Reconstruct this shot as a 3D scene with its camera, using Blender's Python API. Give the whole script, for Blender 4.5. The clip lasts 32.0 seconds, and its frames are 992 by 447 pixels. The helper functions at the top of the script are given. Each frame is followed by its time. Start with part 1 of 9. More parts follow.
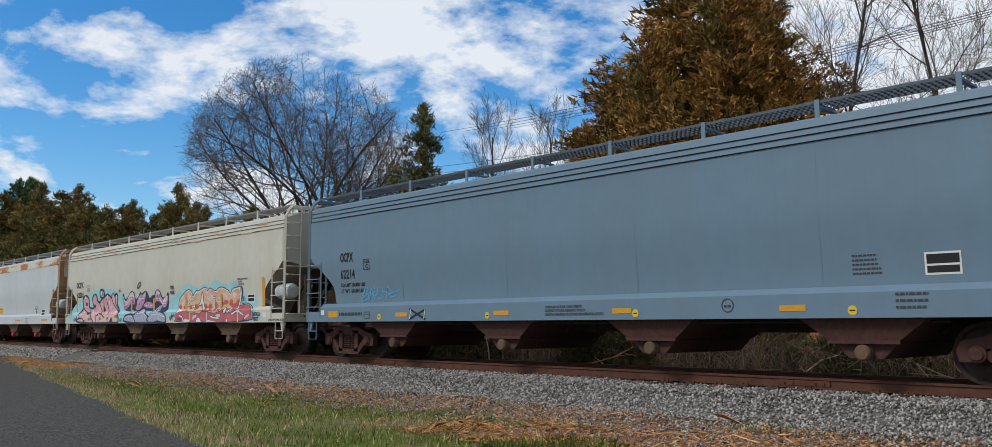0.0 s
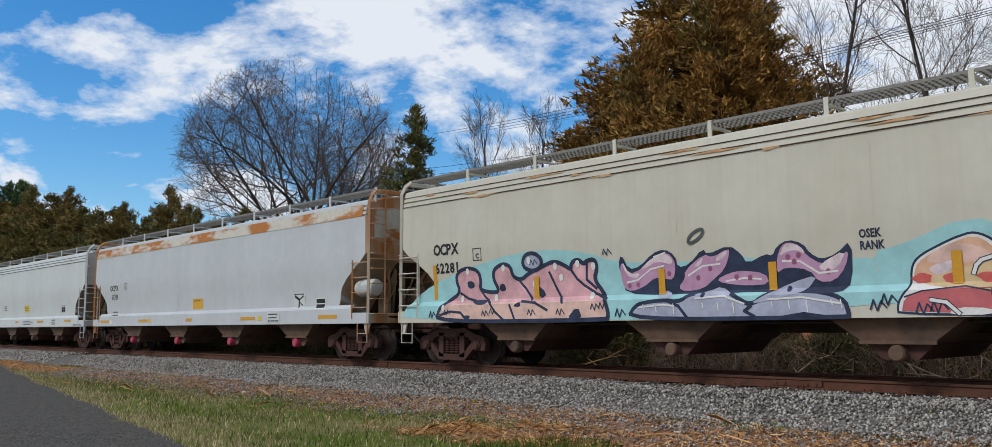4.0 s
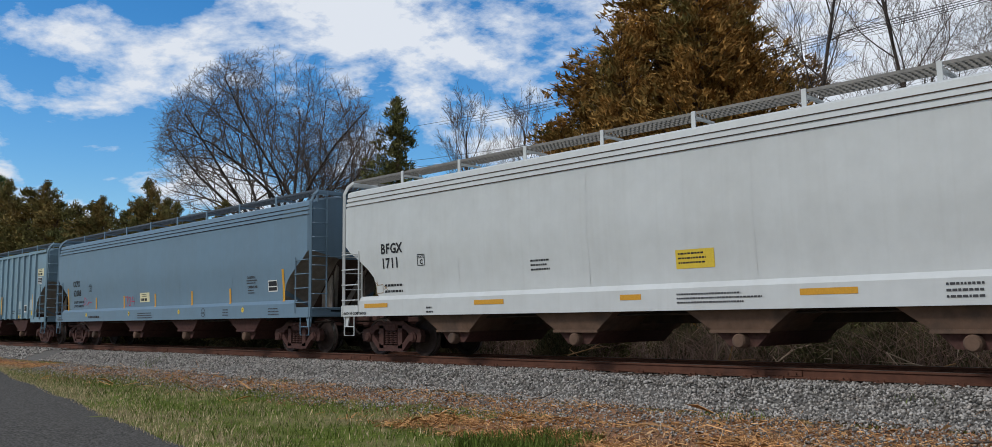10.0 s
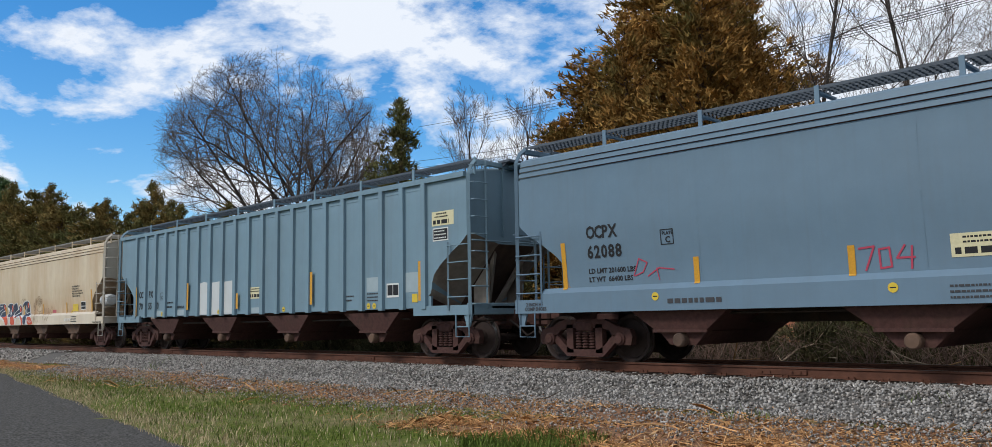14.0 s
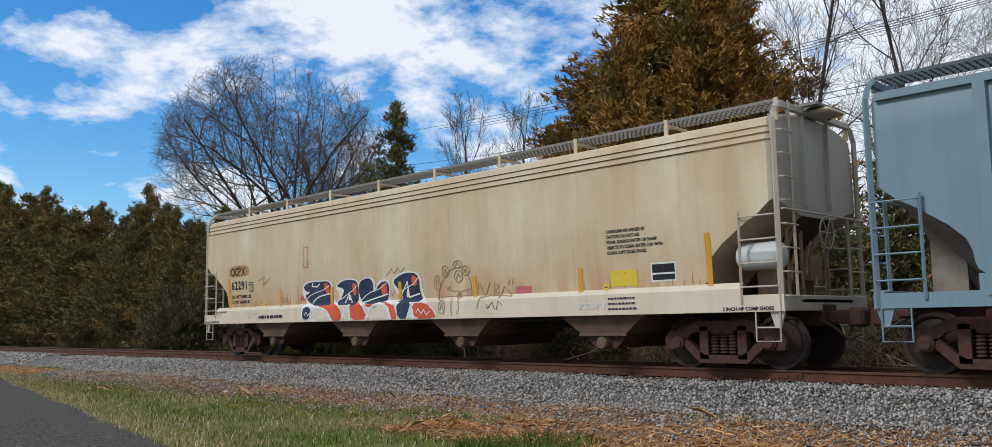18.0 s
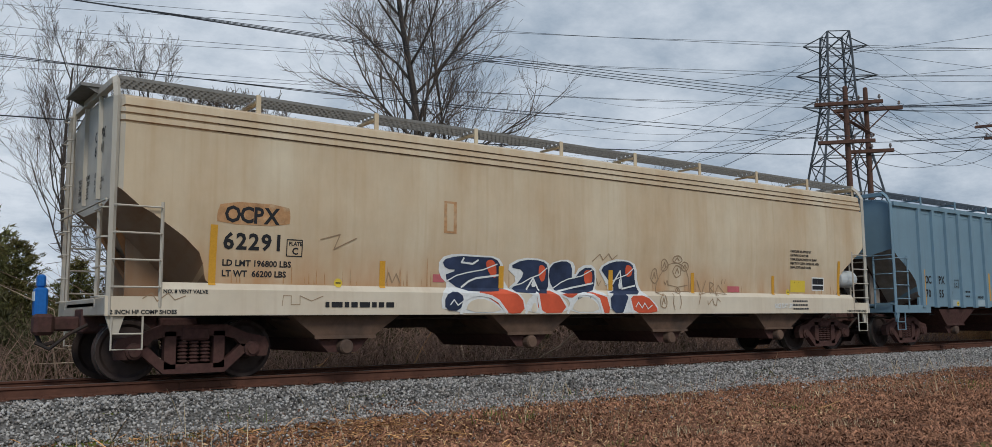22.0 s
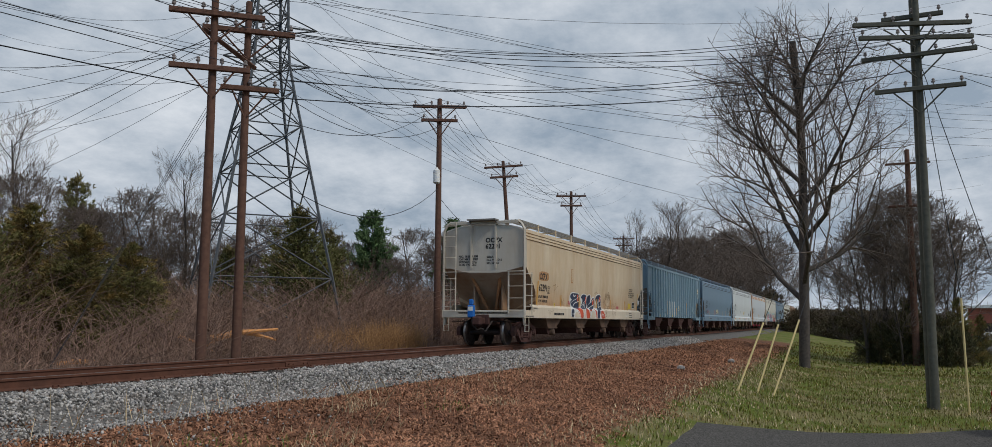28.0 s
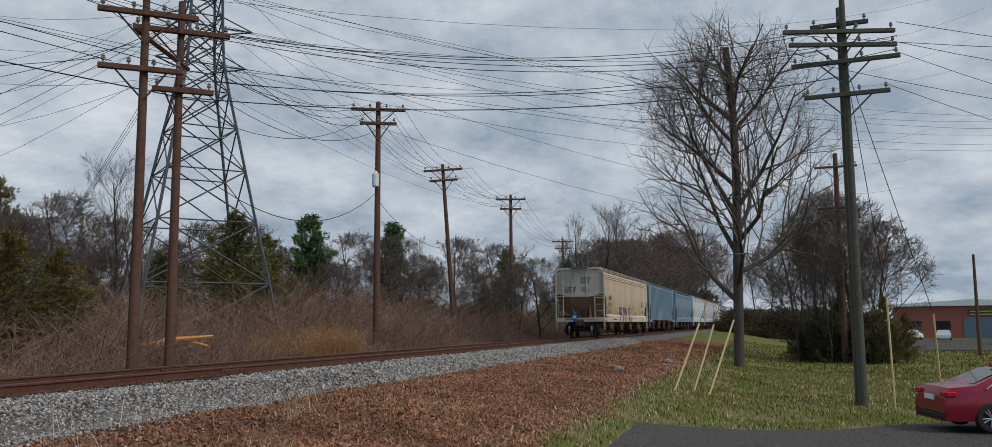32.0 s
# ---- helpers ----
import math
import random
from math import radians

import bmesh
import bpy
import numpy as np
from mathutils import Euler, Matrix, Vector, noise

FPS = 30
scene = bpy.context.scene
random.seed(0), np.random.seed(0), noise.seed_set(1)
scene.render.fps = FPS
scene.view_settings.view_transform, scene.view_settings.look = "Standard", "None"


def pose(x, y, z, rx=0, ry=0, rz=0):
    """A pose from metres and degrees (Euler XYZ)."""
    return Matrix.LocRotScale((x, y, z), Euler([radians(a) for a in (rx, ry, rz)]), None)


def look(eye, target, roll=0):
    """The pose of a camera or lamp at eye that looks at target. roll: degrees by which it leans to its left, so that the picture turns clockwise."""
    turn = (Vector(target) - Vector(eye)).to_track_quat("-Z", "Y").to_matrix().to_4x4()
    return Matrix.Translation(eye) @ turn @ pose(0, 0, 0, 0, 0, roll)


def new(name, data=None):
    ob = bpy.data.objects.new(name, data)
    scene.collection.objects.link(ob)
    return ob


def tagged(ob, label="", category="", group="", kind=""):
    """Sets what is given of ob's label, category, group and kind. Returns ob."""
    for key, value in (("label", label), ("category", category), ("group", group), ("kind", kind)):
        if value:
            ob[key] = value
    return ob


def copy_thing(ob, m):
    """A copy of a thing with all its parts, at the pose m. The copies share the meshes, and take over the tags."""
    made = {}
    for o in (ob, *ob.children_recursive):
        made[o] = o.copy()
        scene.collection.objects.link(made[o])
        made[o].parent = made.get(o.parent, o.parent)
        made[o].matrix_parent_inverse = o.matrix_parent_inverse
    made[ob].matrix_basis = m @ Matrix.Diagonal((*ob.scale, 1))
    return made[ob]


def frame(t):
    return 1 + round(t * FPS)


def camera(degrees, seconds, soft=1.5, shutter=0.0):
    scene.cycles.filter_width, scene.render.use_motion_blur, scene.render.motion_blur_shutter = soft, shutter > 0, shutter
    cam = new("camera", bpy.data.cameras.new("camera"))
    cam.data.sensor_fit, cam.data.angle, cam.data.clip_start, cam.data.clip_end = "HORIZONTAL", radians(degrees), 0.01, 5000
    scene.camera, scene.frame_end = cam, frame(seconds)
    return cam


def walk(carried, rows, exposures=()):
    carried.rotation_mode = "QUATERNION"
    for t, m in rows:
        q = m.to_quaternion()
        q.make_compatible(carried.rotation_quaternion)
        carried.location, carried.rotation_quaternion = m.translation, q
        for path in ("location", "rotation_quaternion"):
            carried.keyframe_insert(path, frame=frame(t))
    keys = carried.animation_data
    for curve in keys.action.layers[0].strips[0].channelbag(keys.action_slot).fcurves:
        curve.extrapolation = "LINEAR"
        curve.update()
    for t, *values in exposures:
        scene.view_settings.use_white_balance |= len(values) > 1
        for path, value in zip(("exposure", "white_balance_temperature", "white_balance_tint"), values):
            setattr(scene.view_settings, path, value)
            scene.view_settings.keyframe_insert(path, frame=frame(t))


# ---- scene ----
cam = camera(59.35, 32.0, 0.6)
# seconds, place, yaw, pitch, roll
VIEW = [
    (0, 0, 0, 0.867, 46.81, 6.69, 0.07),
    (0.5, 0, 0, 0.867, 46.82, 6.74, 0.12),
    (1, 0, 0, 0.867, 46.76, 6.82, 0.18),
    (1.5, 0, 0, 0.867, 46.68, 6.86, 0.24),
    (2, 0, 0, 0.867, 46.65, 6.84, 0.21),
    (2.5, 0, 0, 0.867, 46.59, 6.84, 0.22),
    (3, 0, 0, 0.867, 46.57, 6.83, 0.18),
    (3.5, 0, 0, 0.867, 46.46, 6.84, 0.23),
    (5.5, 0, 0, 0.867, 46.14, 6.43, 0.38),
    (6, 0, 0, 0.867, 46.05, 6.36, 0.49),
    (6.5, 0, 0, 0.867, 45.8, 6.27, 0.65),
    (7, 0, 0, 0.867, 45.7, 6.20, 0.65),
    (7.5, 0, 0, 0.867, 45.6, 6.18, 0.70),
    (8, 0, 0, 0.867, 45.49, 6.21, 0.73),
    (8.5, 0, 0, 0.867, 45.43, 6.22, 0.72),
    (9, 0, 0, 0.867, 45.31, 6.22, 0.74),
    (9.5, 0, 0, 0.867, 45.27, 6.24, 0.68),
    (10, 0, 0, 0.867, 45.19, 6.26, 0.71),
    (10.5, 0, 0, 0.867, 45.22, 6.25, 0.73),
    (11, 0, 0, 0.867, 45.17, 6.27, 0.77),
    (11.5, 0, 0, 0.867, 45.15, 6.28, 0.71),
    (12, 0, 0, 0.867, 45.18, 6.31, 0.74),
    (12.5, 0, 0, 0.867, 45.22, 6.25, 0.84),
    (13, 0, 0, 0.867, 45.36, 6.25, 0.85),
    (13.5, 0, 0, 0.867, 45.37, 6.27, 0.88),
    (14, 0, 0, 0.867, 45.45, 6.29, 0.97),
    (14.5, 0, 0, 0.867, 45.51, 6.25, 0.96),
    (16.5, 0, 0, 0.867, 45.3, 6.32, 1.06),
    (17, 0, 0, 0.867, 45.33, 6.40, 1.07),
    (17.5, 0, 0, 0.867, 45.32, 6.45, 0.98),
    (18, 0, 0, 0.867, 45.2, 6.51, 0.95),
    (18.5, 0, 0, 0.867, 44.94, 6.44, 0.93),
    (19, 0, 0, 0.867, 41.58, 6.14, 1.09),
    (19.5, 0, 0, 0.867, 34.75, 5.79, 1.21),
    (20, 0, 0, 0.867, 25.37, 5.72, 1.28),
    (20.5, 0, 0, 0.867, 10.82, 5.57, 1.02),
    (21, 0, 0, 0.867, -6.2, 6.01, 1.45),
    (21.5, 0, 0, 0.867, -23.6, 6.12, 1.10),
    (22, 0, 0, 0.867, -36.9, 6.34, 0.50),
    (22.5, 0.2, 0, 0.867, -45.6, 6.70, -0.30),
    (23, 2, 0.1, 0.867, -46.3, 6.85, -0.90),
    (23.5, 8, 0.9, 0.867, -43.5, 6.95, -1.30),
    (24, 12, 2.6, 0.867, -50.24, 6.76, -1.30),
    (24.5, 12, 2.6, 0.867, -58.02, 6.34, -0.94),
    (25, 12, 2.6, 0.867, -61.99, 6.19, -0.73),
    (25.5, 12, 2.6, 0.867, -63.59, 6.01, -0.61),
    (27.5, 12, 2.6, 0.867, -68.08, 6.08, -0.36),
    (28, 12, 2.6, 0.867, -68.36, 6.38, -0.30),
    (28.5, 12, 2.6, 0.867, -68.76, 6.61, -0.23),
    (29, 12, 2.6, 0.867, -69.15, 6.80, -0.17),
    (29.5, 12, 2.6, 0.867, -69.62, 6.95, -0.08),
    (30, 12, 2.6, 0.867, -70.3, 6.96, 0.06),
    (30.5, 12, 2.6, 0.867, -70.93, 7.04, 0.20),
    (31, 12, 2.6, 0.867, -71.84, 6.87, 0.26),
    (31.5, 12, 2.6, 0.867, -72.02, 6.70, 0.32),
    (32, 12, 2.6, 0.867, -72.27, 6.60, 0.40),
]
walk(cam, [(t, pose(x, y, z, 90 + p, r, a)) for t, x, y, z, a, p, r in VIEW],
     [(0, -0.05, 6380, 9), (5, -0.08, 6350, 10), (7, -0.14, 6350, 10), (10, -0.14, 6330, 10), (12, -0.02, 6330, 10), (13.5, 0.08, 6330, 10), (16.5, 0.02, 6330, 10), (18, 0.05, 6250, 10), (20, 0.05, 6150, 10),
      (22, -0.28, 6180, 8), (23, -0.26, 6250, 6), (24.5, -0.2, 6250, 7), (28, -0.25, 6420, 9), (32, -0.27, 6420, 9)])

# ---- sky and light ----
SUN_AZ, SUN_EL = 200.0, 42.0  # compass-like: degrees from +y towards +x
world = bpy.data.worlds.new("sky")
scene.world = world
world.use_nodes = True
wn, wl = world.node_tree.nodes, world.node_tree.links
wn.clear()


def wnode(kind, **values):
    n = wn.new(kind)
    for k, v in values.items():
        n.inputs[k].default_value = v
    return n


w_out = wn.new("ShaderNodeOutputWorld")
w_sky = wn.new("ShaderNodeTexSky")
w_sky.sky_type, w_sky.sun_disc = "NISHITA", False
w_sky.sun_elevation, w_sky.sun_rotation = radians(SUN_EL), radians(SUN_AZ)
w_sky.air_density, w_sky.dust_density, w_sky.ozone_density = 1.1, 0.15, 5.0
w_co = wn.new("ShaderNodeTexCoord")
w_sep = wn.new("ShaderNodeSeparateXYZ")
wl.new(w_co.outputs["Generated"], w_sep.inputs[0])


def wmath(op, a, b=None, clamp=False):
    n = wn.new("ShaderNodeMath")
    n.operation, n.use_clamp = op, clamp
    for i, v in enumerate((a, b)):
        if v is None:
            continue
        if isinstance(v, (int, float)):
            n.inputs[i].default_value = v
        else:
            wl.new(v, n.inputs[i])
    return n.outputs[0]


# clouds lie on a high plane: the direction divided by its height
w_h = wmath("ADD", wmath("MAXIMUM", w_sep.outputs["Z"], 0.0), 0.30)
w_pl = wn.new("ShaderNodeCombineXYZ")
wl.new(wmath("DIVIDE", w_sep.outputs["X"], w_h), w_pl.inputs[0])
wl.new(wmath("DIVIDE", w_sep.outputs["Y"], w_h), w_pl.inputs[1])
w_n1 = wnode("ShaderNodeTexNoise", Scale=2.1, Detail=9.0, Roughness=0.6, Distortion=0.3)
w_n2 = wnode("ShaderNodeTexNoise", Scale=7.0, Detail=7.0, Roughness=0.62)
wl.new(w_pl.outputs[0], w_n1.inputs["Vector"])
wl.new(w_pl.outputs[0], w_n2.inputs["Vector"])
w_big = wmath("ADD", wmath("MULTIPLY", w_n1.outputs["Fac"], 0.72), wmath("MULTIPLY", w_n2.outputs["Fac"], 0.28))
# the cover closes towards +x
w_cov = wmath("MULTIPLY", wmath("ADD", w_sep.outputs["X"], 0.75), 0.17)
w_fac = wmath("MULTIPLY", wmath("SUBTRACT", wmath("ADD", w_big, w_cov), 0.472), 12.0, True)
w_n3 = wnode("ShaderNodeTexNoise", Scale=2.6, Detail=9.0, Roughness=0.66)
wl.new(w_pl.outputs[0], w_n3.inputs["Vector"])
# white in the broken cover, grey where it closes
w_grey = wmath("SUBTRACT", wmath("ADD", wmath("MULTIPLY", w_n3.outputs["Fac"], 1.3), 0.02), wmath("MULTIPLY", w_sep.outputs["X"], 0.24))
w_shade = wnode("ShaderNodeValToRGB")
w_shade.color_ramp.elements[0].position, w_shade.color_ramp.elements[0].color = 0.27, (0.35, 0.43, 0.53, 1)
w_shade.color_ramp.elements[1].position, w_shade.color_ramp.elements[1].color = 0.74, (0.82, 0.86, 0.92, 1)
wl.new(w_grey, w_shade.inputs[0])
w_bg1 = wnode("ShaderNodeBackground", Strength=0.145)
w_hue = wnode("ShaderNodeHueSaturation", Saturation=1.3)
wl.new(w_sky.outputs[0], w_hue.inputs["Color"])
wl.new(w_hue.outputs[0], w_bg1.inputs["Color"])
w_bg2 = wnode("ShaderNodeBackground", Strength=1.0)
wl.new(w_shade.outputs[0], w_bg2.inputs["Color"])
w_mix = wn.new("ShaderNodeMixShader")
wl.new(w_fac, w_mix.inputs[0])
wl.new(w_bg1.outputs[0], w_mix.inputs[1])
wl.new(w_bg2.outputs[0], w_mix.inputs[2])
wl.new(w_mix.outputs[0], w_out.inputs[0])

sun = new("sun", bpy.data.lights.new("sun", "SUN"))
sun.data.energy, sun.data.angle, sun.data.color = 1.9, radians(12), (1.0, 0.95, 0.87)
a_, e_ = radians(SUN_AZ), radians(SUN_EL)
sun.matrix_world = look((math.sin(a_) * math.cos(e_) * 60, math.cos(a_) * math.cos(e_) * 60, math.sin(e_) * 60), (0, 0, 0))
scene.view_settings.exposure = 0.0

# ---- materials ----
def material(name, base, rough=0.6, metal=0.0, grain=0.0, grain_scale=20.0, dark=None, stain=0.0, stain_scale=1.5, stain_stretch=(1, 1, 1),
             bump=0.0, bump_scale=60.0, random_value=0.0, island=0.0, spec=0.22, stain_range=(0.48, 0.72)):
    """Base colour with grain, a second colour in stains, fine relief, and a random value by object or by island."""
    m = bpy.data.materials.new(name)
    m.use_nodes = True
    n, l = m.node_tree.nodes, m.node_tree.links
    b = n["Principled BSDF"]
    b.inputs["Roughness"].default_value, b.inputs["Metallic"].default_value = rough, metal
    b.inputs["Specular IOR Level"].default_value = spec
    co = n.new("ShaderNodeTexCoord")
    col = n.new("ShaderNodeRGB")
    col.outputs[0].default_value = (*base, 1)
    out = col.outputs[0]

    def tex(scale, detail, stretch=(1, 1, 1), rough_=0.6):
        mp = n.new("ShaderNodeMapping")
        mp.inputs["Scale"].default_value = stretch
        l.new(co.outputs["Object"], mp.inputs[0])
        t = n.new("ShaderNodeTexNoise")
        t.inputs["Scale"].default_value, t.inputs["Detail"].default_value, t.inputs["Roughness"].default_value = scale, detail, rough_
        l.new(mp.outputs[0], t.inputs["Vector"])
        return t.outputs["Fac"]

    def mixed(fac, a, c):
        x = n.new("ShaderNodeMix")
        x.data_type = "RGBA"
        if isinstance(fac, float):
            x.inputs["Factor"].default_value = fac
        else:
            l.new(fac, x.inputs["Factor"])
        l.new(a, x.inputs["A"])
        if isinstance(c, tuple):
            x.inputs["B"].default_value = (*c, 1)
        else:
            l.new(c, x.inputs["B"])
        return x.outputs["Result"]

    if stain:
        r = n.new("ShaderNodeValToRGB")
        r.color_ramp.elements[0].position, r.color_ramp.elements[1].position = stain_range
        r.color_ramp.elements[1].color = (stain, stain, stain, 1)
        l.new(tex(stain_scale, 6, stain_stretch), r.inputs[0])
        out = mixed(r.outputs[0], out, dark or tuple(c * 0.5 for c in base))
    hsv = n.new("ShaderNodeHueSaturation")
    l.new(out, hsv.inputs["Color"])
    value = None
    if grain:
        g = n.new("ShaderNodeMapRange")
        g.inputs["To Min"].default_value, g.inputs["To Max"].default_value = 1 - grain, 1 + grain
        g.inputs["From Min"].default_value, g.inputs["From Max"].default_value = 0.25, 0.75
        l.new(tex(grain_scale, 5), g.inputs["Value"])
        value = g.outputs[0]
    if random_value or island:
        src = n.new("ShaderNodeNewGeometry").outputs["Random Per Island"] if island else n.new("ShaderNodeObjectInfo").outputs["Random"]
        k = island or random_value
        g = n.new("ShaderNodeMapRange")
        g.inputs["To Min"].default_value, g.inputs["To Max"].default_value = 1 - k, 1 + k
        l.new(src, g.inputs["Value"])
        if value is None:
            value = g.outputs[0]
        else:
            mu = n.new("ShaderNodeMath")
            mu.operation = "MULTIPLY"
            l.new(value, mu.inputs[0]), l.new(g.outputs[0], mu.inputs[1])
            value = mu.outputs[0]
    if value is not None:
        l.new(value, hsv.inputs["Value"])
    l.new(hsv.outputs[0], b.inputs["Base Color"])
    if bump:
        bp = n.new("ShaderNodeBump")
        bp.inputs["Strength"].default_value, bp.inputs["Distance"].default_value = bump, 0.02
        l.new(tex(bump_scale, 4), bp.inputs["Height"])
        l.new(bp.outputs[0], b.inputs["Normal"])
    return m


def car_paint(name, base, dirt, amount, streak=0.5, rough=0.5, rust=0.0, stain_range=(0.44, 0.74)):
    """Old railcar paint: streaks of dirt run down the sides, soft patches, a dull sheen."""
    m = material(name, base, rough, 0.0, 0.05, 3.0, dirt, amount, 0.9, (0.9, 1, 0.25), 0.06, 9.0, spec=0.36, stain_range=stain_range)
    n, l = m.node_tree.nodes, m.node_tree.links
    b = n["Principled BSDF"]
    src = b.inputs["Base Color"].links[0].from_socket
    co = n.new("ShaderNodeTexCoord")
    mp = n.new("ShaderNodeMapping")
    mp.inputs["Scale"].default_value = (9.0, 3.0, 0.35)
    l.new(co.outputs["Object"], mp.inputs[0])
    t = n.new("ShaderNodeTexNoise")
    t.inputs["Scale"].default_value, t.inputs["Detail"].default_value = 1.0, 8
    l.new(mp.outputs[0], t.inputs["Vector"])
    r = n.new("ShaderNodeValToRGB")
    r.color_ramp.elements[0].position, r.color_ramp.elements[1].position = 0.52, 0.8
    r.color_ramp.elements[1].color = (streak, streak, streak, 1)
    l.new(t.outputs["Fac"], r.inputs[0])
    x = n.new("ShaderNodeMix")
    x.data_type = "RGBA"
    l.new(r.outputs[0], x.inputs["Factor"])
    l.new(src, x.inputs["A"])
    x.inputs["B"].default_value = (*dirt, 1)
    out = x.outputs["Result"]
    if rust:  # rust washed along the lower seam, in uneven tongues
        sep = n.new("ShaderNodeSeparateXYZ")
        l.new(co.outputs["Object"], sep.inputs[0])
        r1 = n.new("ShaderNodeMapRange")
        for k, v in zip(("From Min", "From Max", "To Min", "To Max"), (1.46, 2.2, rust, 0.0)):
            r1.inputs[k].default_value = v
        l.new(sep.outputs["Z"], r1.inputs["Value"])
        mp2 = n.new("ShaderNodeMapping")
        mp2.inputs["Scale"].default_value = (2.2, 1.0, 0.5)
        l.new(co.outputs["Object"], mp2.inputs[0])
        t2 = n.new("ShaderNodeTexNoise")
        t2.inputs["Scale"].default_value, t2.inputs["Detail"].default_value = 1.0, 7
        l.new(mp2.outputs[0], t2.inputs["Vector"])
        r2 = n.new("ShaderNodeMapRange")
        r2.inputs["From Min"].default_value, r2.inputs["From Max"].default_value = 0.32, 0.7
        l.new(t2.outputs["Fac"], r2.inputs["Value"])
        mu = n.new("ShaderNodeMath")
        mu.operation = "MULTIPLY"
        l.new(r1.outputs[0], mu.inputs[0]), l.new(r2.outputs[0], mu.inputs[1])
        y = n.new("ShaderNodeMix")
        y.data_type = "RGBA"
        l.new(mu.outputs[0], y.inputs["Factor"])
        l.new(out, y.inputs["A"])
        y.inputs["B"].default_value = (0.42, 0.21, 0.085, 1)
        out = y.outputs["Result"]
    l.new(out, b.inputs["Base Color"])
    return m


M = {}
M["cream"] = car_paint("cream_paint", (0.605, 0.505, 0.362), (0.44, 0.29, 0.155), 0.7, 0.4, 0.5, 0.9, (0.38, 0.68))
M["cream_sill"] = car_paint("cream_sill_paint", (0.62, 0.54, 0.42), (0.40, 0.28, 0.17), 0.4, 0.25)
M["cream_end"] = car_paint("stained_end_paint", (0.47, 0.43, 0.36), (0.30, 0.20, 0.12), 0.45, 0.4)
M["pipe"] = material("stained_pipe", (0.32, 0.21, 0.13), 0.8, 0, 0.3, 8, (0.15, 0.08, 0.05), 0.7, 3.0)
M["slate"] = car_paint("slate_blue_paint", (0.126, 0.198, 0.266), (0.118, 0.155, 0.185), 0.3, 0.25)
M["ribbed_blue"] = car_paint("light_blue_paint", (0.162, 0.252, 0.312), (0.13, 0.175, 0.205), 0.4, 0.35)
M["pale_grey"] = car_paint("pale_grey_paint", (0.53, 0.55, 0.55), (0.40, 0.40, 0.38), 0.3, 0.2)
M["white"] = car_paint("dull_white_paint", (0.49, 0.51, 0.53), (0.36, 0.36, 0.36), 0.3, 0.2)
M["beige"] = car_paint("beige_paint", (0.53, 0.51, 0.435), (0.40, 0.33, 0.23), 0.3, 0.22)
M["car_brown"] = car_paint("brown_car_paint", (0.30, 0.17, 0.10), (0.16, 0.09, 0.06), 0.4, 0.4)
M["rust_patch"] = material("rust_patch", (0.50, 0.47, 0.41), 0.8, 0, 0.14, 9, (0.37, 0.145, 0.04), 1.0, 1.0, (0.8, 1, 2.4), stain_range=(0.44, 0.56))
M["rusty_end"] = car_paint("rusted_end_paint", (0.47, 0.38, 0.29), (0.38, 0.15, 0.04), 1.0, 0.9, stain_range=(0.36, 0.56))
M["under"] = material("underframe_grime", (0.035, 0.028, 0.025), 0.9, 0, 0.35, 8, (0.09, 0.05, 0.03), 0.5, 2.5)
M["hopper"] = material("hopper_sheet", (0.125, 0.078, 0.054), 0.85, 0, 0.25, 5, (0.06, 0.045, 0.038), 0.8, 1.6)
M["truck"] = material("truck_casting", (0.072, 0.034, 0.029), 0.85, 0, 0.3, 12, (0.06, 0.036, 0.026), 0.6, 4)
M["wheel"] = material("wheel_steel", (0.045, 0.031, 0.027), 0.7, 0.2, 0.25, 10)
M["tread"] = material("polished_tread", (0.30, 0.28, 0.26), 0.35, 0.9, 0.1, 20)
M["grating"] = material("galvanised_grating", (0.20, 0.19, 0.175), 0.6, 0.2, 0.25, 14)
M["grating_dark"] = material("dark_grating", (0.085, 0.10, 0.12), 0.6, 0.2, 0.25, 14)
M["orange"] = material("reflector_yellow", (0.55, 0.28, 0.03), 0.4, 0, 0.12, 30)
M["black"] = material("black_paint", (0.02, 0.02, 0.022), 0.6, 0, 0.2, 30)
M["white_mark"] = material("white_marking", (0.65, 0.65, 0.63), 0.6, 0, 0.1, 20)
M["yellow_label"] = material("yellow_label", (0.62, 0.45, 0.05), 0.5, 0, 0.1, 30)
M["faded_patch"] = material("faded_patch", (0.31, 0.38, 0.41), 0.6, 0, 0.1, 4)
M["orange_label"] = material("orange_label", (0.60, 0.33, 0.03), 0.5, 0, 0.1, 30)
M["cream_label"] = material("cream_label", (0.62, 0.57, 0.36), 0.5, 0, 0.1, 30)
M["pink"] = material("pink_spray", (0.58, 0.33, 0.36), 0.7, 0, 0.3, 3)
M["salmon"] = material("salmon_spray", (0.60, 0.36, 0.24), 0.7, 0, 0.25, 3)
M["sand"] = material("sand_spray", (0.56, 0.42, 0.24), 0.7, 0, 0.2, 4)
M["red_drop"] = material("red_spray_drops", (0.50, 0.10, 0.09), 0.7, 0, 0.2, 4)
M["crimson"] = material("crimson_spray", (0.45, 0.12, 0.13), 0.7, 0, 0.25, 4)
M["aqua"] = material("aqua_spray", (0.30, 0.54, 0.56), 0.7, 0, 0.15, 3)
M["lilac"] = material("grey_violet_spray", (0.34, 0.36, 0.46), 0.7, 0, 0.25, 4)
M["violet"] = material("violet_spray", (0.44, 0.25, 0.38), 0.7, 0, 0.2, 4)
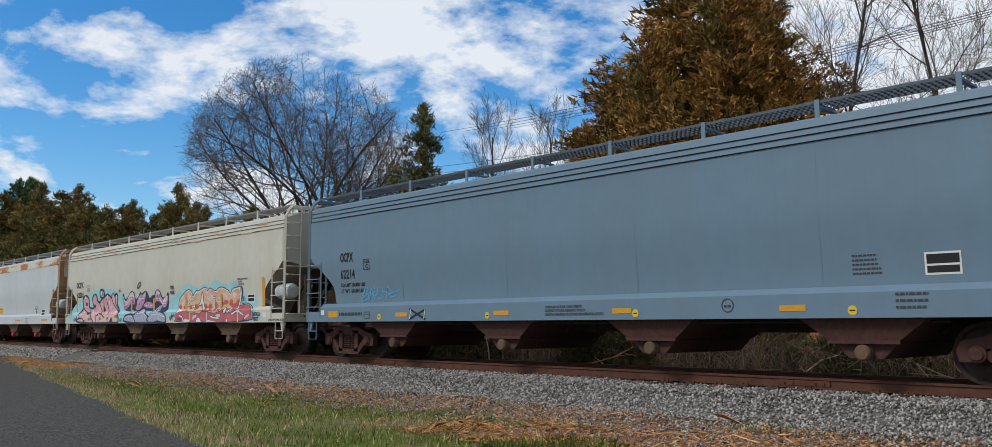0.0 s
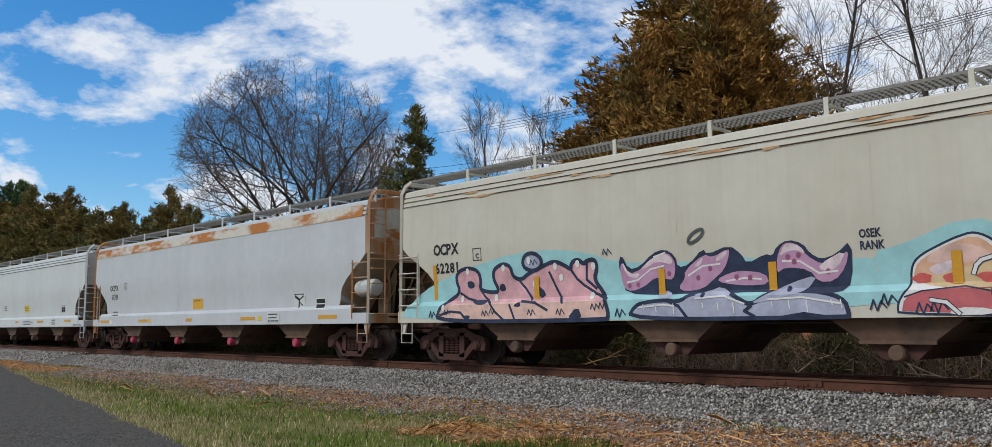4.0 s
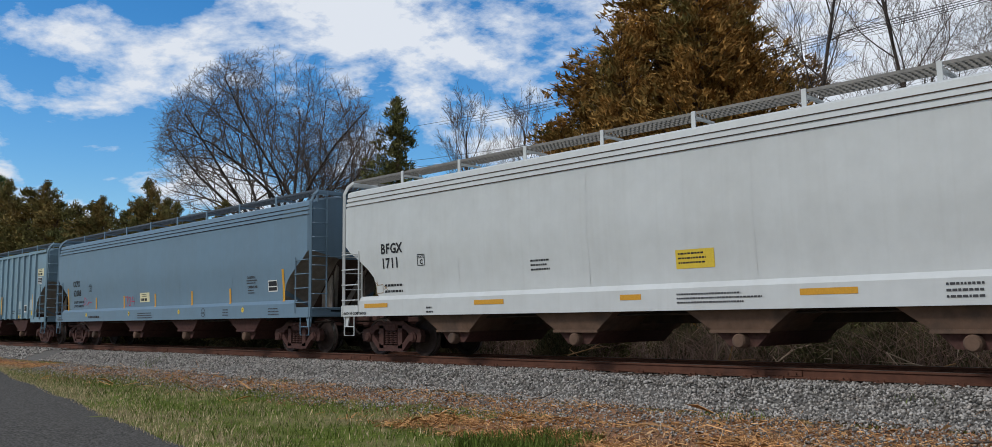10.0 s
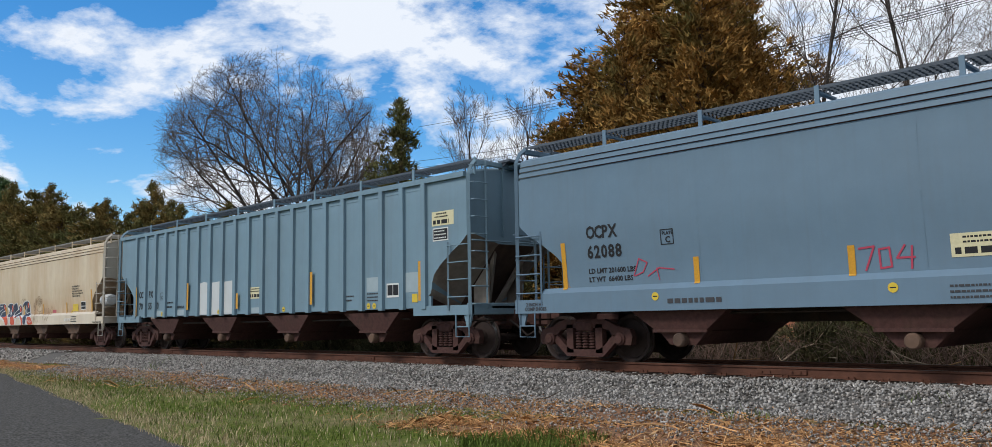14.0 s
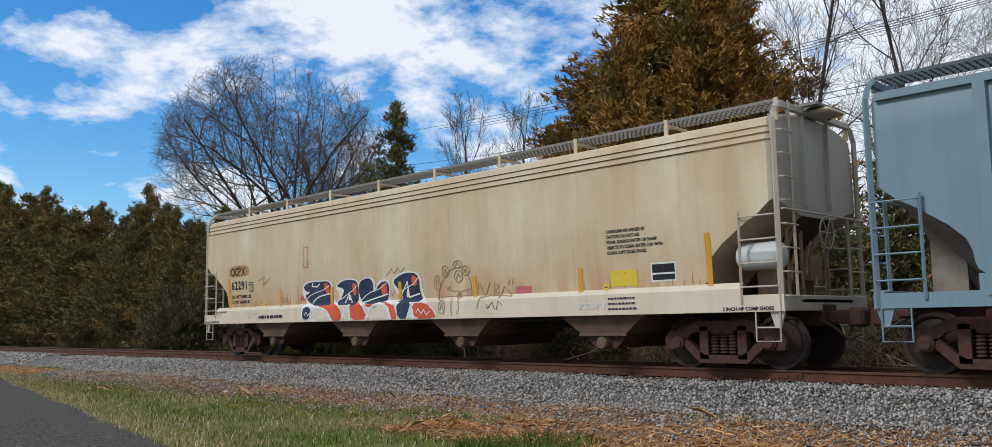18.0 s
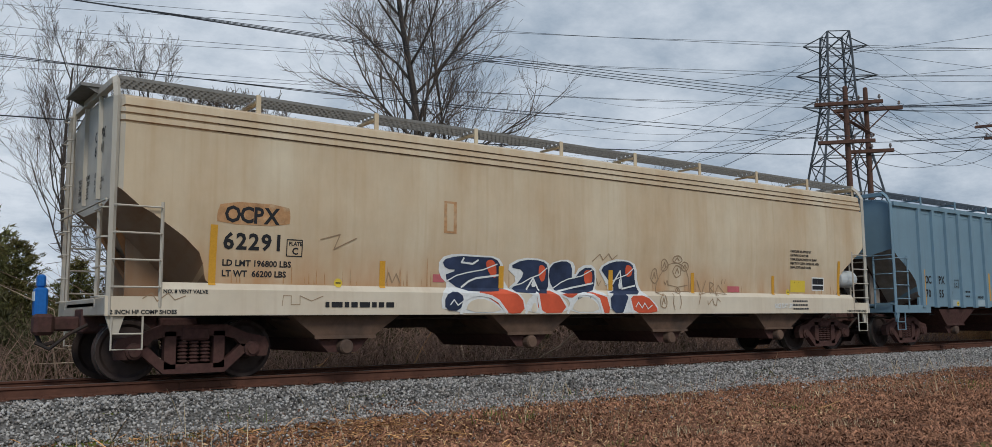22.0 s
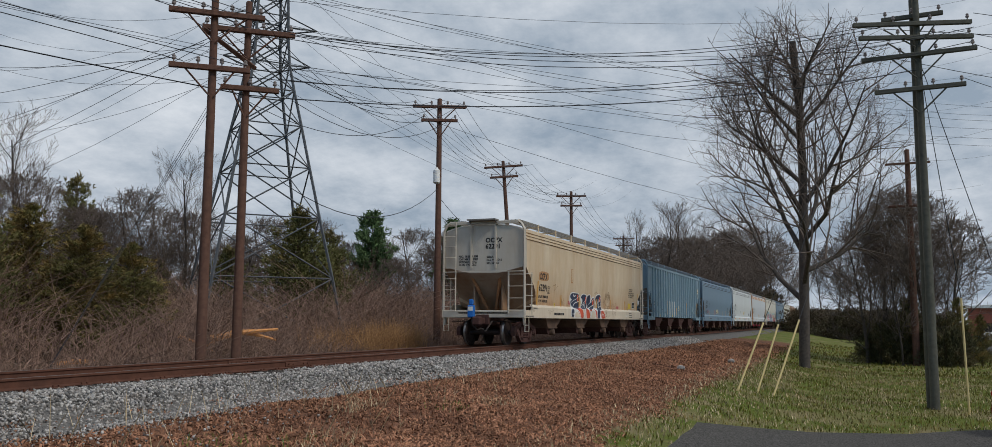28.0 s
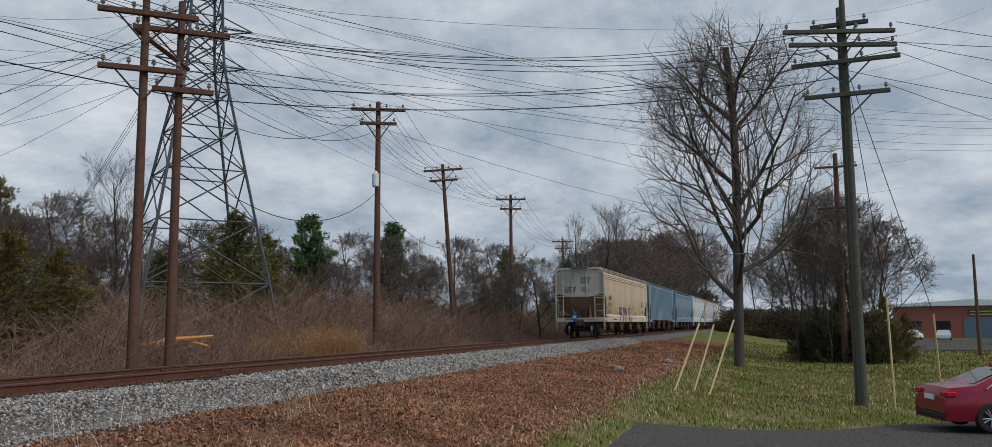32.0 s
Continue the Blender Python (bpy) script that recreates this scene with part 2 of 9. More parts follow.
M["peach"] = material("peach_spray", (0.62, 0.42, 0.36), 0.7, 0, 0.3, 3)
M["pale_pink"] = material("pale_pink_spray", (0.60, 0.50, 0.53), 0.7, 0, 0.3, 5)
M["wine"] = material("wine_spray", (0.26, 0.09, 0.17), 0.7, 0, 0.3, 5)
M["slate_line"] = material("slate_spray", (0.08, 0.09, 0.09), 0.6, 0, 0.3, 5)
M["navy"] = material("navy_spray", (0.025, 0.035, 0.07), 0.5, 0, 0.5, 3)
M["red_spray"] = material("orange_red_spray", (0.55, 0.09, 0.04), 0.55, 0, 0.25, 2)
M["sky_spray"] = material("bright_blue_spray", (0.10, 0.38, 0.60), 0.7, 0, 0.2, 5)
M["red_chalk"] = material("red_chalk", (0.42, 0.06, 0.10), 0.8)
M["marker"] = material("brown_marker", (0.30, 0.21, 0.13), 0.8)
M["device_blue"] = material("device_blue_paint", (0.02, 0.13, 0.42), 0.45, 0, 0.15, 20)
M["rail"] = material("rusty_rail", (0.11, 0.048, 0.031), 0.8, 0.15, 0.25, 6, (0.07, 0.035, 0.025), 0.6, 2.0, (1, 1, 1), 0.2, 40)
M["rail_top"] = material("worn_rail_top", (0.16, 0.13, 0.11), 0.5, 0.6, 0.2, 8)
M["tie"] = material("creosoted_wood", (0.055, 0.042, 0.034), 0.95, 0, 0.35, 14, (0.10, 0.08, 0.065), 0.6, 4.0, (1, 6, 1), 0.4, 30, 0.3)
M["ballast"] = material("ballast_bed", (0.125, 0.116, 0.106), 0.95, 0, 0.45, 22, (0.12, 0.11, 0.10), 0.8, 14, (1, 1, 1), 0.8, 30)
M["stone"] = material("crushed_stone", (0.275, 0.258, 0.238), 0.9, 0, 0.35, 30, (0.20, 0.165, 0.14), 0.8, 5, (1, 1, 1), 0, 1, 0, 0.76)
M["asphalt"] = material("old_asphalt", (0.080, 0.075, 0.069), 0.95, 0, 0.95, 26, (0.115, 0.108, 0.098), 0.7, 7.0, (1, 1, 1), 1.0, 40, spec=0.05)
M["grass_blade"] = material("grass_blade", (0.115, 0.155, 0.032), 0.7, 0, 0, 1, None, 0, 1, (1, 1, 1), 0, 1, 0, 0.5, spec=0.08)
M["lawn_blade"] = material("lawn_blade", (0.118, 0.108, 0.022), 0.8, 0, 0.3, 0.3, (0.20, 0.145, 0.06), 1.0, 0.45, (1, 1, 1), 0, 1, 0, 0.5, spec=0.08)
M["dry_blade"] = material("dry_grass_blade", (0.47, 0.37, 0.23), 0.8, 0, 0, 1, None, 0, 1, (1, 1, 1), 0, 1, 0, 0.45, spec=0.08)
M["straw"] = material("pine_straw", (0.50, 0.27, 0.115), 0.8, 0, 0, 1, None, 0, 1, (1, 1, 1), 0, 1, 0, 0.55, spec=0.08)
M["chip_pale"] = material("pale_wood_chips", (0.44, 0.28, 0.15), 0.9, 0, 0, 1, None, 0, 1, (1, 1, 1), 0, 1, 0, 0.6, spec=0.08)
M["chip"] = material("wood_mulch", (0.30, 0.15, 0.088), 0.9, 0, 0.3, 0.5, (0.13, 0.062, 0.04), 0.8, 0.9, (1, 1, 1), 0, 1, 0, 0.6, spec=0.08)
M["bark_grey"] = material("grey_bark", (0.075, 0.062, 0.053), 0.95, 0, 0.35, 9, (0.045, 0.037, 0.032), 0.7, 3.0, (1, 1, 0.3), 0.6, 25)
M["twig"] = material("bare_twig", (0.135, 0.106, 0.088), 0.9, 0, 0.2, 3, spec=0.08)
M["bark_brown"] = material("brown_bark", (0.11, 0.075, 0.052), 0.95, 0, 0.3, 9, (0.06, 0.04, 0.03), 0.6, 3.0, (1, 1, 0.3), 0.5, 25)
M["cedar_dark"] = material("dark_cedar_foliage", (0.125, 0.125, 0.048), 0.8, 0, 0.4, 0.7, (0.24, 0.145, 0.06), 0.6, 0.45, (1, 1, 1), 0, 1, 0, 0.5, spec=0.08)
M["cedar_rust"] = material("rusty_cedar_foliage", (0.34, 0.185, 0.055), 0.8, 0, 0.4, 0.9, (0.085, 0.105, 0.038), 1.0, 0.5, (1, 1, 1), 0, 1, 0, 0.5, spec=0.08)
M["cedar_mixed"] = material("olive_cedar_foliage", (0.14, 0.125, 0.046), 0.8, 0, 0.35, 0.6, (0.30, 0.165, 0.055), 0.9, 0.5, (1, 1, 1), 0, 1, 0, 0.5, spec=0.08)
M["pine"] = material("pine_foliage", (0.085, 0.13, 0.055), 0.8, 0, 0.3, 0.8, None, 0, 1, (1, 1, 1), 0, 1, 0, 0.5, spec=0.08)
M["shrub_leaf"] = material("shrub_foliage", (0.085, 0.080, 0.040), 0.8, 0, 0.4, 0.6, (0.15, 0.095, 0.055), 0.7, 0.7, (1, 1, 1), 0, 1, 0, 0.5, spec=0.08)
M["brush"] = material("dry_brush", (0.255, 0.165, 0.125), 0.9, 0, 0.2, 1, (0.11, 0.075, 0.06), 0.7, 0.4, (1, 1, 1), 0, 1, 0, 0.45, spec=0.08)
M["brush_leaf"] = material("winter_shrub", (0.105, 0.082, 0.052), 0.85, 0, 0.4, 0.6, (0.07, 0.075, 0.035), 0.8, 0.5, (1, 1, 1), 0, 1, 0, 0.5, spec=0.08)
M["sedge"] = material("dry_sedge", (0.38, 0.215, 0.10), 0.85, 0, 0, 1, None, 0, 1, (1, 1, 1), 0, 1, 0, 0.4, spec=0.08)
M["pole_wood"] = material("pole_wood", (0.115, 0.060, 0.042), 0.9, 0, 0.25, 7, (0.06, 0.035, 0.028), 0.7, 3.0, (2, 2, 0.2), 0.3, 20)
M["pole_grey"] = material("weathered_pole", (0.085, 0.083, 0.066), 0.9, 0, 0.25, 7, (0.06, 0.06, 0.05), 0.7, 3.0, (2, 2, 0.2), 0.3, 20)
M["steel"] = material("galvanised_steel", (0.105, 0.11, 0.115), 0.6, 0.3, 0.15, 6)
M["wire"] = material("wire", (0.03, 0.032, 0.036), 0.6)
M["insulator"] = material("porcelain", (0.20, 0.17, 0.16), 0.3)
M["guard"] = material("yellow_plastic", (0.55, 0.43, 0.20), 0.5, 0, 0.1, 10)
M["split_wood"] = material("split_wood", (0.58, 0.27, 0.10), 0.8, 0, 0.3, 12)
M["brick"] = material("red_brick_wall", (0.30, 0.10, 0.07), 0.9, 0, 0.25, 6)
M["roof_tile"] = material("orange_brick", (0.42, 0.17, 0.10), 0.9, 0, 0.25, 4)
M["car_red"] = material("metallic_red_paint", (0.24, 0.012, 0.028), 0.25, 0.35, 0.04, 3, spec=0.6)
M["glass_dark"] = material("dark_glass", (0.02, 0.025, 0.03), 0.08, 0, 0, 1, None, 0, 1, (1, 1, 1), 0, 1, 0, 0, 0.8)
M["tyre"] = material("tyre_rubber", (0.025, 0.025, 0.026), 0.85)
M["alloy"] = material("alloy", (0.45, 0.45, 0.46), 0.35, 0.8)
M["lamp_red"] = material("red_lens", (0.40, 0.01, 0.015), 0.2)
M["silver"] = material("silver_paint", (0.42, 0.44, 0.46), 0.3, 0.4)
M["sign_yellow"] = material("sign_yellow", (0.50, 0.42, 0.10), 0.6)
M["device_grey"] = material("blue_grey_door", (0.12, 0.16, 0.20), 0.6, 0, 0.15, 4)
M["pale_branch"] = material("pale_dead_wood", (0.40, 0.30, 0.21), 0.9, 0, 0.25, 6)
M["sign_dark"] = material("sign_board", (0.06, 0.07, 0.05), 0.6)
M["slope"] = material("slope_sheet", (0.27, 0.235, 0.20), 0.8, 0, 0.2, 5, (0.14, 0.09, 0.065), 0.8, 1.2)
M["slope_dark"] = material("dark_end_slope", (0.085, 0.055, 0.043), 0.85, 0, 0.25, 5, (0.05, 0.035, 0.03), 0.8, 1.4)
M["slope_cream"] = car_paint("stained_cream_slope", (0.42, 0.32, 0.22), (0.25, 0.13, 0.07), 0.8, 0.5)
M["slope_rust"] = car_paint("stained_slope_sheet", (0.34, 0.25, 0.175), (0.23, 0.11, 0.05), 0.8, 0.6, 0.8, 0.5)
M["brace_rust"] = material("rusted_brace", (0.36, 0.17, 0.075), 0.85, 0, 0.3, 5, (0.17, 0.08, 0.04), 0.8, 1.4)
M["rust_light"] = material("light_rust", (0.42, 0.23, 0.11), 0.9, 0, 0.3, 9, (0.52, 0.42, 0.28), 0.7, 4.0)
M["print"] = material("faded_print", (0.055, 0.055, 0.06), 0.7)

# ---- helpers for building ----
def mesh_object(name, verts, faces, mat, parent=None, label="", smooth=False):
    me = bpy.data.meshes.new(name)
    me.from_pydata(verts, [], faces)
    me.materials.append(mat)
    if smooth:
        me.shade_smooth()
    ob = new(name, me)
    if parent is not None:
        ob.parent = parent
    if label:
        tagged(ob, label)
    return ob


def arrays_object(name, verts, size, mat, label="", category="", kind="stuff"):
    """Many loose faces of the same corner count, from an array of corners in order."""
    count = len(verts) // size
    me = bpy.data.meshes.new(name)
    me.vertices.add(len(verts))
    me.vertices.foreach_set("co", np.asarray(verts, dtype=np.float32).ravel())
    me.loops.add(len(verts))
    me.loops.foreach_set("vertex_index", np.arange(len(verts), dtype=np.int32))
    me.polygons.add(count)
    me.polygons.foreach_set("loop_start", np.arange(0, len(verts), size, dtype=np.int32))
    me.polygons.foreach_set("loop_total", np.full(count, size, dtype=np.int32))
    me.update(calc_edges=True)
    me.materials.append(mat)
    ob = new(name, me)
    return tagged(ob, label, category, "", kind)


def solids_object(name, verts, faces, mat, label="", category="", kind="stuff", parent=None):
    """verts (n, k, 3) of n like solids that share the face list."""
    n, k, _ = verts.shape
    f = np.asarray(faces, dtype=np.int32)
    idx = (f[None] + (np.arange(n, dtype=np.int32) * k)[:, None, None]).reshape(-1)
    me = bpy.data.meshes.new(name)
    me.vertices.add(n * k)
    me.vertices.foreach_set("co", verts.astype(np.float32).ravel())
    me.loops.add(len(idx))
    me.loops.foreach_set("vertex_index", idx)
    cnt = n * len(f)
    me.polygons.add(cnt)
    me.polygons.foreach_set("loop_start", np.arange(0, len(idx), f.shape[1], dtype=np.int32))
    me.polygons.foreach_set("loop_total", np.full(cnt, f.shape[1], dtype=np.int32))
    me.update(calc_edges=True)
    me.materials.append(mat)
    ob = new(name, me)
    if parent is not None:
        ob.parent = parent
    return tagged(ob, label, category, "", kind)


class Build:
    """Collects boxes, tubes, prisms and discs into one mesh."""

    def __init__(self):
        self.v, self.f = [], []

    def add(self, verts, faces):
        k = len(self.v)
        self.v += [tuple(p) for p in verts]
        self.f += [tuple(i + k for i in q) for q in faces]
        return self

    def box(self, x0, x1, y0, y1, z0, z1, bevel=0.0):
        if not bevel:
            return self.add([(x0, y0, z0), (x1, y0, z0), (x1, y1, z0), (x0, y1, z0), (x0, y0, z1), (x1, y0, z1), (x1, y1, z1), (x0, y1, z1)],
                            [(0, 3, 2, 1), (4, 5, 6, 7), (0, 1, 5, 4), (1, 2, 6, 5), (2, 3, 7, 6), (3, 0, 4, 7)])
        b = bevel
        rings = []
        for z, i in ((z0, b), (z0 + b, 0), (z1 - b, 0), (z1, b)):
            rings.append([(x0 + i, y0 + b, z), (x0 + b, y0 + i, z), (x1 - b, y0 + i, z), (x1 - i, y0 + b, z),
                          (x1 - i, y1 - b, z), (x1 - b, y1 - i, z), (x0 + b, y1 - i, z), (x0 + i, y1 - b, z)])
        return self.rings(rings, True, True)

    def rings(self, rings, cap0=True, cap1=True, closed=True):
        n = len(rings[0])
        verts = [p for r in rings for p in r]
        faces = []
        for j in range(len(rings) - 1):
            for i in range(n if closed else n - 1):
                k = (i + 1) % n
                faces.append((j * n + i, j * n + k, (j + 1) * n + k, (j + 1) * n + i))
        if cap0:
            faces.append(tuple(range(n))[::-1])
        if cap1:
            faces.append(tuple((len(rings) - 1) * n + i for i in range(n)))
        return self.add(verts, faces)

    def tube(self, points, r, n=6, r1=None):
        pts = [Vector(p) for p in points]
        rings = []
        up = None
        for i, p in enumerate(pts):
            d = (pts[min(i + 1, len(pts) - 1)] - pts[max(i - 1, 0)]).normalized()
            if up is None:
                up = Vector((0, 0, 1)) if abs(d.z) < 0.9 else Vector((1, 0, 0))
            s = d.cross(up).normalized()
            up = s.cross(d).normalized()
            rad = r if r1 is None else r + (r1 - r) * i / (len(pts) - 1)
            rings.append([p + s * math.cos(a) * rad + up * math.sin(a) * rad for a in (2 * math.pi * k / n for k in range(n))])
        return self.rings(rings)

    def prism(self, outline, y0, y1):
        """An outline in x, z drawn out along y."""
        n = len(outline)
        return self.rings([[(x, y0, z) for x, z in outline], [(x, y1, z) for x, z in outline]])

    def lathe_y(self, profile, n=24, cx=0.0, cz=0.0):
        """A profile of (radius, y), turned about the y axis."""
        rings = [[(cx + r * math.cos(2 * math.pi * k / n), y, cz + r * math.sin(2 * math.pi * k / n)) for k in range(n)] for r, y in profile]
        return self.rings(rings)

    def lathe_z(self, profile, n=16, cx=0.0, cy=0.0):
        rings = [[(cx + r * math.cos(2 * math.pi * k / n), cy + r * math.sin(2 * math.pi * k / n), z) for k in range(n)] for r, z in profile]
        return self.rings(rings)

    def done(self, name, mat, parent=None, label="", smooth=False):
        me = bpy.data.meshes.new(name)
        me.from_pydata(self.v, [], self.f)
        bm = bmesh.new()
        bm.from_mesh(me)
        bmesh.ops.recalc_face_normals(bm, faces=bm.faces)
        bm.to_mesh(me)
        bm.free()
        me.materials.append(mat)
        if smooth:
            me.shade_smooth()
            me.set_sharp_from_angle(angle=radians(35))
        ob = new(name, me)
        if parent is not None:
            ob.parent = parent
        if label:
            tagged(ob, label)
        return ob


def empty(name, label, category, group="", kind="", at=(0, 0, 0)):
    ob = new(name)
    ob.location = at
    return tagged(ob, label, category, group, kind)


def smooth01(x):
    x = min(1.0, max(0.0, x))
    return x * x * (3 - 2 * x)


# ---- ground ----
TRACK_Y = 14.58  # rail top is z = 0
PROFILE = [(-60, -0.75), (9.0, -0.75), (11.7, -0.58), (12.95, -0.24), (16.2, -0.24), (18.0, -0.75), (24, -0.85), (60, -0.6)]


def profile_z(y):
    for (y0, z0), (y1, z1) in zip(PROFILE, PROFILE[1:]):
        if y <= y1:
            return z0 + (z1 - z0) * smooth01((y - y0) / (y1 - y0)) if 9 <= y else z0
    return PROFILE[-1][1]


def ground_z(x, y):
    z = profile_z(y)
    if y < 10.5:  # the parking lot and the lawn lie lower
        z -= 1.0 * smooth01((10.5 - y) / 9.5) * smooth01((x - 10) / 16)
    if 17.5 < y:  # brush bank across the track
        z += 0.45 * smooth01((y - 18) / 5) * smooth01((x - 5) / 20)
    z += 0.06 * (noise.noise((x * 0.35, y * 0.35, 3.0)) + 0.5 * noise.noise((x * 1.1, y * 1.1, 9.0))) * (0.3 if 12.6 < y < 16.5 else 1.0)
    return z


def steps(*spans):
    out = []
    for a, b, d in spans:
        out += list(np.arange(a, b, d))
    return out + [spans[-1][1]]


def road_edge(x):
    return 3.3 - 0.177 * x + 0.12 * noise.noise((x * 0.3, 5.0, 0.0))


gx = steps((-2500, -300, 550), (-300, -80, 20), (-80, 110, 1.0), (110, 300, 15), (300, 2500, 550))
gy = steps((-2500, -300, 550), (-300, -30, 30), (-30, -8, 2.0), (-8, 9, 0.8), (9, 20, 0.35), (20, 40, 1.5), (40, 300, 20), (300, 2500, 550))
gv = [(x, y, ground_z(x, y)) for y in gy for x in gx]
nx = len(gx)
gf = [(j * nx + i, j * nx + i + 1, (j + 1) * nx + i + 1, (j + 1) * nx + i) for j in range(len(gy) - 1) for i in range(nx - 1)]


def mulch_amount(x, y):
    near = 5.2 + 1.2 * smooth01((x - 22) / 6) + 0.5 * noise.noise((x * 0.3, 1.0, 0))
    x = x + 2.2 * noise.noise((x * 0.15, y * 0.35, 5.0)) + 0.8 * noise.noise((x * 0.9, y * 0.9, 6.0))
    return smooth01((x - 4.0 + (11 - y) * 0.4) / 3) * smooth01((y - near) / 1.0 + 0.3) * (1 - smooth01((x - 90) / 10)) if y < 12.2 else 0.0


def straw_amount(x, y):
    edge = 10.9 + 0.5 * noise.noise((x * 0.18, 0, 2.0))
    a = smooth01(1 - abs(y - edge) / 1.15) * (1 - smooth01((x + 2) / 4))
    return max(a, min(1.0, 1.6 * smooth01(1 - abs(y - 10.0) / 2.3)) * smooth01((x + 13 - (y - 9) * 1.5) / 4) * (1 - smooth01((x - 12) / 3))) if y < 12.6 else 0.0


def woods_amount(x, y):
    return smooth01((y - 17.2) / 1.2)


ground_mat = bpy.data.materials.new("ground_cover")
ground_mat.use_nodes = True
gn, gl = ground_mat.node_tree.nodes, ground_mat.node_tree.links
gb = gn["Principled BSDF"]
gb.inputs["Roughness"].default_value = 0.95
g_co = gn.new("ShaderNodeTexCoord")


def g_noise(scale, detail=6.0):
    t = gn.new("ShaderNodeTexNoise")
    t.inputs["Scale"].default_value, t.inputs["Detail"].default_value = scale, detail
    gl.new(g_co.outputs["Object"], t.inputs["Vector"])
    return t.outputs["Fac"]


def g_ramp(src, lo, hi, c0, c1):
    r = gn.new("ShaderNodeValToRGB")
    r.color_ramp.elements[0].position, r.color_ramp.elements[0].color = lo, (*c0, 1)
    r.color_ramp.elements[1].position, r.color_ramp.elements[1].color = hi, (*c1, 1)
    gl.new(src, r.inputs[0])
    return r.outputs[0]


def g_mix(fac, a, b):
    x = gn.new("ShaderNodeMix")
    x.data_type = "RGBA"
    gl.new(fac, x.inputs["Factor"]), gl.new(a, x.inputs["A"]), gl.new(b, x.inputs["B"])
    return x.outputs["Result"]


def g_cover(name):
    at = gn.new("ShaderNodeAttribute")
    at.attribute_name = name
    m = gn.new("ShaderNodeMath")
    m.operation = "ADD"
    gl.new(at.outputs["Fac"], m.inputs[0])
    n2 = gn.new("ShaderNodeMath")
    n2.operation = "MULTIPLY_ADD"
    gl.new(g_noise(3.0), n2.inputs[0])
    n2.inputs[1].default_value, n2.inputs[2].default_value = 1.2, -0.6
    gl.new(n2.outputs[0], m.inputs[1])
    r = gn.new("ShaderNodeMapRange")
    r.inputs["From Min"].default_value, r.inputs["From Max"].default_value = 0.35, 0.65
    gl.new(m.outputs[0], r.inputs["Value"])
    return r.outputs[0]


g_grass = g_mix(g_ramp(g_noise(0.7), 0.42, 0.66, (0, 0, 0), (1, 1, 1)), g_ramp(g_noise(9), 0.35, 0.7, (0.06, 0.085, 0.012), (0.135, 0.155, 0.026)),
                g_ramp(g_noise(14), 0.35, 0.7, (0.13, 0.115, 0.05), (0.25, 0.205, 0.10)))
g_straw = g_ramp(g_noise(11), 0.3, 0.7, (0.12, 0.066, 0.042), (0.32, 0.175, 0.10))
g_mulch = g_ramp(g_noise(13), 0.3, 0.7, (0.07, 0.035, 0.022), (0.23, 0.11, 0.065))
g_woods = g_ramp(g_noise(6), 0.3, 0.7, (0.055, 0.042, 0.028), (0.17, 0.12, 0.08))
g_out = g_mix(g_cover("mulch"), g_mix(g_cover("straw"), g_mix(g_cover("woods"), g_grass, g_woods), g_straw), g_mulch)
gl.new(g_out, gb.inputs["Base Color"])
gb.inputs["Specular IOR Level"].default_value = 0.1
g_bump = gn.new("ShaderNodeBump")
g_bump.inputs["Strength"].default_value, g_bump.inputs["Distance"].default_value = 0.8, 0.03
gl.new(g_noise(25), g_bump.inputs["Height"])
gl.new(g_bump.outputs[0], gb.inputs["Normal"])

ground = mesh_object("ground", gv, gf, ground_mat, smooth=True)
tagged(ground, "uneven ground of grass, straw, mulch and leaf litter", "ground", "", "structure")
for nm, fn in (("mulch", mulch_amount), ("straw", straw_amount), ("woods", woods_amount)):
    at = ground.data.attributes.new(nm, "FLOAT", "POINT")
    at.data.foreach_set("value", np.array([fn(x, y) for x, y, _ in gv], dtype=np.float32))


def sheet(name, x0, x1, dx, lo, hi, rows, lift, mat, label, category):
    xs = list(np.arange(x0, x1 + 0.01, dx))
    v, f = [], []
    for x in xs:
        for j in range(rows + 1):
            y = lo(x) + (hi(x) - lo(x)) * j / rows
            v.append((x, y, ground_z(x, y) + lift))
    k = rows + 1
    for i in range(len(xs) - 1):
        f += [(i * k + j, (i + 1) * k + j, (i + 1) * k + j + 1, i * k + j + 1) for j in range(rows)]
    return tagged(mesh_object(name, v, f, mat, smooth=True), label, category, "", "structure")


sheet("road", -120, 13.5, 1.5, lambda x: road_edge(x) - 6.5, road_edge, 10, 0.022, M["asphalt"], "worn grey asphalt path beside the railway", "road")
def lot_edge(x):
    y = 5.6 - (27 - x) * 0.35 if x < 27 else (5.5 if x < 31 else 5.5 - (x - 31) / 0.93)
    return y + 0.12 * noise.noise((x * 0.7, 0, 0))


sheet("parking_lot", 13, 56, 1.0, lambda x: -30.0, lot_edge, 24, 0.03, M["asphalt"], "dark asphalt parking lot below the lawn", "parking lot")
sheet("ballast", -150, 190, 2.0, lambda x: 11.75 + 0.25 * noise.noise((x * 0.25, 0, 0)), lambda x: 17.6, 16, 0.02, M["ballast"],
      "bed of grey crushed stone under the track", "ballast")

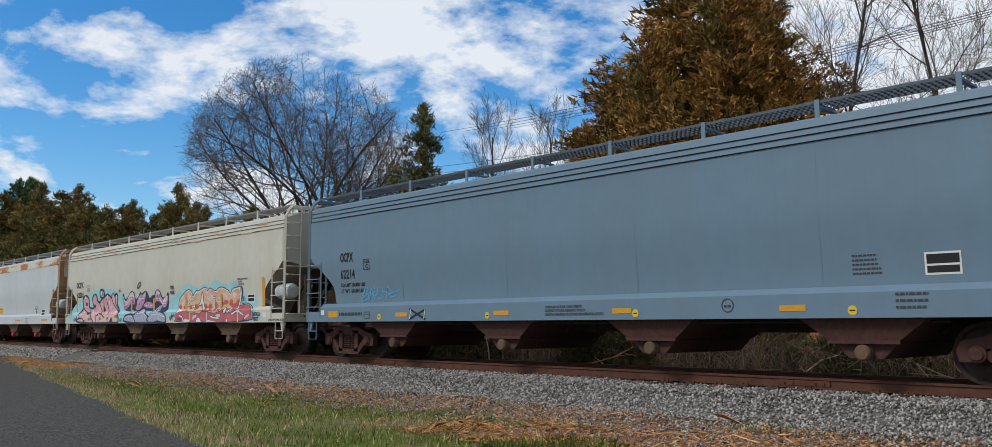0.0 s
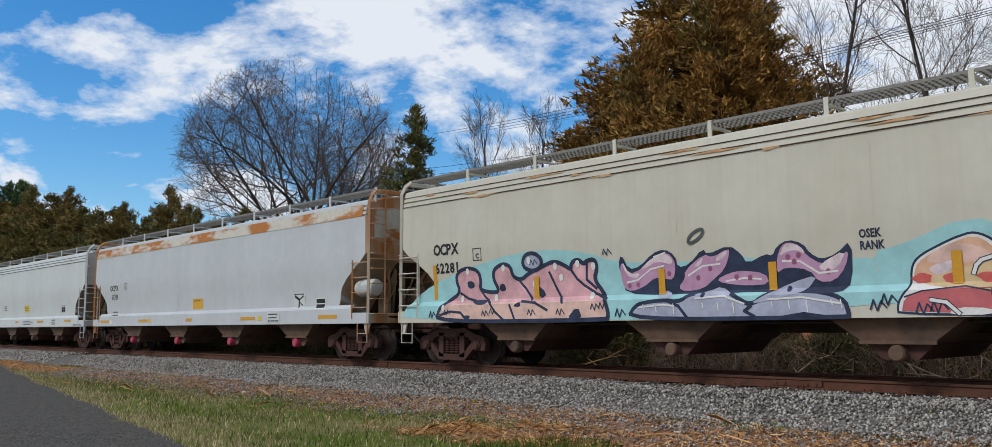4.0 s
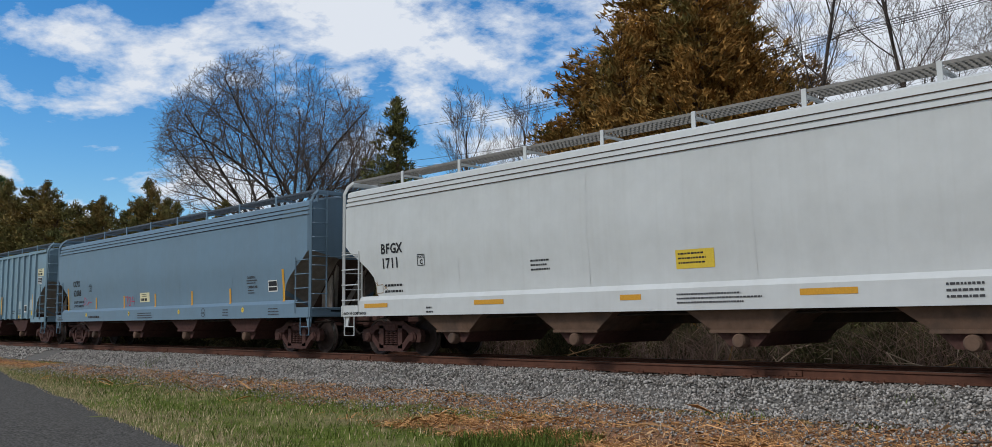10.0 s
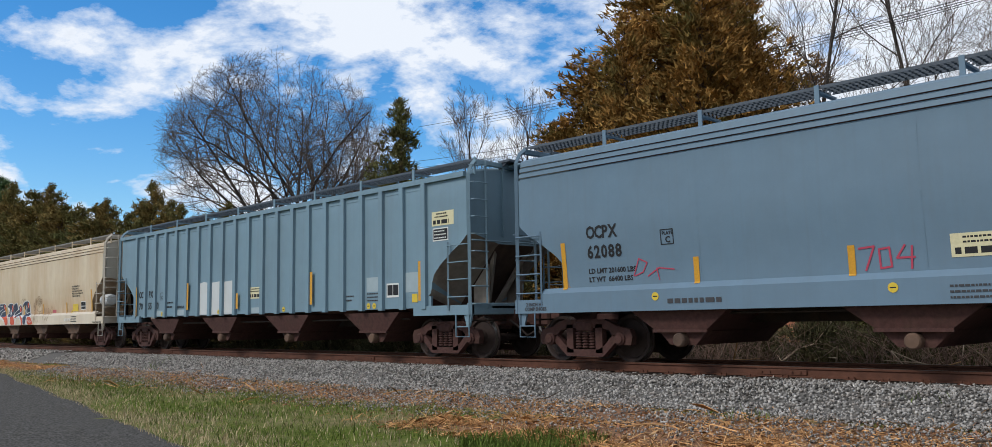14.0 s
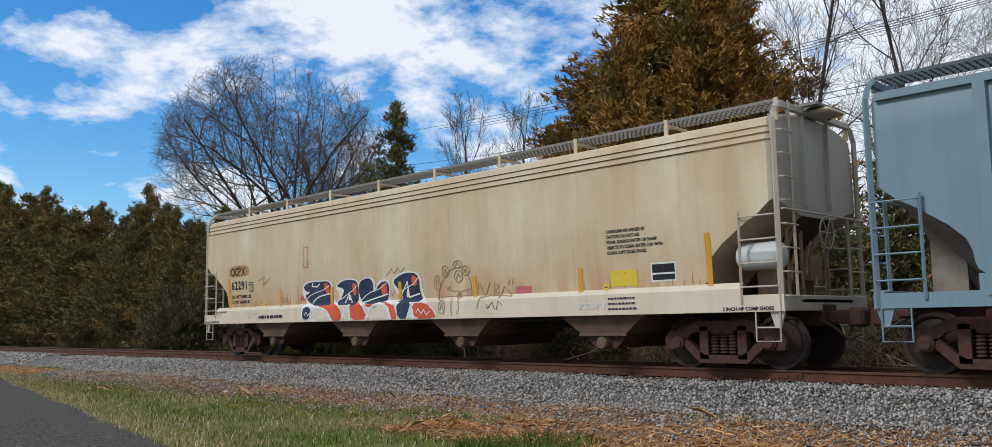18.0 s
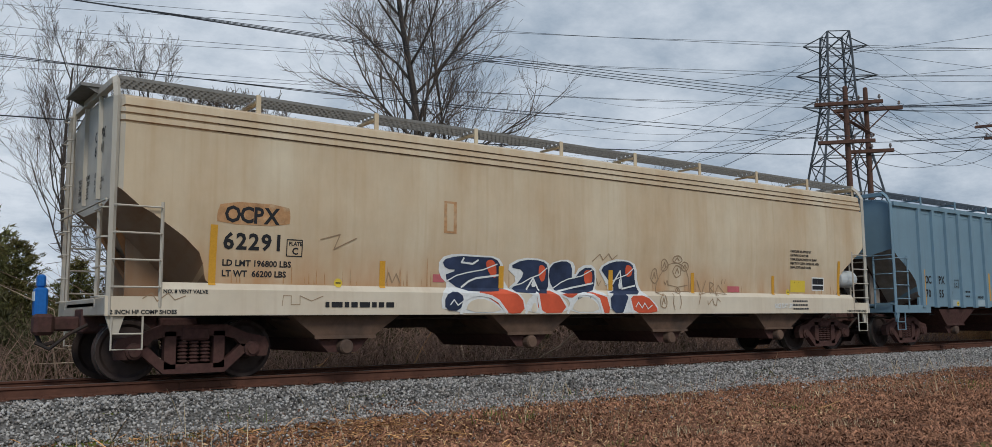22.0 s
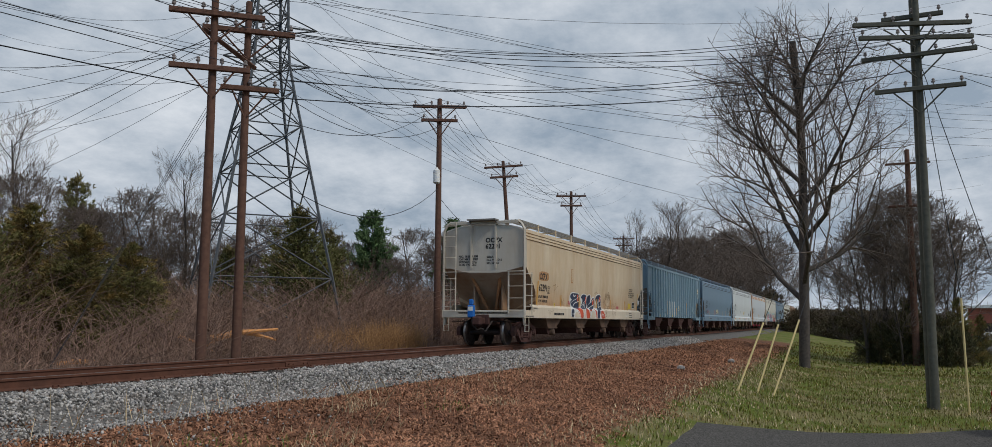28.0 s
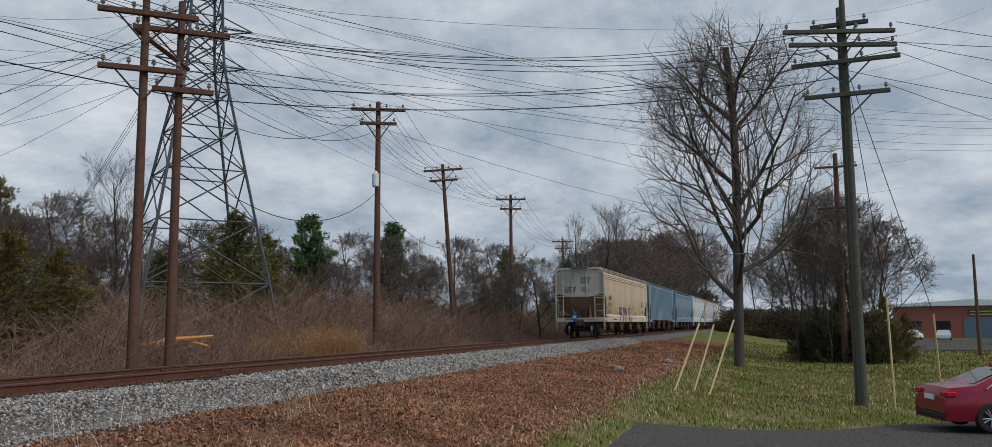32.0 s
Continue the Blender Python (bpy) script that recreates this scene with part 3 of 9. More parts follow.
# ---- track ----
track = empty("railway_track", "single railway track with rusty rails on dark ties", "railway track", "", "structure", (0, TRACK_Y, 0))
RAIL = [(-0.07, -0.17), (0.07, -0.17), (0.07, -0.158), (0.012, -0.135), (0.012, -0.045), (0.036, -0.032), (0.036, -0.006), (0.028, 0.0), (-0.028, 0.0),
        (-0.036, -0.006), (-0.036, -0.032), (-0.012, -0.045), (-0.012, -0.135), (-0.07, -0.158)]
for side in (-1, 1):
    b = Build()
    b.rings([[(x, side * 0.755 + y, z) for y, z in RAIL] for x in np.arange(-150, 191, 20.0)])
    b.done("rail", M["rail"], track, "rust-brown steel rail")
    b = Build()
    b.rings([[(x, side * 0.755 - 0.027, 0.001), (x, side * 0.755 + 0.027, 0.001), (x, side * 0.755 + 0.027, 0.003), (x, side * 0.755 - 0.027, 0.003)]
             for x in np.arange(-150, 191, 20.0)])
    b.done("rail_top", M["rail_top"], track, "worn running surface of the rail")
# ties, each with its plates
tie_mesh = None
for k in range(190):
    x = -48 + k * 0.56
    if tie_mesh is None:
        b = Build()
        b.box(-0.115, 0.115, -1.3, 1.3, -0.36, -0.178, 0.012)
        t = b.done("tie", M["tie"], track, "creosoted wooden tie")
        tie_mesh = t.data
        b = Build()
        for s in (-1, 1):
            b.box(-0.09, 0.09, s * 0.755 - 0.17, s * 0.755 + 0.17, -0.178, -0.166)
            for q in (-0.1, 0.1):
                for p in (-0.05, 0.05):
                    b.box(p - 0.012, p + 0.012, s * 0.755 + q - 0.015, s * 0.755 + q + 0.015, -0.17, -0.135)
        pl = b.done("tie_plates", M["rail"], t, "rusty tie plates and spikes")
        plate_mesh = pl.data
    else:
        t = new("tie", tie_mesh)
        t.parent = track
        pl = new("tie_plates", plate_mesh)
        pl.parent = t
    t.location = (x, random.uniform(-0.05, 0.05), random.uniform(-0.012, 0.006))
for x in (-31.0, -19.0, -7.2, 4.7, 16.5, 28.4):  # joint bars
    for s in (-1, 1):
        b = Build()
        b.box(x - 0.45, x + 0.45, s * 0.755 - 0.045, s * 0.755 - 0.012, -0.14, -0.045, 0.008)
        for q in (-0.35, -0.2, 0.2, 0.35):
            b.lathe_y([(0.018, s * 0.755 - 0.07), (0.018, s * 0.755 - 0.03)], 6, x + q, -0.09)
        b.done("joint_bar", M["rail"], track, "bolted rail joint bar")

# ---- hopper cars ----
def half_width(z):
    """Half the width of a rounded body at height z."""
    if z < 1.36:
        return 1.60
    if z < 1.46:
        return 1.60 - 0.08 * (z - 1.36) / 0.10
    if z < 3.72:
        return 1.52 + 0.085 * smooth01((z - 1.46) / 1.3)
    if z < 4.08:
        return 1.605 - 0.07 * (z - 3.72) / 0.36
    return 1.535


def cut_z(u):
    """Lower edge of the side sheet, u metres from the end of the car."""
    pts = [(0.12, 2.80), (0.42, 2.55), (0.61, 2.45), (1.08, 2.13), (1.30, 1.92), (1.37, 1.74), (1.40, 1.52), (1.5, 1.42)]
    if u <= pts[0][0]:
        return pts[0][1]
    for (a, z0), (b, z1) in zip(pts, pts[1:]):
        if a <= u <= b:
            return z0 + (z1 - z0) * (u - a) / (b - a)
    return 1.42


def car_body(L, paint, parent, ribbed=False):
    rings = []
    us = [0.12, 0.18, 0.42, 0.61, 0.85, 1.08, 1.22, 1.30, 1.34, 1.37, 1.39, 1.42, 1.52, 2.4]
    stations = us + list(np.linspace(3.4, L - 3.4, 8)) + [L - u for u in us[::-1]]
    for x in stations:
        u = min(x, L - x)
        zc = cut_z(u)
        slope = max(1.02, 2.58 - (u - 0.12) * 1.05)
        inset = 0.045 if u < 0.15 else 0.0
        half = [(0.0, 4.36), (0.55, 4.345), (0.95, 4.30), (1.25, 4.235), (1.45, 4.175), (1.535, 4.135), (1.55, 4.02), (1.522, 4.006), (1.522, 3.99), (1.572, 3.975), (1.578, 3.905), (1.545, 3.892),
                (1.545, 3.874), (1.592, 3.86), (1.598, 3.785), (1.56, 3.77), (1.56, 3.75), (1.612, 3.735), (1.605, 3.60)] if not ribbed else [(0.0, 4.36), (0.7, 4.33), (1.3, 4.24), (1.5, 4.16), (1.53, 4.1), (1.53, 3.60)]
        side = []
        for k in range(11):
            z = 3.45 + (zc - 3.45) * k / 10
            side.append(((half_width(max(z, 1.47)) if not ribbed else 1.53), z))
        under = [(half_width(max(zc, 1.47)) - 0.03 if not ribbed else 1.5, zc), (0.62 + 0.5 * smooth01((u - 1.4) / 0.6), min(zc - 0.03, slope if u < 2.2 else 1.1)),
                 (0.0, min(zc - 0.03, slope if u < 2.2 else 1.1))]
        h = [(max(0.0, w - inset), z - inset * (z > 4)) for w, z in half + side + under]
        ring = [(x, -w, z) for w, z in h] + [(x, w, z) for w, z in h[1:-1][::-1]]
        rings.append(ring)
    b = Build()
    b.rings(rings)
    return b.done("body", paint, parent, smooth=True)


def wheelset(parent, x):
    b = Build()
    b.lathe_y([(0.085, -1.05), (0.085, 1.05)], 12)
    axle = b.done("wheelset", M["wheel"], parent)
    axle.location = (x, 0, 0.457)
    for side in (-1, 1):
        b = Build()
        y = side * 0.70
        prof = [(0.10, y + side * 0.11), (0.15, y + side * 0.10), (0.17, y + side * 0.05), (0.36, y + side * 0.03), (0.40, y + side * 0.075), (0.453, y + side * 0.08),
                (0.457, y), (0.485, y - side * 0.025), (0.485, y - side * 0.05), (0.40, y - side * 0.055), (0.35, y - side * 0.01), (0.10, y - side * 0.02)]
        b.lathe_y(prof, 32)
        w = b.done("wheel", M["wheel"], axle, "rusty steel wheel with a shiny rim", True)
        w.data.materials.append(M["tread"])
        for p in w.data.polygons:
            c = p.center
            if (c.x ** 2 + c.z ** 2) ** 0.5 > 0.425 and abs(c.y) > 0.69:
                p.material_index = 1
    return axle


def bogie(car, x):
    t = new("truck")
    t.parent = car
    t.location = (x, 0, 0)
    tagged(t, "two-axle cast steel truck, rusty brown")
    for side in (-1, 1):
        y0, y1 = side * 0.98, side * 1.12
        b = Build()
        b.prism([(-1.14, 0.34), (-1.18, 0.5), (-1.12, 0.64), (-0.82, 0.70), (-0.5, 0.84), (0.5, 0.84), (0.82, 0.70), (1.12, 0.64), (1.18, 0.5), (1.14, 0.34),
                 (0.98, 0.34), (0.96, 0.46), (0.74, 0.50), (0.62, 0.62), (0.42, 0.67), (-0.42, 0.67), (-0.62, 0.62), (-0.74, 0.50), (-0.96, 0.46), (-0.98, 0.34)], y0, y1)
        b.prism([(-0.90, 0.50), (-0.72, 0.54), (-0.50, 0.33), (-0.36, 0.25), (0.36, 0.25), (0.50, 0.33), (0.72, 0.54), (0.90, 0.50), (0.46, 0.11), (-0.46, 0.11)], y0, y1)
        for s in (-1, 1):
            b.box(s * 0.37 - 0.085, s * 0.37 + 0.085, min(y0, y1), max(y0, y1), 0.18, 0.74)
        b.done("side_frame", M["truck"], t)
        for s in (-1, 1):
            b = Build()
            b.lathe_y([(0.10, side * 0.98), (0.125, side * 1.0), (0.125, side * 1.15), (0.09, side * 1.17), (0.085, side * 1.19)], 14, s * 0.89, 0.457)
            b.done("journal_bearing", M["truck"], t)
        b = Build()
        for k in (-0.17, 0.0, 0.17):
            prof = []
            for i in range(6):
                z = 0.27 + i * 0.055
                prof += [(0.05, z), (0.078, z + 0.014), (0.078, z + 0.03), (0.05, z + 0.044)]
            b.lathe_z(prof, 10, k, side * 1.06)
        b.done("spring", M["truck"], t, "nest of coil springs", True)
    b = Build()
    b.box(-0.22, 0.22, -1.14, 1.14, 0.60, 0.80, 0.03)
    b.box(-0.3, 0.3, -0.35, 0.35, 0.8, 0.95, 0.03)
    b.done("bolster", M["truck"], t)
    for s in (-1, 1):
        b = Build()
        b.box(s * 0.42 - 0.05, s * 0.42 + 0.05, -0.85, 0.85, 0.36, 0.48)
        b.done("brake_beam", M["under"], t)
    return t, [wheelset(t, -0.889), wheelset(t, 0.889)]


def end_fittings(car, L, front, paint, full_ladder_side, tank, slope):
    """Posts, ladders, rails, steps and coupler at one end. Mirrored for the front."""
    def X(u):
        return L - u if front else u

    def tube(name, pts, r, label="", n=6):
        b = Build()
        b.tube([(X(u), y, z) for u, y, z in pts], r, n)
        return b.done(name, paint, car, label)

    def box(name, u0, u1, y0, y1, z0, z1, mat, bevel=0.0, label=""):
        b = Build()
        b.box(min(X(u0), X(u1)), max(X(u0), X(u1)), y0, y1, z0, z1, bevel)
        return b.done(name, mat, car, label)

    for side in (-1, 1):
        b = Build()
        b.tube([(X(0.06), side * 1.57, 0.98), (X(0.06), side * 1.57, 4.12), (X(0.07), side * 1.46, 4.32), (X(0.1), side * 1.3, 4.45)], 0.05, 4)
        b.done("corner_post", paint, car)
        full = side == full_ladder_side
        if full:
            st = tube("ladder", [(0.02, side * 1.08, 1.1), (0.02, side * 1.08, 4.45)], 0.028, "end ladder with steel rungs", 4)
            for k in range(9):
                z = 1.22 + k * 0.385
                b = Build()
                b.tube([(X(0.05), side * 1.57, z), (X(-0.06), side * 1.52, z), (X(-0.06), side * 1.1, z), (X(0.02), side * 1.06, z)], 0.014, 5)
                b.done("rung", paint, st)
        else:
            st = tube("ladder", [(0.02, side * 0.98, 1.1), (0.02, side * 0.98, 2.62)], 0.035, "short end ladder with steel rungs", 4)
            for k in range(4):
                z = 1.25 + k * 0.42
                b = Build()
                b.tube([(X(0.05), side * 1.55, z), (X(-0.06), side * 1.5, z), (X(-0.06), side * 1.02, z), (X(0.02), side * 0.98, z)], 0.014, 5)
                b.done("rung", paint, st)
        st = tube("side_ladder", [(0.74, side * 1.60, 1.1), (0.74, side * 1.60, 2.62)], 0.026, "side ladder with steel rungs", 4)
        for k in range(4):
            z = 1.38 + k * 0.385
            b = Build()
            b.tube([(X(0.06), side * 1.60, z), (X(0.1), side * 1.66, z), (X(0.7), side * 1.66, z), (X(0.74), side * 1.60, z)], 0.015, 5)
            b.done("rung", paint, st)
        step = tube("stirrup_step", [(0.1, side * 1.57, 1.0), (0.1, side * 1.57, 0.5), (0.52, side * 1.57, 0.5), (0.52, side * 1.57, 1.0)], 0.017, "", 5)
        b = Build()
        b.tube([(X(0.1), side * 1.57, 0.72), (X(0.52), side * 1.57, 0.72)], 0.014, 5)
        b.done("rung", paint, step)
    tube("handrail", [(-0.03, -1.57, 2.62), (-0.03, 1.57, 2.62)], 0.018, "", 5)
    box("crossover_platform", 0.0, 0.62, -0.95, 0.95, 1.12, 1.17, M["under"])
    box("end_sill", 0.0, 0.16, -1.57, 1.57, 0.98, 1.24, paint, 0.015)
    box("roof_end_beam", 0.03, 0.13, -1.34, 1.34, 4.34, 4.45, paint, 0.01)
    for y in (-0.45, 0.5):
        b = Build()
        b.box(X(0.09) - 0.03, X(0.09) + 0.03, y - 0.03, y + 0.03, 2.75, 4.34)
        b.done("end_stiffener", paint, car)
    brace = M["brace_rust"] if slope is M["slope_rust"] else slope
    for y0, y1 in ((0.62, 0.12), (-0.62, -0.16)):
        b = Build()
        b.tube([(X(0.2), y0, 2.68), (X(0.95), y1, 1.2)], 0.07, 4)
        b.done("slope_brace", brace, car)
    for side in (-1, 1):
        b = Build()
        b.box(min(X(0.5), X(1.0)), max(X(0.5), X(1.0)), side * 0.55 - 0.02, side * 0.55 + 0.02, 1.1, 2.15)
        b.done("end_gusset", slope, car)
        b = Build()
        b.prism([(X(0.02), 0.98), (X(0.28), 0.98), (X(0.2), 0.72), (X(0.1), 0.72)], side * 1.53 - 0.02, side * 1.53 + 0.02)
        b.done("step_bracket", paint, car)
    b = Build()
    b.box(min(X(-0.02), X(1.1)), max(X(-0.02), X(1.1)), -0.26, 0.26, 0.72, 1.1, 0.03)
    b.box(min(X(-0.38), X(0)), max(X(-0.38), X(0)), -0.11, 0.11, 0.76, 0.98, 0.03)
    b.box(min(X(-0.64), X(-0.36)), max(X(-0.64), X(-0.36)), -0.17, 0.15, 0.70, 1.02, 0.05)
    b.done("coupler", M["truck"], car, "rusty knuckle coupler")
    b = Build()
    b.tube([(X(0.05), -0.35, 0.85), (X(-0.2), -0.36, 0.72), (X(-0.45), -0.3, 0.5), (X(-0.62), -0.2, 0.6)], 0.028, 6)
    b.done("air_hose", M["under"], car)
    b = Build()
    b.tube([(X(0.25), -1.3, 0.85), (X(0.25), 1.3, 0.85)], 0.02, 5)
    b.done("uncoupling_rod", M["under"], car)
    if tank:
        b = Build()
        a0, a1 = 0.14, 0.98
        b.rings([[(X(u), -1.2 + r * math.cos(k * math.pi / 8), 1.9 + r * math.sin(k * math.pi / 8)) for k in range(16)]
                 for u, r in ((a0, 0.1), (a0 + 0.05, 0.2), (a0 + 0.14, 0.235), (a1 - 0.14, 0.235), (a1 - 0.05, 0.2), (a1, 0.1))])
        b.done("air_reservoir", M["pale_grey"], car, "grey air reservoir tank", True)
        b = Build()
        b.tube([(0.28 * math.cos(a), 0, 0.28 * math.sin(a)) for a in np.linspace(0, 6.2832, 19)], 0.016, 5)
        for k in range(3):
            a = k * math.pi / 3
            b.tube([(0.28 * math.cos(a), 0, 0.28 * math.sin(a)), (-0.28 * math.cos(a), 0, -0.28 * math.sin(a))], 0.012, 4)
        hw = b.done("hand_brake_wheel", paint, car)
        hw.location, hw.rotation_euler = (X(0.12), 0.35, 2.35), (0, 0, radians(90))
        box("brake_valve", 0.3, 0.55, 0.1, 0.5, 1.5, 1.95, M["pipe"], 0.03)
        for y, z in ((-0.5, 1.35), (-0.35, 1.6), (0.0, 1.42), (0.45, 1.75), (-0.9, 1.5)):
            b = Build()
            b.tube([(X(0.2), y, z), (X(0.34), y + 0.3, z + 0.25), (X(0.3), y + 0.42, z + 0.6)], 0.022, 5)
            b.done("brake_hose", M["pipe"], car)
        for y in (-0.7, -0.2, 0.8):
            b = Build()
            b.tube([(X(0.35), y, 1.15), (X(0.35), y, 2.5)], 0.035, 5)
            b.done("brake_pipe", M["pipe"], car)


def running_board(car, L, mat, paint):
    n = 9
    for k in range(n):
        x0, x1 = 0.1 + (L - 0.2) * k / n + 0.02, 0.1 + (L - 0.2) * (k + 1) / n - 0.02
        for side in (-1, 1):
            b = Build()
            ya, yb = side * 1.32, side * 0.78
            lo, hi = min(ya, yb), max(ya, yb)
            b.box(x0, x1, ya - 0.006, ya + 0.006, 4.44, 4.49)
            b.box(x0, x1, yb - 0.006, yb + 0.006, 4.44, 4.49)
            for j in range(1, 4):
                y = ya + (yb - ya) * j / 4
                b.box(x0, x1, y - 0.004, y + 0.004, 4.45, 4.49)
            m = int((x1 - x0) / 0.10)
            for j in range(m):
                x = x0 + (j + 0.5) * (x1 - x0) / m
                b.add([(x - 0.016, lo, 4.47), (x + 0.016, lo, 4.485), (x + 0.016, hi, 4.485), (x - 0.016, hi, 4.47)], [(0, 1, 2, 3)])
            b.done("running_board", mat, car)
            b = Build()
            b.prism([(x1 - 0.02, 4.12), (x1 + 0.06, 4.12), (x1 + 0.06, 4.50), (x1 - 0.02, 4.50)], side * 1.34 - 0.012, side * 1.34 + 0.012)
            b.box(x1 - 0.02, x1 + 0.06, min(side * 1.34, side * 0.7), max(side * 1.34, side * 0.7), 4.37, 4.405)
            b.done("board_bracket", paint, car)
    for e in (0.02, L - 0.02):
        s = 1 if e < 1 else -1
        b = Build()
        b.box(min(e - s * 0.25, e + s * 0.12), max(e - s * 0.25, e + s * 0.12), -0.55, 0.55, 4.46, 4.51)
        for y in (-0.5, 0.5):
            b.prism([(e - s * 0.25, 4.50), (e + s * 0.15, 4.50), (e + s * 0.15, 4.3)], y - 0.02, y + 0.02)
        b.done("end_board", mat, car, "end platform of the roof walk")
    b = Build()
    for x in np.arange(1.2, L - 1.0, 1.72):
        b.box(x, x + 1.5, -0.33, 0.33, 4.36, 4.44, 0.03)
    b.done("roof_hatch", paint, car, "row of roof hatches")


def side_sill(car, L, paint):
    for side in (-1, 1):
        b = Build()
        out = [(1.60, 0.975), (1.60, 1.36), (1.516, 1.462), (1.50, 1.45), (1.57, 1.35), (1.57, 1.0), (1.48, 1.0), (1.48, 0.975)]
        lo, hi = 0.75, L - 0.75
        b.rings([[(x, side * y, z) for y, z in out] for x in (lo, lo + 0.01, hi - 0.01, hi)])
        b.box(0.0, 0.75, side * 1.585 - 0.015, side * 1.585 + 0.015, 0.975, 1.25)
        b.box(L - 0.75, L, side * 1.585 - 0.015, side * 1.585 + 0.015, 0.975, 1.25)
        b.done("side_sill", paint, car)


def bays(car, L, n, mat, gap=4.04, style=0):
    for k in range(n):
        c = L / 2 + (k - (n - 1) / 2) * gap
        b = Build()
        ring = lambda hx, hy, z: [(c - hx, -hy, z), (c + hx, -hy, z), (c + hx, hy, z), (c - hx, hy, z)]
        b.rings([ring(1.15, 1.46, 1.08), ring(1.0, 1.44, 0.97), ring(0.52, 1.36, 0.62), ring(0.48, 1.3, 0.60)])
        bay = b.done("hopper_bay", mat, car, "sloped hopper with a bottom outlet")
        b = Build()
        b.box(c - 0.56, c + 0.56, -1.40, -1.36, 0.585, 0.64)
        b.done("hopper_rim", mat, bay)
        b = Build()
        b.prism([(c - 0.50, 0.60), (c + 0.50, 0.60), (c + 0.26, 0.36), (c - 0.26, 0.36)], -1.28, 1.28)
        b.done("outlet_gate", M["truck"] if style == 0 else mat, bay)
        b = Build()
        b.lathe_y([(0.08, -1.2), (0.125, -1.28), (0.125, -1.42), (0.1, -1.45), (0.02, -1.455)], 16, c, 0.45)
        b.done("outlet_cap", M["hopper"] if style == 0 else M["red_chalk"], bay, "round outlet cap")
    b = Build()
    b.box(0.3, L - 0.3, -0.18, 0.18, 0.74, 1.05)
    b.done("centre_sill", M["under"], car)
    b = Build()
    b.tube([(2.6, -1.2, 0.92), (L - 2.6, -1.2, 0.92)], 0.025, 5)
    b.done("train_pipe", M["under"], car)


# -- marks on the sides --
LETTERS = {}


def letters(text, size):
    key = (text, size)
    if key not in LETTERS:
        cu = bpy.data.curves.new("letters", "FONT")
        cu.body, cu.size, cu.resolution_u, cu.offset = text, size / 0.72, 2, size * 0.042
        ob = new("letters", cu)
        dg = bpy.context.evaluated_depsgraph_get()
        me = bpy.data.meshes.new_from_object(ob.evaluated_get(dg))
        bpy.data.objects.remove(ob)
        bpy.data.curves.remove(cu)
        LETTERS[key] = me
    return LETTERS[key]


def advance(text, size):
    """How far the pen moves over the text."""
    wide = {"I": 0.42, "1": 0.74, " ": 0.45, "X": 0.90, "C": 0.94, "O": 1.04, "G": 1.0, "P": 0.82, "B": 0.86, "F": 0.76}
    return sum(wide.get(ch, 0.80) for ch in text) * size


def lettering(car, text, u, z, size, mat, bold=1.0, width=1.0, surface=None):
    """Letters on the near side, u and z of the lower left corner."""
    if size >= 0.2 and len(text) > 1:  # large letters are pieces of their own
        for k, ch in enumerate(text):
            if ch != " ":
                ahead = advance(text[:k], size)
                lettering(car, ch, u + ahead * width, z, size, mat, bold, width, surface)
        return None
    me = letters(text, size).copy()
    me.materials.clear()
    me.materials.append(mat)
    for v in me.vertices:
        x, y = v.co.x * width, v.co.y
        zz = z + y
        v.co = (u + x, -((half_width(zz) if surface is None else surface) + 0.008), zz)
    ob = new("letter" if len(text) == 1 else "lettering", me)
    ob.parent = car
    tagged(ob, "painted lettering", kind="stuff" if len(text) > 1 else "")
    return ob


BANDS = (-9.0, 0.99, 1.36, 1.46, 1.8, 2.15, 2.6, 3.72, 4.08, 9.0)


def clipped(shape, level, above):
    out = []
    for (u0, z0), (u1, z1) in zip(shape, shape[1:] + shape[:1]):
        in0, in1 = (z0 >= level) == above, (z1 >= level) == above
        if in0:
            out.append((u0, z0))
        if in0 != in1:
            k = (level - z0) / (z1 - z0)
            out.append((u0 + (u1 - u0) * k, level))
    return out


def decal(name, car, shapes, mat, lift=0.006, label="", surface=None):
    """Painted shapes that follow the near side: lists of (u, z) corners, cut where the side changes its slope.
    Shapes that do not touch become objects of their own."""
    groups = []
    for s in shapes:
        box = [min(p[0] for p in s), max(p[0] for p in s), min(p[1] for p in s), max(p[1] for p in s)]
        last = groups[-1] if groups else None
        if last and (name == "small_print" or not (box[0] > last[0][1] or box[1] < last[0][0] or box[2] > last[0][3] or box[3] < last[0][2])):
            last[1].append(s)
            last[0] = box
        else:
            groups.append([box, [s]])
    ob = None
    for _, group in groups:
        v, f = [], []
        for order, s in enumerate(group):
            for lo, hi in zip(BANDS, BANDS[1:]):
                if surface is not None:
                    band = s if lo == BANDS[0] else []
                else:
                    if max(z for _, z in s) <= lo or min(z for _, z in s) >= hi:
                        continue
                    band = clipped(clipped(s, lo, True), hi, False)
                if len(band) < 3:
                    continue
                k = len(v)
                v += [(u, -((half_width(min(max(z, lo + 1e-6), hi - 1e-6)) if surface is None else surface) + lift + 0.00025 * (order % 3)), z) for u, z in band]
                f.append(tuple(range(k, k + len(band))))
        ob = mesh_object(name, v, f, mat, car, label)
    return ob


def curvy(points, times=2):
    """Rounds an outline by cutting its corners."""
    for _ in range(times):
        out = []
        for (a, b), (c, d) in zip(points, points[1:] + points[:1]):
            out += [(a * 0.75 + c * 0.25, b * 0.75 + d * 0.25), (a * 0.25 + c * 0.75, b * 0.25 + d * 0.75)]
        points = out
    return points


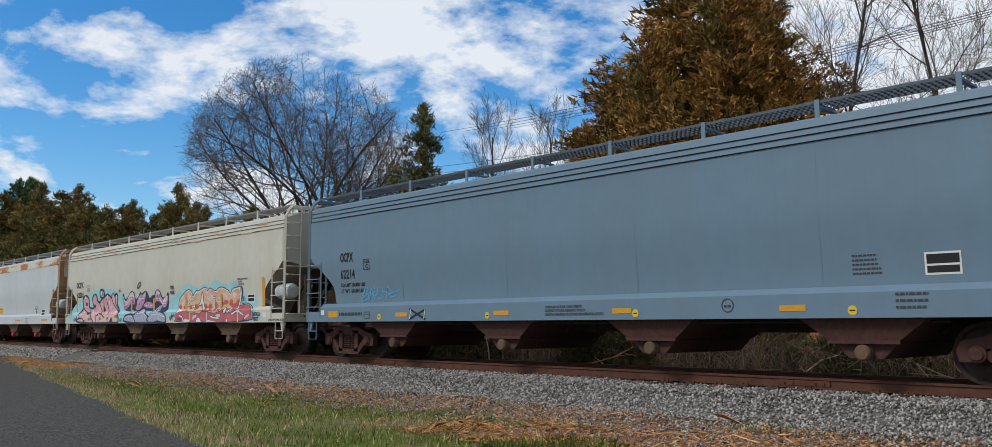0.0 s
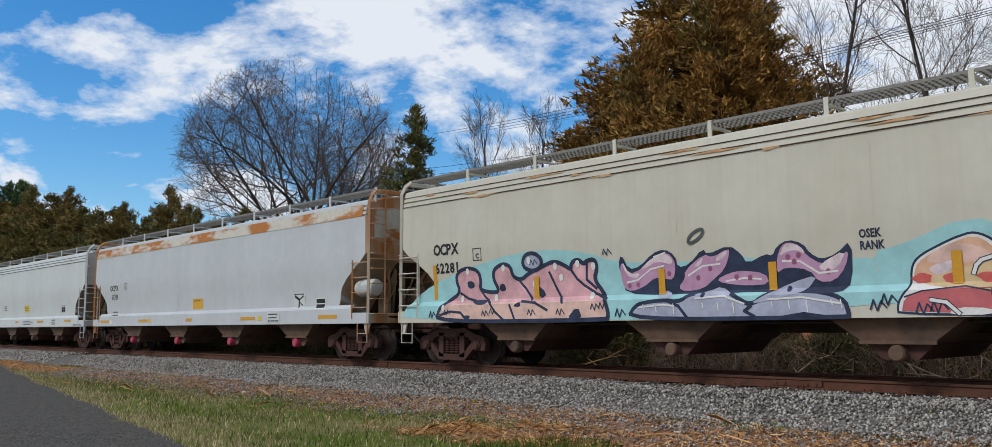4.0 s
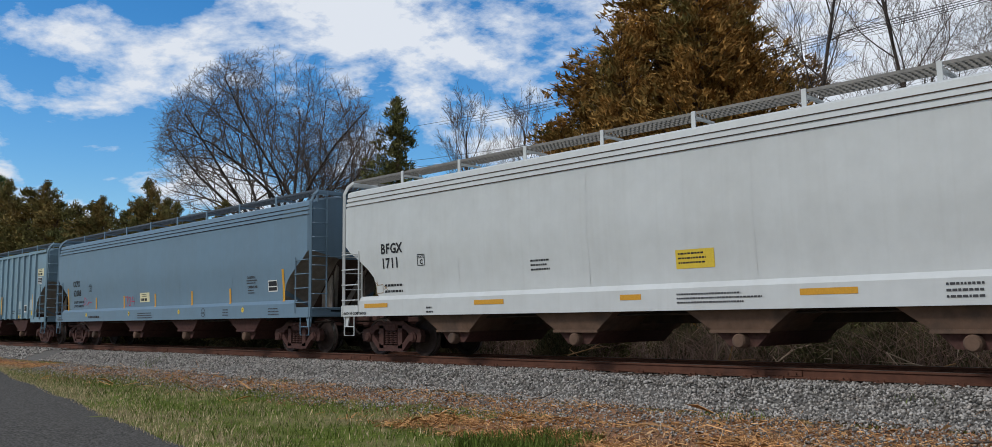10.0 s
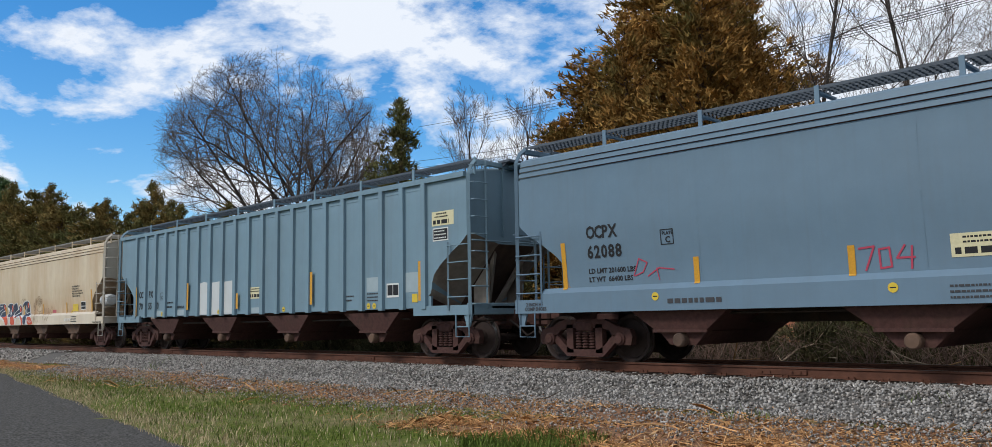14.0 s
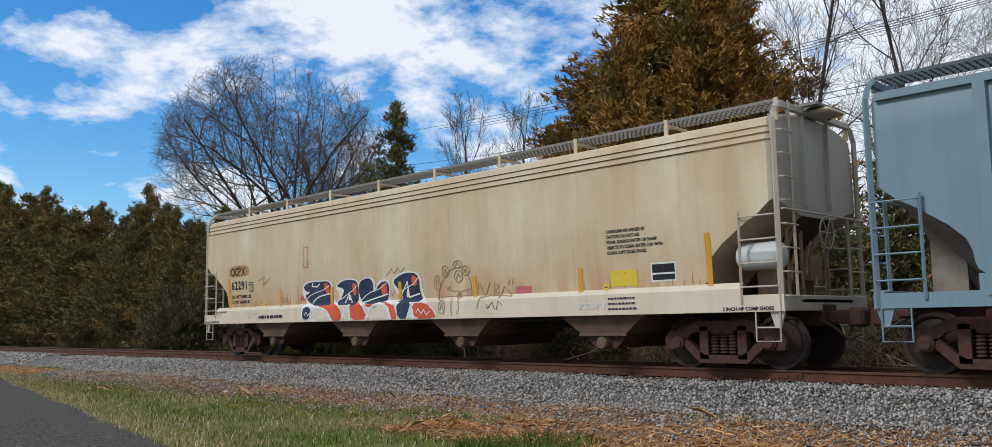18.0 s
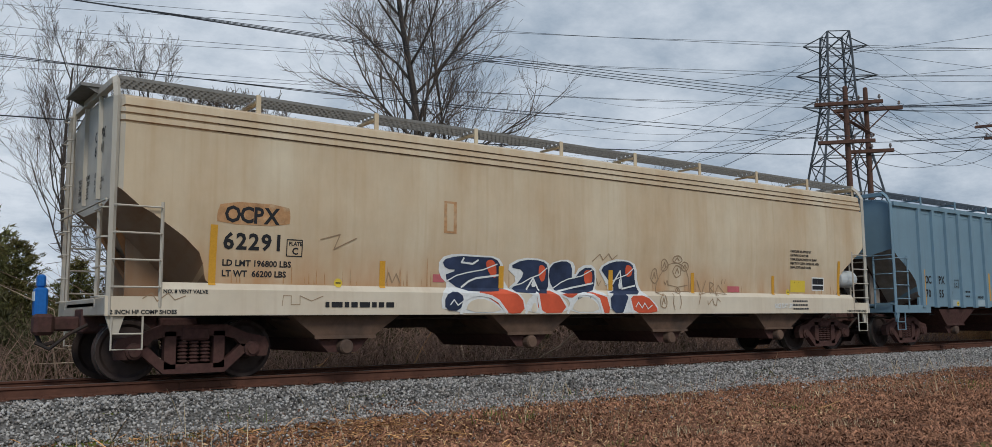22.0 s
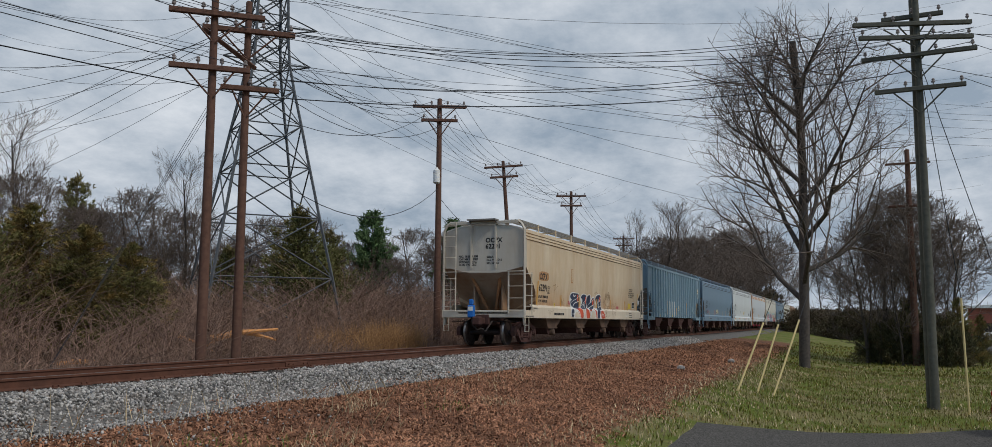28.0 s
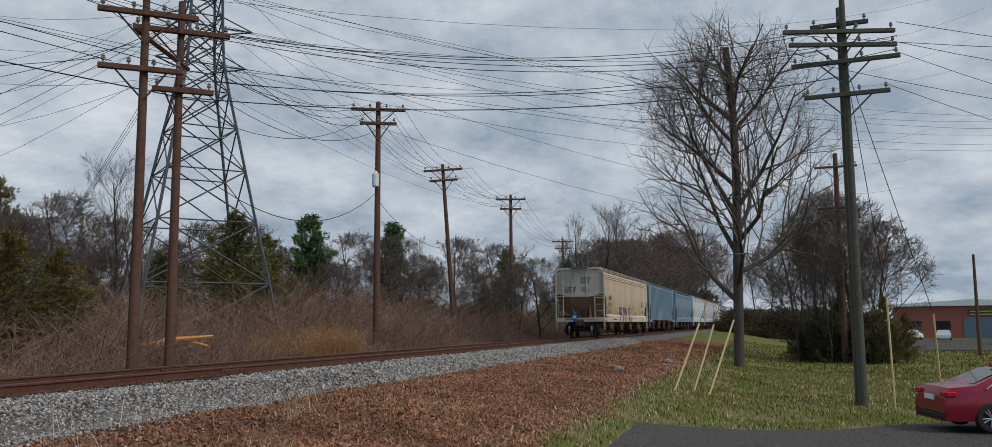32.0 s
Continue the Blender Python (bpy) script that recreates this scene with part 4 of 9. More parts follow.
def rect(u, z, w, h):
    return [(u, z), (u + w, z), (u + w, z + h), (u, z + h)]


def bars(car, u, z, w, lines, h, mat, gap=0.5, surface=None, seed=0):
    """Unreadable small print: broken bars."""
    rnd = random.Random(seed + int(u * 100))
    out = []
    for k in range(lines):
        zz, x = z - k * h * (1 + gap), u
        end = u + w * rnd.uniform(0.75, 1.0)
        while x < end:
            ww = min(rnd.uniform(0.5, 1.4) * h, end - x)
            out.append(rect(x, zz, ww, h * 0.62))
            x += ww + 0.28 * h
    return tagged(decal("small_print", car, out, mat, 0.008, "", surface), kind="stuff")


def stroke(points, w):
    """A hand-drawn line as a chain of quads."""
    out = []
    for (a, b), (c, d) in zip(points, points[1:]):
        ln = math.hypot(c - a, d - b) or 1
        nx_, nz_ = -(d - b) / ln * w / 2, (c - a) / ln * w / 2
        ex, ez = (c - a) / ln * w * 0.3, (d - b) / ln * w * 0.3
        out.append([(a - ex + nx_, b - ez + nz_), (a - ex - nx_, b - ez - nz_), (c + ex - nx_, d + ez - nz_), (c + ex + nx_, d + ez + nz_)])
    return out


def blob(cu, cz, ru, rz, seed, n=26, wob=0.16, k=3):
    ph = random.Random(seed)
    p1, p2, p3 = ph.uniform(0, 6.28), ph.uniform(0, 6.28), ph.uniform(0, 6.28)
    return [(cu + ru * math.cos(a) * (1 + wob * math.sin(k * a + p1) + wob * 0.6 * math.sin(5 * a + p2)),
             cz + rz * math.sin(a) * (1 + wob * math.sin(k * a + p3))) for a in (2 * math.pi * i / n for i in range(n))]


def grow(shape, d):
    c = (sum(p[0] for p in shape) / len(shape), sum(p[1] for p in shape) / len(shape))
    out = []
    for u, z in shape:
        ln = math.hypot(u - c[0], z - c[1]) or 1
        out.append((u + (u - c[0]) / ln * d, z + (z - c[1]) / ln * d))
    return out


def hopper_car(label, L, paint, end_paint, n_bays=4, ribbed=False, boards="grating", tank=True, style=0, rust_band=False, slope=None, rear_slope=None, sill=None, bay=None, bay_gap=3.97):
    bay = bay or M["hopper"]
    car = empty("hopper_car", label, "railway car", "cars of the train")
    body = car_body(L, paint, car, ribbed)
    body.data.materials.append(end_paint)
    for p in body.data.polygons:
        if abs(p.normal.x) > 0.55 and p.center.z > 2.3:
            p.material_index = 1
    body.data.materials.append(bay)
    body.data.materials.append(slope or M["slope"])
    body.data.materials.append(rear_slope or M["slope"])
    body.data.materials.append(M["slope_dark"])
    # down-facing faces coloured by position; middles of most end slopes darker, whatever the paint
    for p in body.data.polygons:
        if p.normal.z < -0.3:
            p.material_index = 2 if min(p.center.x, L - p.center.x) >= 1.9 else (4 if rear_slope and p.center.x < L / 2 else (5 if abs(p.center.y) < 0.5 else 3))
    if ribbed:
        for side in (-1, 1):
            for k in range(21):
                x = 1.62 + (L - 3.24) * k / 20
                b = Build()
                b.rings([[(x - 0.10, side * 1.525, z), (x - 0.08, side * 1.605, z), (x + 0.08, side * 1.605, z), (x + 0.10, side * 1.525, z)] for z in (1.13, 4.08)])
                b.done("side_post", paint, car)
                if k < 20:  # the pressed top of each panel
                    xa, xb = x + 0.14, 1.62 + (L - 3.24) * (k + 1) / 20 - 0.14
                    b = Build()
                    b.box(xa, xb, min(side * 1.52, side * 1.54), max(side * 1.52, side * 1.54), 3.93, 3.942)
                    b.done("panel_crease", paint, car)
            b = Build()
            b.prism([(1.42, 1.16), (L - 1.42, 1.16), (L - 1.42, 1.43), (1.42, 1.43)], side * 1.48, side * 1.527)
            b.box(0.0, 2.0, min(side * 1.50, side * 1.58), max(side * 1.50, side * 1.58), 0.98, 1.2)
            b.box(L - 2.0, L, min(side * 1.50, side * 1.58), max(side * 1.50, side * 1.58), 0.98, 1.2)
            b.box(0.2, L - 0.2, min(side * 1.50, side * 1.60), max(side * 1.50, side * 1.60), 4.06, 4.18)
            b.done("side_sheet", paint, car)
    else:
        side_sill(car, L, sill or paint)
        for x in (4.4, 8.1, 11.6, 15.2):  # weld seams
            decal("weld_seam", car, [rect(x, 1.5, 0.02, 2.2)], paint, 0.004)
    running_board(car, L, M["grating"] if boards == "grating" else M["grating_dark"], paint)
    end_fittings(car, L, False, end_paint, 1, False, rear_slope or slope or M["slope"])
    end_fittings(car, L, True, end_paint, -1, tank, slope or M["slope"])
    bays(car, L, n_bays, bay, bay_gap, style)
    t0, w0 = bogie(car, 1.42)
    t1, w1 = bogie(car, L - 1.42)
    if rust_band:
        decal("rust_band", car, [[(0.3 + (L - 0.6) * k / 40, 3.74), (0.3 + (L - 0.6) * (k + 1) / 40, 3.74), (0.3 + (L - 0.6) * (k + 1) / 40, 4.06),
                                  (0.3 + (L - 0.6) * k / 40, 4.06)] for k in range(40)], M["rust_patch"], 0.02, "rust-eaten band below the roof")
    return car, w0 + w1


TRAIN = []  # car, wheelsets, distance of its rear end ahead of the last car's rear


def common_marks(car, L, mark, n1, n2, u=1.65, z=2.42, step=0.41, size=0.25, plate=(2.68, 1.91), mat=None, narrow=1.0):
    mat = mat or M["black"]
    lettering(car, n1, u, z, size, mat, width=0.92 * narrow)
    lettering(car, n2, u, z - step, size, mat, width=1.0 * narrow)
    lettering(car, "LD LMT " + mark[0] + " LBS", u, z - 0.67, 0.095, mat)
    lettering(car, "LT WT  " + mark[1] + " LBS", u, z - 0.83, 0.095, mat)
    a, b_ = plate
    decal("plate_box", car, stroke([(a, b_), (a + 0.26, b_), (a + 0.26, b_ + 0.26), (a, b_ + 0.26), (a, b_)], 0.016), mat, 0.008)
    lettering(car, "PLATE", a + 0.03, b_ + 0.17, 0.06, mat)
    lettering(car, "C", a + 0.09, b_ + 0.03, 0.11, mat)


def upright_reflectors(car, us, tall=(), z=1.43, h=0.46):
    for u in us:
        decal("reflector", car, [rect(u, z, 0.11, 0.91 if u in tall else h)], M["orange"], 0.008, "worn yellow reflector strip")


def flat_reflectors(car, us, w=0.75, z=1.10):
    for u in us:
        decal("reflector", car, [rect(u, z, w, 0.10)], M["orange"], 0.006, "yellow reflector strip")


def hazard_panel(car, u, z, w=0.62, h=0.3, mat=None):
    decal("notice", car, [rect(u, z, w, h)], mat or M["yellow_label"], 0.007, "yellow notice with small black print")
    bars(car, u + 0.05, z + h - 0.085, w - 0.1, 3, 0.05, M["black"], 0.6, None, 3)


def data_panel(car, u, z, w=0.62, h=0.40):
    w, h = w * 0.86, h * 0.86
    decal("data_panel", car, [rect(u, z, w, h)], M["white_mark"], 0.006, "white-framed black data panel")
    decal("data_panel", car, [rect(u + 0.03, z + 0.16, w * 0.44, h - 0.19), rect(u + w * 0.5, z + 0.16, w * 0.45, h - 0.19), rect(u + 0.03, z + 0.03, w - 0.06, 0.1)], M["black"], 0.009)
    bars(car, u + 0.08, z + h - 0.1, w * 0.35, 2, 0.03, M["white_mark"], 1.0, None, 9)
    bars(car, u + 0.08, z + 0.06, w - 0.15, 1, 0.03, M["white_mark"], 1.0, None, 5)


def sill_marks(car, L, mat=None, seed=0, ends=True):
    mat = mat or M["print"]
    if ends:
        bars(car, 0.08, 1.01, 0.7, 1, 0.04, mat, 0.5, 1.602, seed)
        bars(car, L - 1.1, 1.01, 0.9, 1, 0.04, mat, 0.5, 1.602, seed + 4)
    bars(car, 3.4, 1.16, 1.5, 1, 0.13, mat, 0.5, 1.602, seed + 1)
    bars(car, 7.8, 1.24, 1.4, 3, 0.05, mat, 0.6, 1.602, seed + 2)
    bars(car, L - 3.5, 1.26, 0.8, 3, 0.06, mat, 0.6, 1.602, seed + 3)


def dot_label(car, u, z, surface=None, r=0.075):
    decal("round_label", car, [blob(u, z, r, r, 1, 18, 0.0)], M["yellow_label"], 0.007, "round yellow label", surface)
    decal("round_label", car, [rect(u - r * 0.6, z - 0.01, r * 1.2, 0.02)], M["black"], 0.009, "", surface)


LEN = 19.56

def sprayed(car, shapes, mat, lift, label, times=2):
    """One painted patch for each rounded shape."""
    for k, s in enumerate(shapes):
        decal("graffiti", car, [curvy(s, times)], mat, lift + 0.0003 * k, label)


def drawn(car, lines, w, mat, lift, label, closed=False):
    """One sprayed line for each chain of points."""
    for s in lines:
        c = curvy(s) if closed else s
        decal("graffiti", car, stroke(c + c[:1] if closed else c, w), mat, lift, label)


# last car: cream, with navy and red sprayed letters
c1, w1 = hopper_car("dirty cream covered hopper car with navy and red graffiti", LEN, M["cream"], M["cream_end"], slope=M["slope_cream"], rear_slope=M["slope_rust"], sill=M["cream_sill"])
TRAIN.append((c1, w1, 0.0))
decal("patch", c1, [curvy([(1.55, 2.36), (2.7, 2.37), (2.72, 2.55), (2.68, 2.71), (1.6, 2.71), (1.53, 2.5)], 1)], M["rust_light"], 0.005, "rusty patch behind the letters")
decal("patch", c1, [rect(5.65, 2.43, 0.27, 0.58)], M["rust_light"], 0.005, "small rust-edged repair patch")
decal("patch", c1, [rect(5.71, 2.47, 0.14, 0.5)], M["cream"], 0.008)
common_marks(c1, LEN, ("196800", "66200"), "OCPX", "62291", z=2.40)
upright_reflectors(c1, (1.45, 4.37, 12.33, 15.3, 18.15), (1.45, 18.15))
bars(c1, 3.34, 1.10, 1.4, 1, 0.14, M["black"], 0.5, 1.602, 11)
bars(c1, LEN - 3.5, 1.26, 0.8, 3, 0.06, M["print"], 0.6, 1.602, 14)
lettering(c1, "2 INCH HF COMP SHOES", 0.06, 1.0, 0.06, M["black"], surface=1.602)
lettering(c1, "2 INCH HF COMP SHOES", LEN - 1.1, 1.0, 0.06, M["black"], surface=1.602)
lettering(c1, "NO. 8 VENT VALVE", 0.78, 1.30, 0.055, M["black"], surface=1.602)
for k, line in enumerate(("CARBOLINE 890 APPLIED BY", "CAUTION DO NOT USE", "STEAM, BOILING WATER OR SHARP", "OBJECTS TO CLEAN. ENTER CAR WITH", "CLEAN, SOFT SOLED SHOES.")):
    lettering(c1, line, 16.05, 2.50 - 0.1 * k, 0.06, M["black"], 1.0, 0.85)
hazard_panel(c1, 16.08, 1.50, 0.62, 0.30)
data_panel(c1, 17.0, 1.55)
for u in (3.6, 15.97):
    dot_label(c1, u, 1.50)
decal("notice", c1, [rect(5.45, 1.55, 0.24, 0.14), rect(13.62, 1.47, 0.44, 0.14)], M["crimson"], 0.007, "small red notice")

CREAM_WORD = [([(5.6, 1.0), (5.58, 1.34), (5.79, 1.5), (5.57, 1.68), (5.57, 1.98), (5.91, 2.08), (6.43, 2.06), (6.87, 2.06), (7.04, 1.88), (7.04, 1.51), (7.44, 1.35), (7.55, 1.0)],
            [(5.65, 1.94), (5.97, 2.02), (6.42, 2.01), (6.8, 2.02), (6.94, 1.87), (6.95, 1.47), (6.59, 1.43), (6.06, 1.47), (5.66, 1.67), (6.01, 1.78), (5.74, 1.79)],
            [(6.32, 1.4), (6.97, 1.45), (7.39, 1.31), (7.46, 1.02), (7.04, 1.01), (6.83, 1.21)], [(6.57, 1.98), (6.83, 1.99), (6.87, 1.62), (6.68, 1.72)]),
           ([(7.06, 1.87), (7.44, 2.06), (7.98, 2.05), (8.2, 1.93), (8.16, 1.48), (8.46, 1.3), (8.67, 1.0), (7.45, 1.0), (7.55, 1.24), (7.73, 1.37), (7.09, 1.43), (7.38, 1.64)],
            [(7.16, 1.86), (7.5, 2.0), (7.94, 2.0), (8.11, 1.9), (8.1, 1.4), (7.76, 1.41), (7.16, 1.45), (7.47, 1.64), (7.54, 1.8)],
            [(7.8, 1.42), (8.26, 1.41), (8.58, 1.02), (7.84, 1.01)], [(7.88, 1.96), (8.08, 1.88), (8.01, 1.53), (7.88, 1.67)]),
           ([(8.11, 1.95), (8.57, 2.08), (8.84, 1.98), (8.81, 1.71), (8.96, 1.95), (9.38, 1.98), (9.43, 1.64), (9.37, 1.45), (9.64, 1.41), (9.82, 1.0), (8.54, 1.0), (8.66, 1.25), (8.3, 1.35), (8.08, 1.66)],
            [(8.19, 1.94), (8.56, 2.02), (8.75, 1.93), (8.75, 1.63), (9.0, 1.89), (9.32, 1.91), (9.36, 1.64), (9.27, 1.44), (8.35, 1.4), (8.16, 1.65)],
            [(8.37, 1.39), (9.58, 1.41), (9.73, 1.01), (9.5, 1.01), (9.41, 1.27), (9.03, 1.36), (8.7, 1.27)], [(9.04, 1.85), (9.29, 1.88), (9.31, 1.6), (9.11, 1.53)]),
           ([(9.46, 1.92), (9.85, 2.11), (10.32, 2.11), (10.59, 2.0), (10.61, 1.62), (10.79, 1.39), (11.17, 1.15), (11.16, 1.0), (9.68, 1.0), (9.67, 1.37), (9.77, 1.5), (9.58, 1.75)],
            [(9.54, 1.9), (9.88, 2.04), (10.3, 2.06), (10.49, 1.96), (10.51, 1.62), (10.66, 1.42), (10.17, 1.42), (9.69, 1.46), (9.99, 1.57), (9.7, 1.75)],
            [(10.31, 1.34), (10.8, 1.34), (11.1, 1.12), (11.11, 1.01), (10.39, 1.01)], [(10.24, 2.02), (10.46, 1.97), (10.44, 1.77), (10.25, 1.74)])]
for k, (o, n_, r_, g_) in enumerate(CREAM_WORD):
    sprayed(c1, [o], M["white_mark"], 0.009 + 0.0004 * k, "white outline of a graffiti letter", 1)
    sprayed(c1, [grow(r_, 0.03)], M["red_spray"], 0.012 + 0.0004 * k, "orange-red lower half of a graffiti letter", 1)
    sprayed(c1, [[(u, z if z > 1.6 else 1.36 + (z - 1.36) * 0.55) for u, z in grow(n_, 0.025)]], M["navy"], 0.015 + 0.0004 * k, "navy upper half of a graffiti letter", 1)
    sprayed(c1, [g_], M["red_spray"], 0.0180, "red glow on a letter")
sprayed(c1, [[(5.66, 1.05), (5.66, 1.31), (5.89, 1.41), (6.09, 1.28), (5.99, 1.04)], [(9.73, 1.40), (10.28, 1.44), (10.18, 1.0), (9.77, 1.0)]], M["navy"], 0.0185, "navy lower part of a letter", 1)
sprayed(c1, [[(6.1, 1.02), (6.17, 1.2), (6.45, 1.28), (6.78, 1.17), (6.95, 1.02)], [(8.66, 1.02), (8.76, 1.23), (9.04, 1.34), (9.34, 1.23), (9.44, 1.02)], [(7.6, 1.02), (7.72, 1.24), (7.8, 1.02)]], M["cream_sill"], 0.0185, "bare paint inside an arch", 1)
drawn(c1, [[(6.0, 1.0), (6.09, 1.25), (6.25, 1.32), (6.45, 1.34), (6.68, 1.3), (6.85, 1.22), (7.04, 1.01)], [(7.5, 1.0), (7.67, 1.28), (7.8, 1.38), (7.87, 1.0)], [(8.56, 1.0), (8.7, 1.27), (8.85, 1.35), (9.04, 1.39), (9.25, 1.35), (9.41, 1.27), (9.52, 1.0)],
           [(10.13, 1.0), (10.29, 1.32), (10.39, 1.0)]], 0.06, M["white_mark"], 0.0200, "white arch of the graffiti")
drawn(c1, [[(5.73, 1.57), (5.95, 1.68), (6.2, 1.74), (6.55, 1.8), (6.86, 1.91)], [(7.19, 1.5), (7.45, 1.56), (7.68, 1.67), (7.9, 1.74), (8.08, 1.87)], [(8.24, 1.48), (8.45, 1.6), (8.64, 1.67), (9.0, 1.74), (9.29, 1.87)],
           [(9.67, 1.58), (9.9, 1.67), (10.07, 1.73), (10.3, 1.8), (10.49, 1.94)]], 0.022, M["white_mark"], 0.0205, "thin white highlight across a letter")
drawn(c1, [[(6.06, 1.47), (6.22, 1.58), (6.39, 1.64), (6.94, 1.71)], [(7.57, 1.45), (7.74, 1.67), (7.87, 1.44)], [(8.33, 1.42), (8.74, 1.5), (9.32, 1.6)], [(9.8, 1.5), (10.09, 1.87), (10.15, 1.5), (10.53, 1.57)], [(6.1, 2.0), (6.05, 1.92), (6.3, 1.9), (6.42, 1.97)]],
      0.035, M["white_mark"], 0.0210, "white highlight on a letter")
drawn(c1, [[(5.77, 1.15), (5.85, 1.24), (5.93, 1.14), (6.06, 1.22)], [(10.47, 1.12), (10.55, 1.22), (10.66, 1.1), (10.74, 1.2), (10.84, 1.08), (10.97, 1.16)]], 0.022, M["white_mark"], 0.0215, "small white tag")
sprayed(c1, [[(7.68, 1.5), (7.75, 1.66), (7.82, 1.5)], [(10.03, 1.5), (10.08, 1.76), (10.14, 1.5)]], M["white_mark"], 0.0212, "white centre of a letter", 1)
for u in (6.9, 9.75):
    decal("reflector", c1, [rect(u, 1.46, 0.12, 0.42)], M["orange"], 0.026, "worn yellow reflector strip")
lettering(c1, "NOTE: CAR", 8.84, 1.26, 0.05, M["black"], surface=1.606)
for u, z, a, b in ((11.14, 1.79, 0.1, 0.16), (11.45, 2.03, 0.11, 0.13), (11.86, 2.17, 0.15, 0.08), (12.12, 2.02, 0.12, 0.1), (11.35, 1.24, 0.1, 0.15), (11.87, 1.91, 0.13, 0.13), (11.89, 1.48, 0.07, 0.06)):
    ring = blob(u, z, a, b, int(u * 100), 18, 0.08)
    decal("scrawl", c1, stroke(ring + ring[:1], 0.022), M["marker"], 0.01, "brown marker loop of a doodle")
    decal("scrawl", c1, stroke([(u - a * 0.5, z - b * 0.4), (u, z + b * 0.5), (u + a * 0.4, z - b * 0.3)], 0.026), M["marker"], 0.01, "brown marker hatching")
for line in ([(11.17, 1.44), (11.21, 1.63), (11.32, 1.81), (11.45, 1.95), (11.59, 2.05), (11.74, 2.09), (11.89, 2.09), (12.04, 2.04), (12.16, 1.95), (12.24, 1.8), (12.27, 1.61), (12.27, 1.45)], [(11.17, 1.44), (11.5, 1.47), (11.76, 1.47), (12.25, 1.47)],
             [(11.56, 1.61), (11.89, 1.56), (12.22, 1.61)], [(11.45, 1.69), (11.5, 1.61), (11.55, 1.71), (11.58, 1.62)], [(11.17, 1.44), (11.36, 1.36)], [(11.69, 1.42), (11.66, 1.2), (11.70, 1.06)], [(11.89, 1.4), (11.92, 1.2), (11.86, 1.08)],
             [(12.54, 1.73), (12.62, 1.55), (12.69, 1.41), (12.84, 1.72)], [(12.6, 1.45), (12.5, 1.18)], [(12.98, 1.43), (12.99, 1.7), (13.13, 1.64), (13.0, 1.55), (13.21, 1.39)], [(13.14, 1.39), (13.28, 1.63), (13.53, 1.41)],
             [(12.81, 1.26), (12.82, 1.17), (12.98, 1.31), (13.02, 1.19), (13.1, 1.15), (13.15, 1.32), (13.25, 1.25)], [(13.43, 1.76), (13.4, 1.66)], [(13.54, 1.76), (13.51, 1.67)], [(12.55, 1.4), (12.9, 1.46), (13.49, 1.42)],
             [(9.3, 2.05), (9.5, 2.2), (9.6, 2.08), (9.75, 2.22), (9.85, 2.1), (10.0, 2.2)], [(9.32, 1.62), (9.42, 1.7), (9.48, 1.55), (9.56, 1.66)], [(4.5, 1.52), (4.55, 1.7), (4.62, 1.52), (4.7, 1.68), (4.78, 1.52)], [(3.25, 2.2), (3.6, 2.3), (3.5, 2.05), (3.9, 2.25)]):
    decal("scrawl", c1, stroke(line, 0.018), M["marker"], 0.01, "brown marker scrawl")
lettering(c1, "NICE DAY UP!", 15.3, 1.10, 0.12, M["white_mark"], 0.5, 0.7, surface=1.603)
decal("scrawl", c1, stroke([(0.5, 1.22), (0.62, 1.3), (0.7, 1.18), (0.85, 1.3), (0.95, 1.2), (1.1, 1.26)], 0.015) + stroke([(2.6, 1.12), (2.62, 1.28), (2.75, 1.28), (2.75, 1.14), (2.9, 1.14), (2.9, 1.28), (3.1, 1.2), (3.3, 1.28)], 0.012),
      M["marker"], 0.006, "", 1.60)
runs = random.Random(8)
for k in range(60):
    u = runs.uniform(1.6, 18.0)
    h = runs.uniform(0.06, 0.35) * (1.6 if k % 7 == 0 else 1)
    decal("rust_run", c1, [[(u, 1.47), (u + 0.025, 1.47), (u + 0.018, 1.47 + h * 0.6), (u + 0.01, 1.47 + h), (u + 0.004, 1.47 + h * 0.6)]], M["rust_light"], 0.005, "thin run of rust")
# rear end: its marks face backwards
for text, y, z, size in (("OCPX", -0.05, 3.68, 0.17), ("62291", -0.05, 3.46, 0.17), ("GEAR", -0.1, 3.12, 0.075), ("STL WHLS", -0.1, 2.9, 0.075), ("D-5, 9 IC D-5", -0.1, 3.01, 0.075),
                         ("SPRINGS 7 OC", 1.0, 2.95, 0.08), ("NO. 18 BRK BM", 1.0, 3.15, 0.08), ("CW MK LR DRF", 1.0, 3.05, 0.08), ("36 IN 1W CLC", 1.0, 2.85, 0.08)):
    me = letters(text, size).copy()
    me.materials.clear()
    me.materials.append(M["black"])
    for v in me.vertices:
        v.co = (0.112, y - v.co.x, z + v.co.y)
    tagged(new("lettering", me), "painted lettering").parent = c1
b = Build()
b.box(-0.60, -0.42, 0.10, 0.34, 0.98, 1.42, 0.03)
b.box(-0.57, -0.45, 0.14, 0.30, 1.42, 1.62, 0.03)
dev = b.done("end_of_train_device", M["device_blue"], c1, "blue end-of-train marker device on the coupler")
b = Build()
b.box(-0.612, -0.60, 0.13, 0.31, 1.22, 1.36)
b.done("device_panel", M["white_mark"], dev, "pale instrument face")
b = Build()
b.tube([(-0.5, 0.2, 0.98), (-0.55, 0.15, 0.7), (-0.5, 0.0, 0.55), (-0.35, -0.1, 0.6)], 0.03, 6)
b.done("device_hose", M["under"], dev)

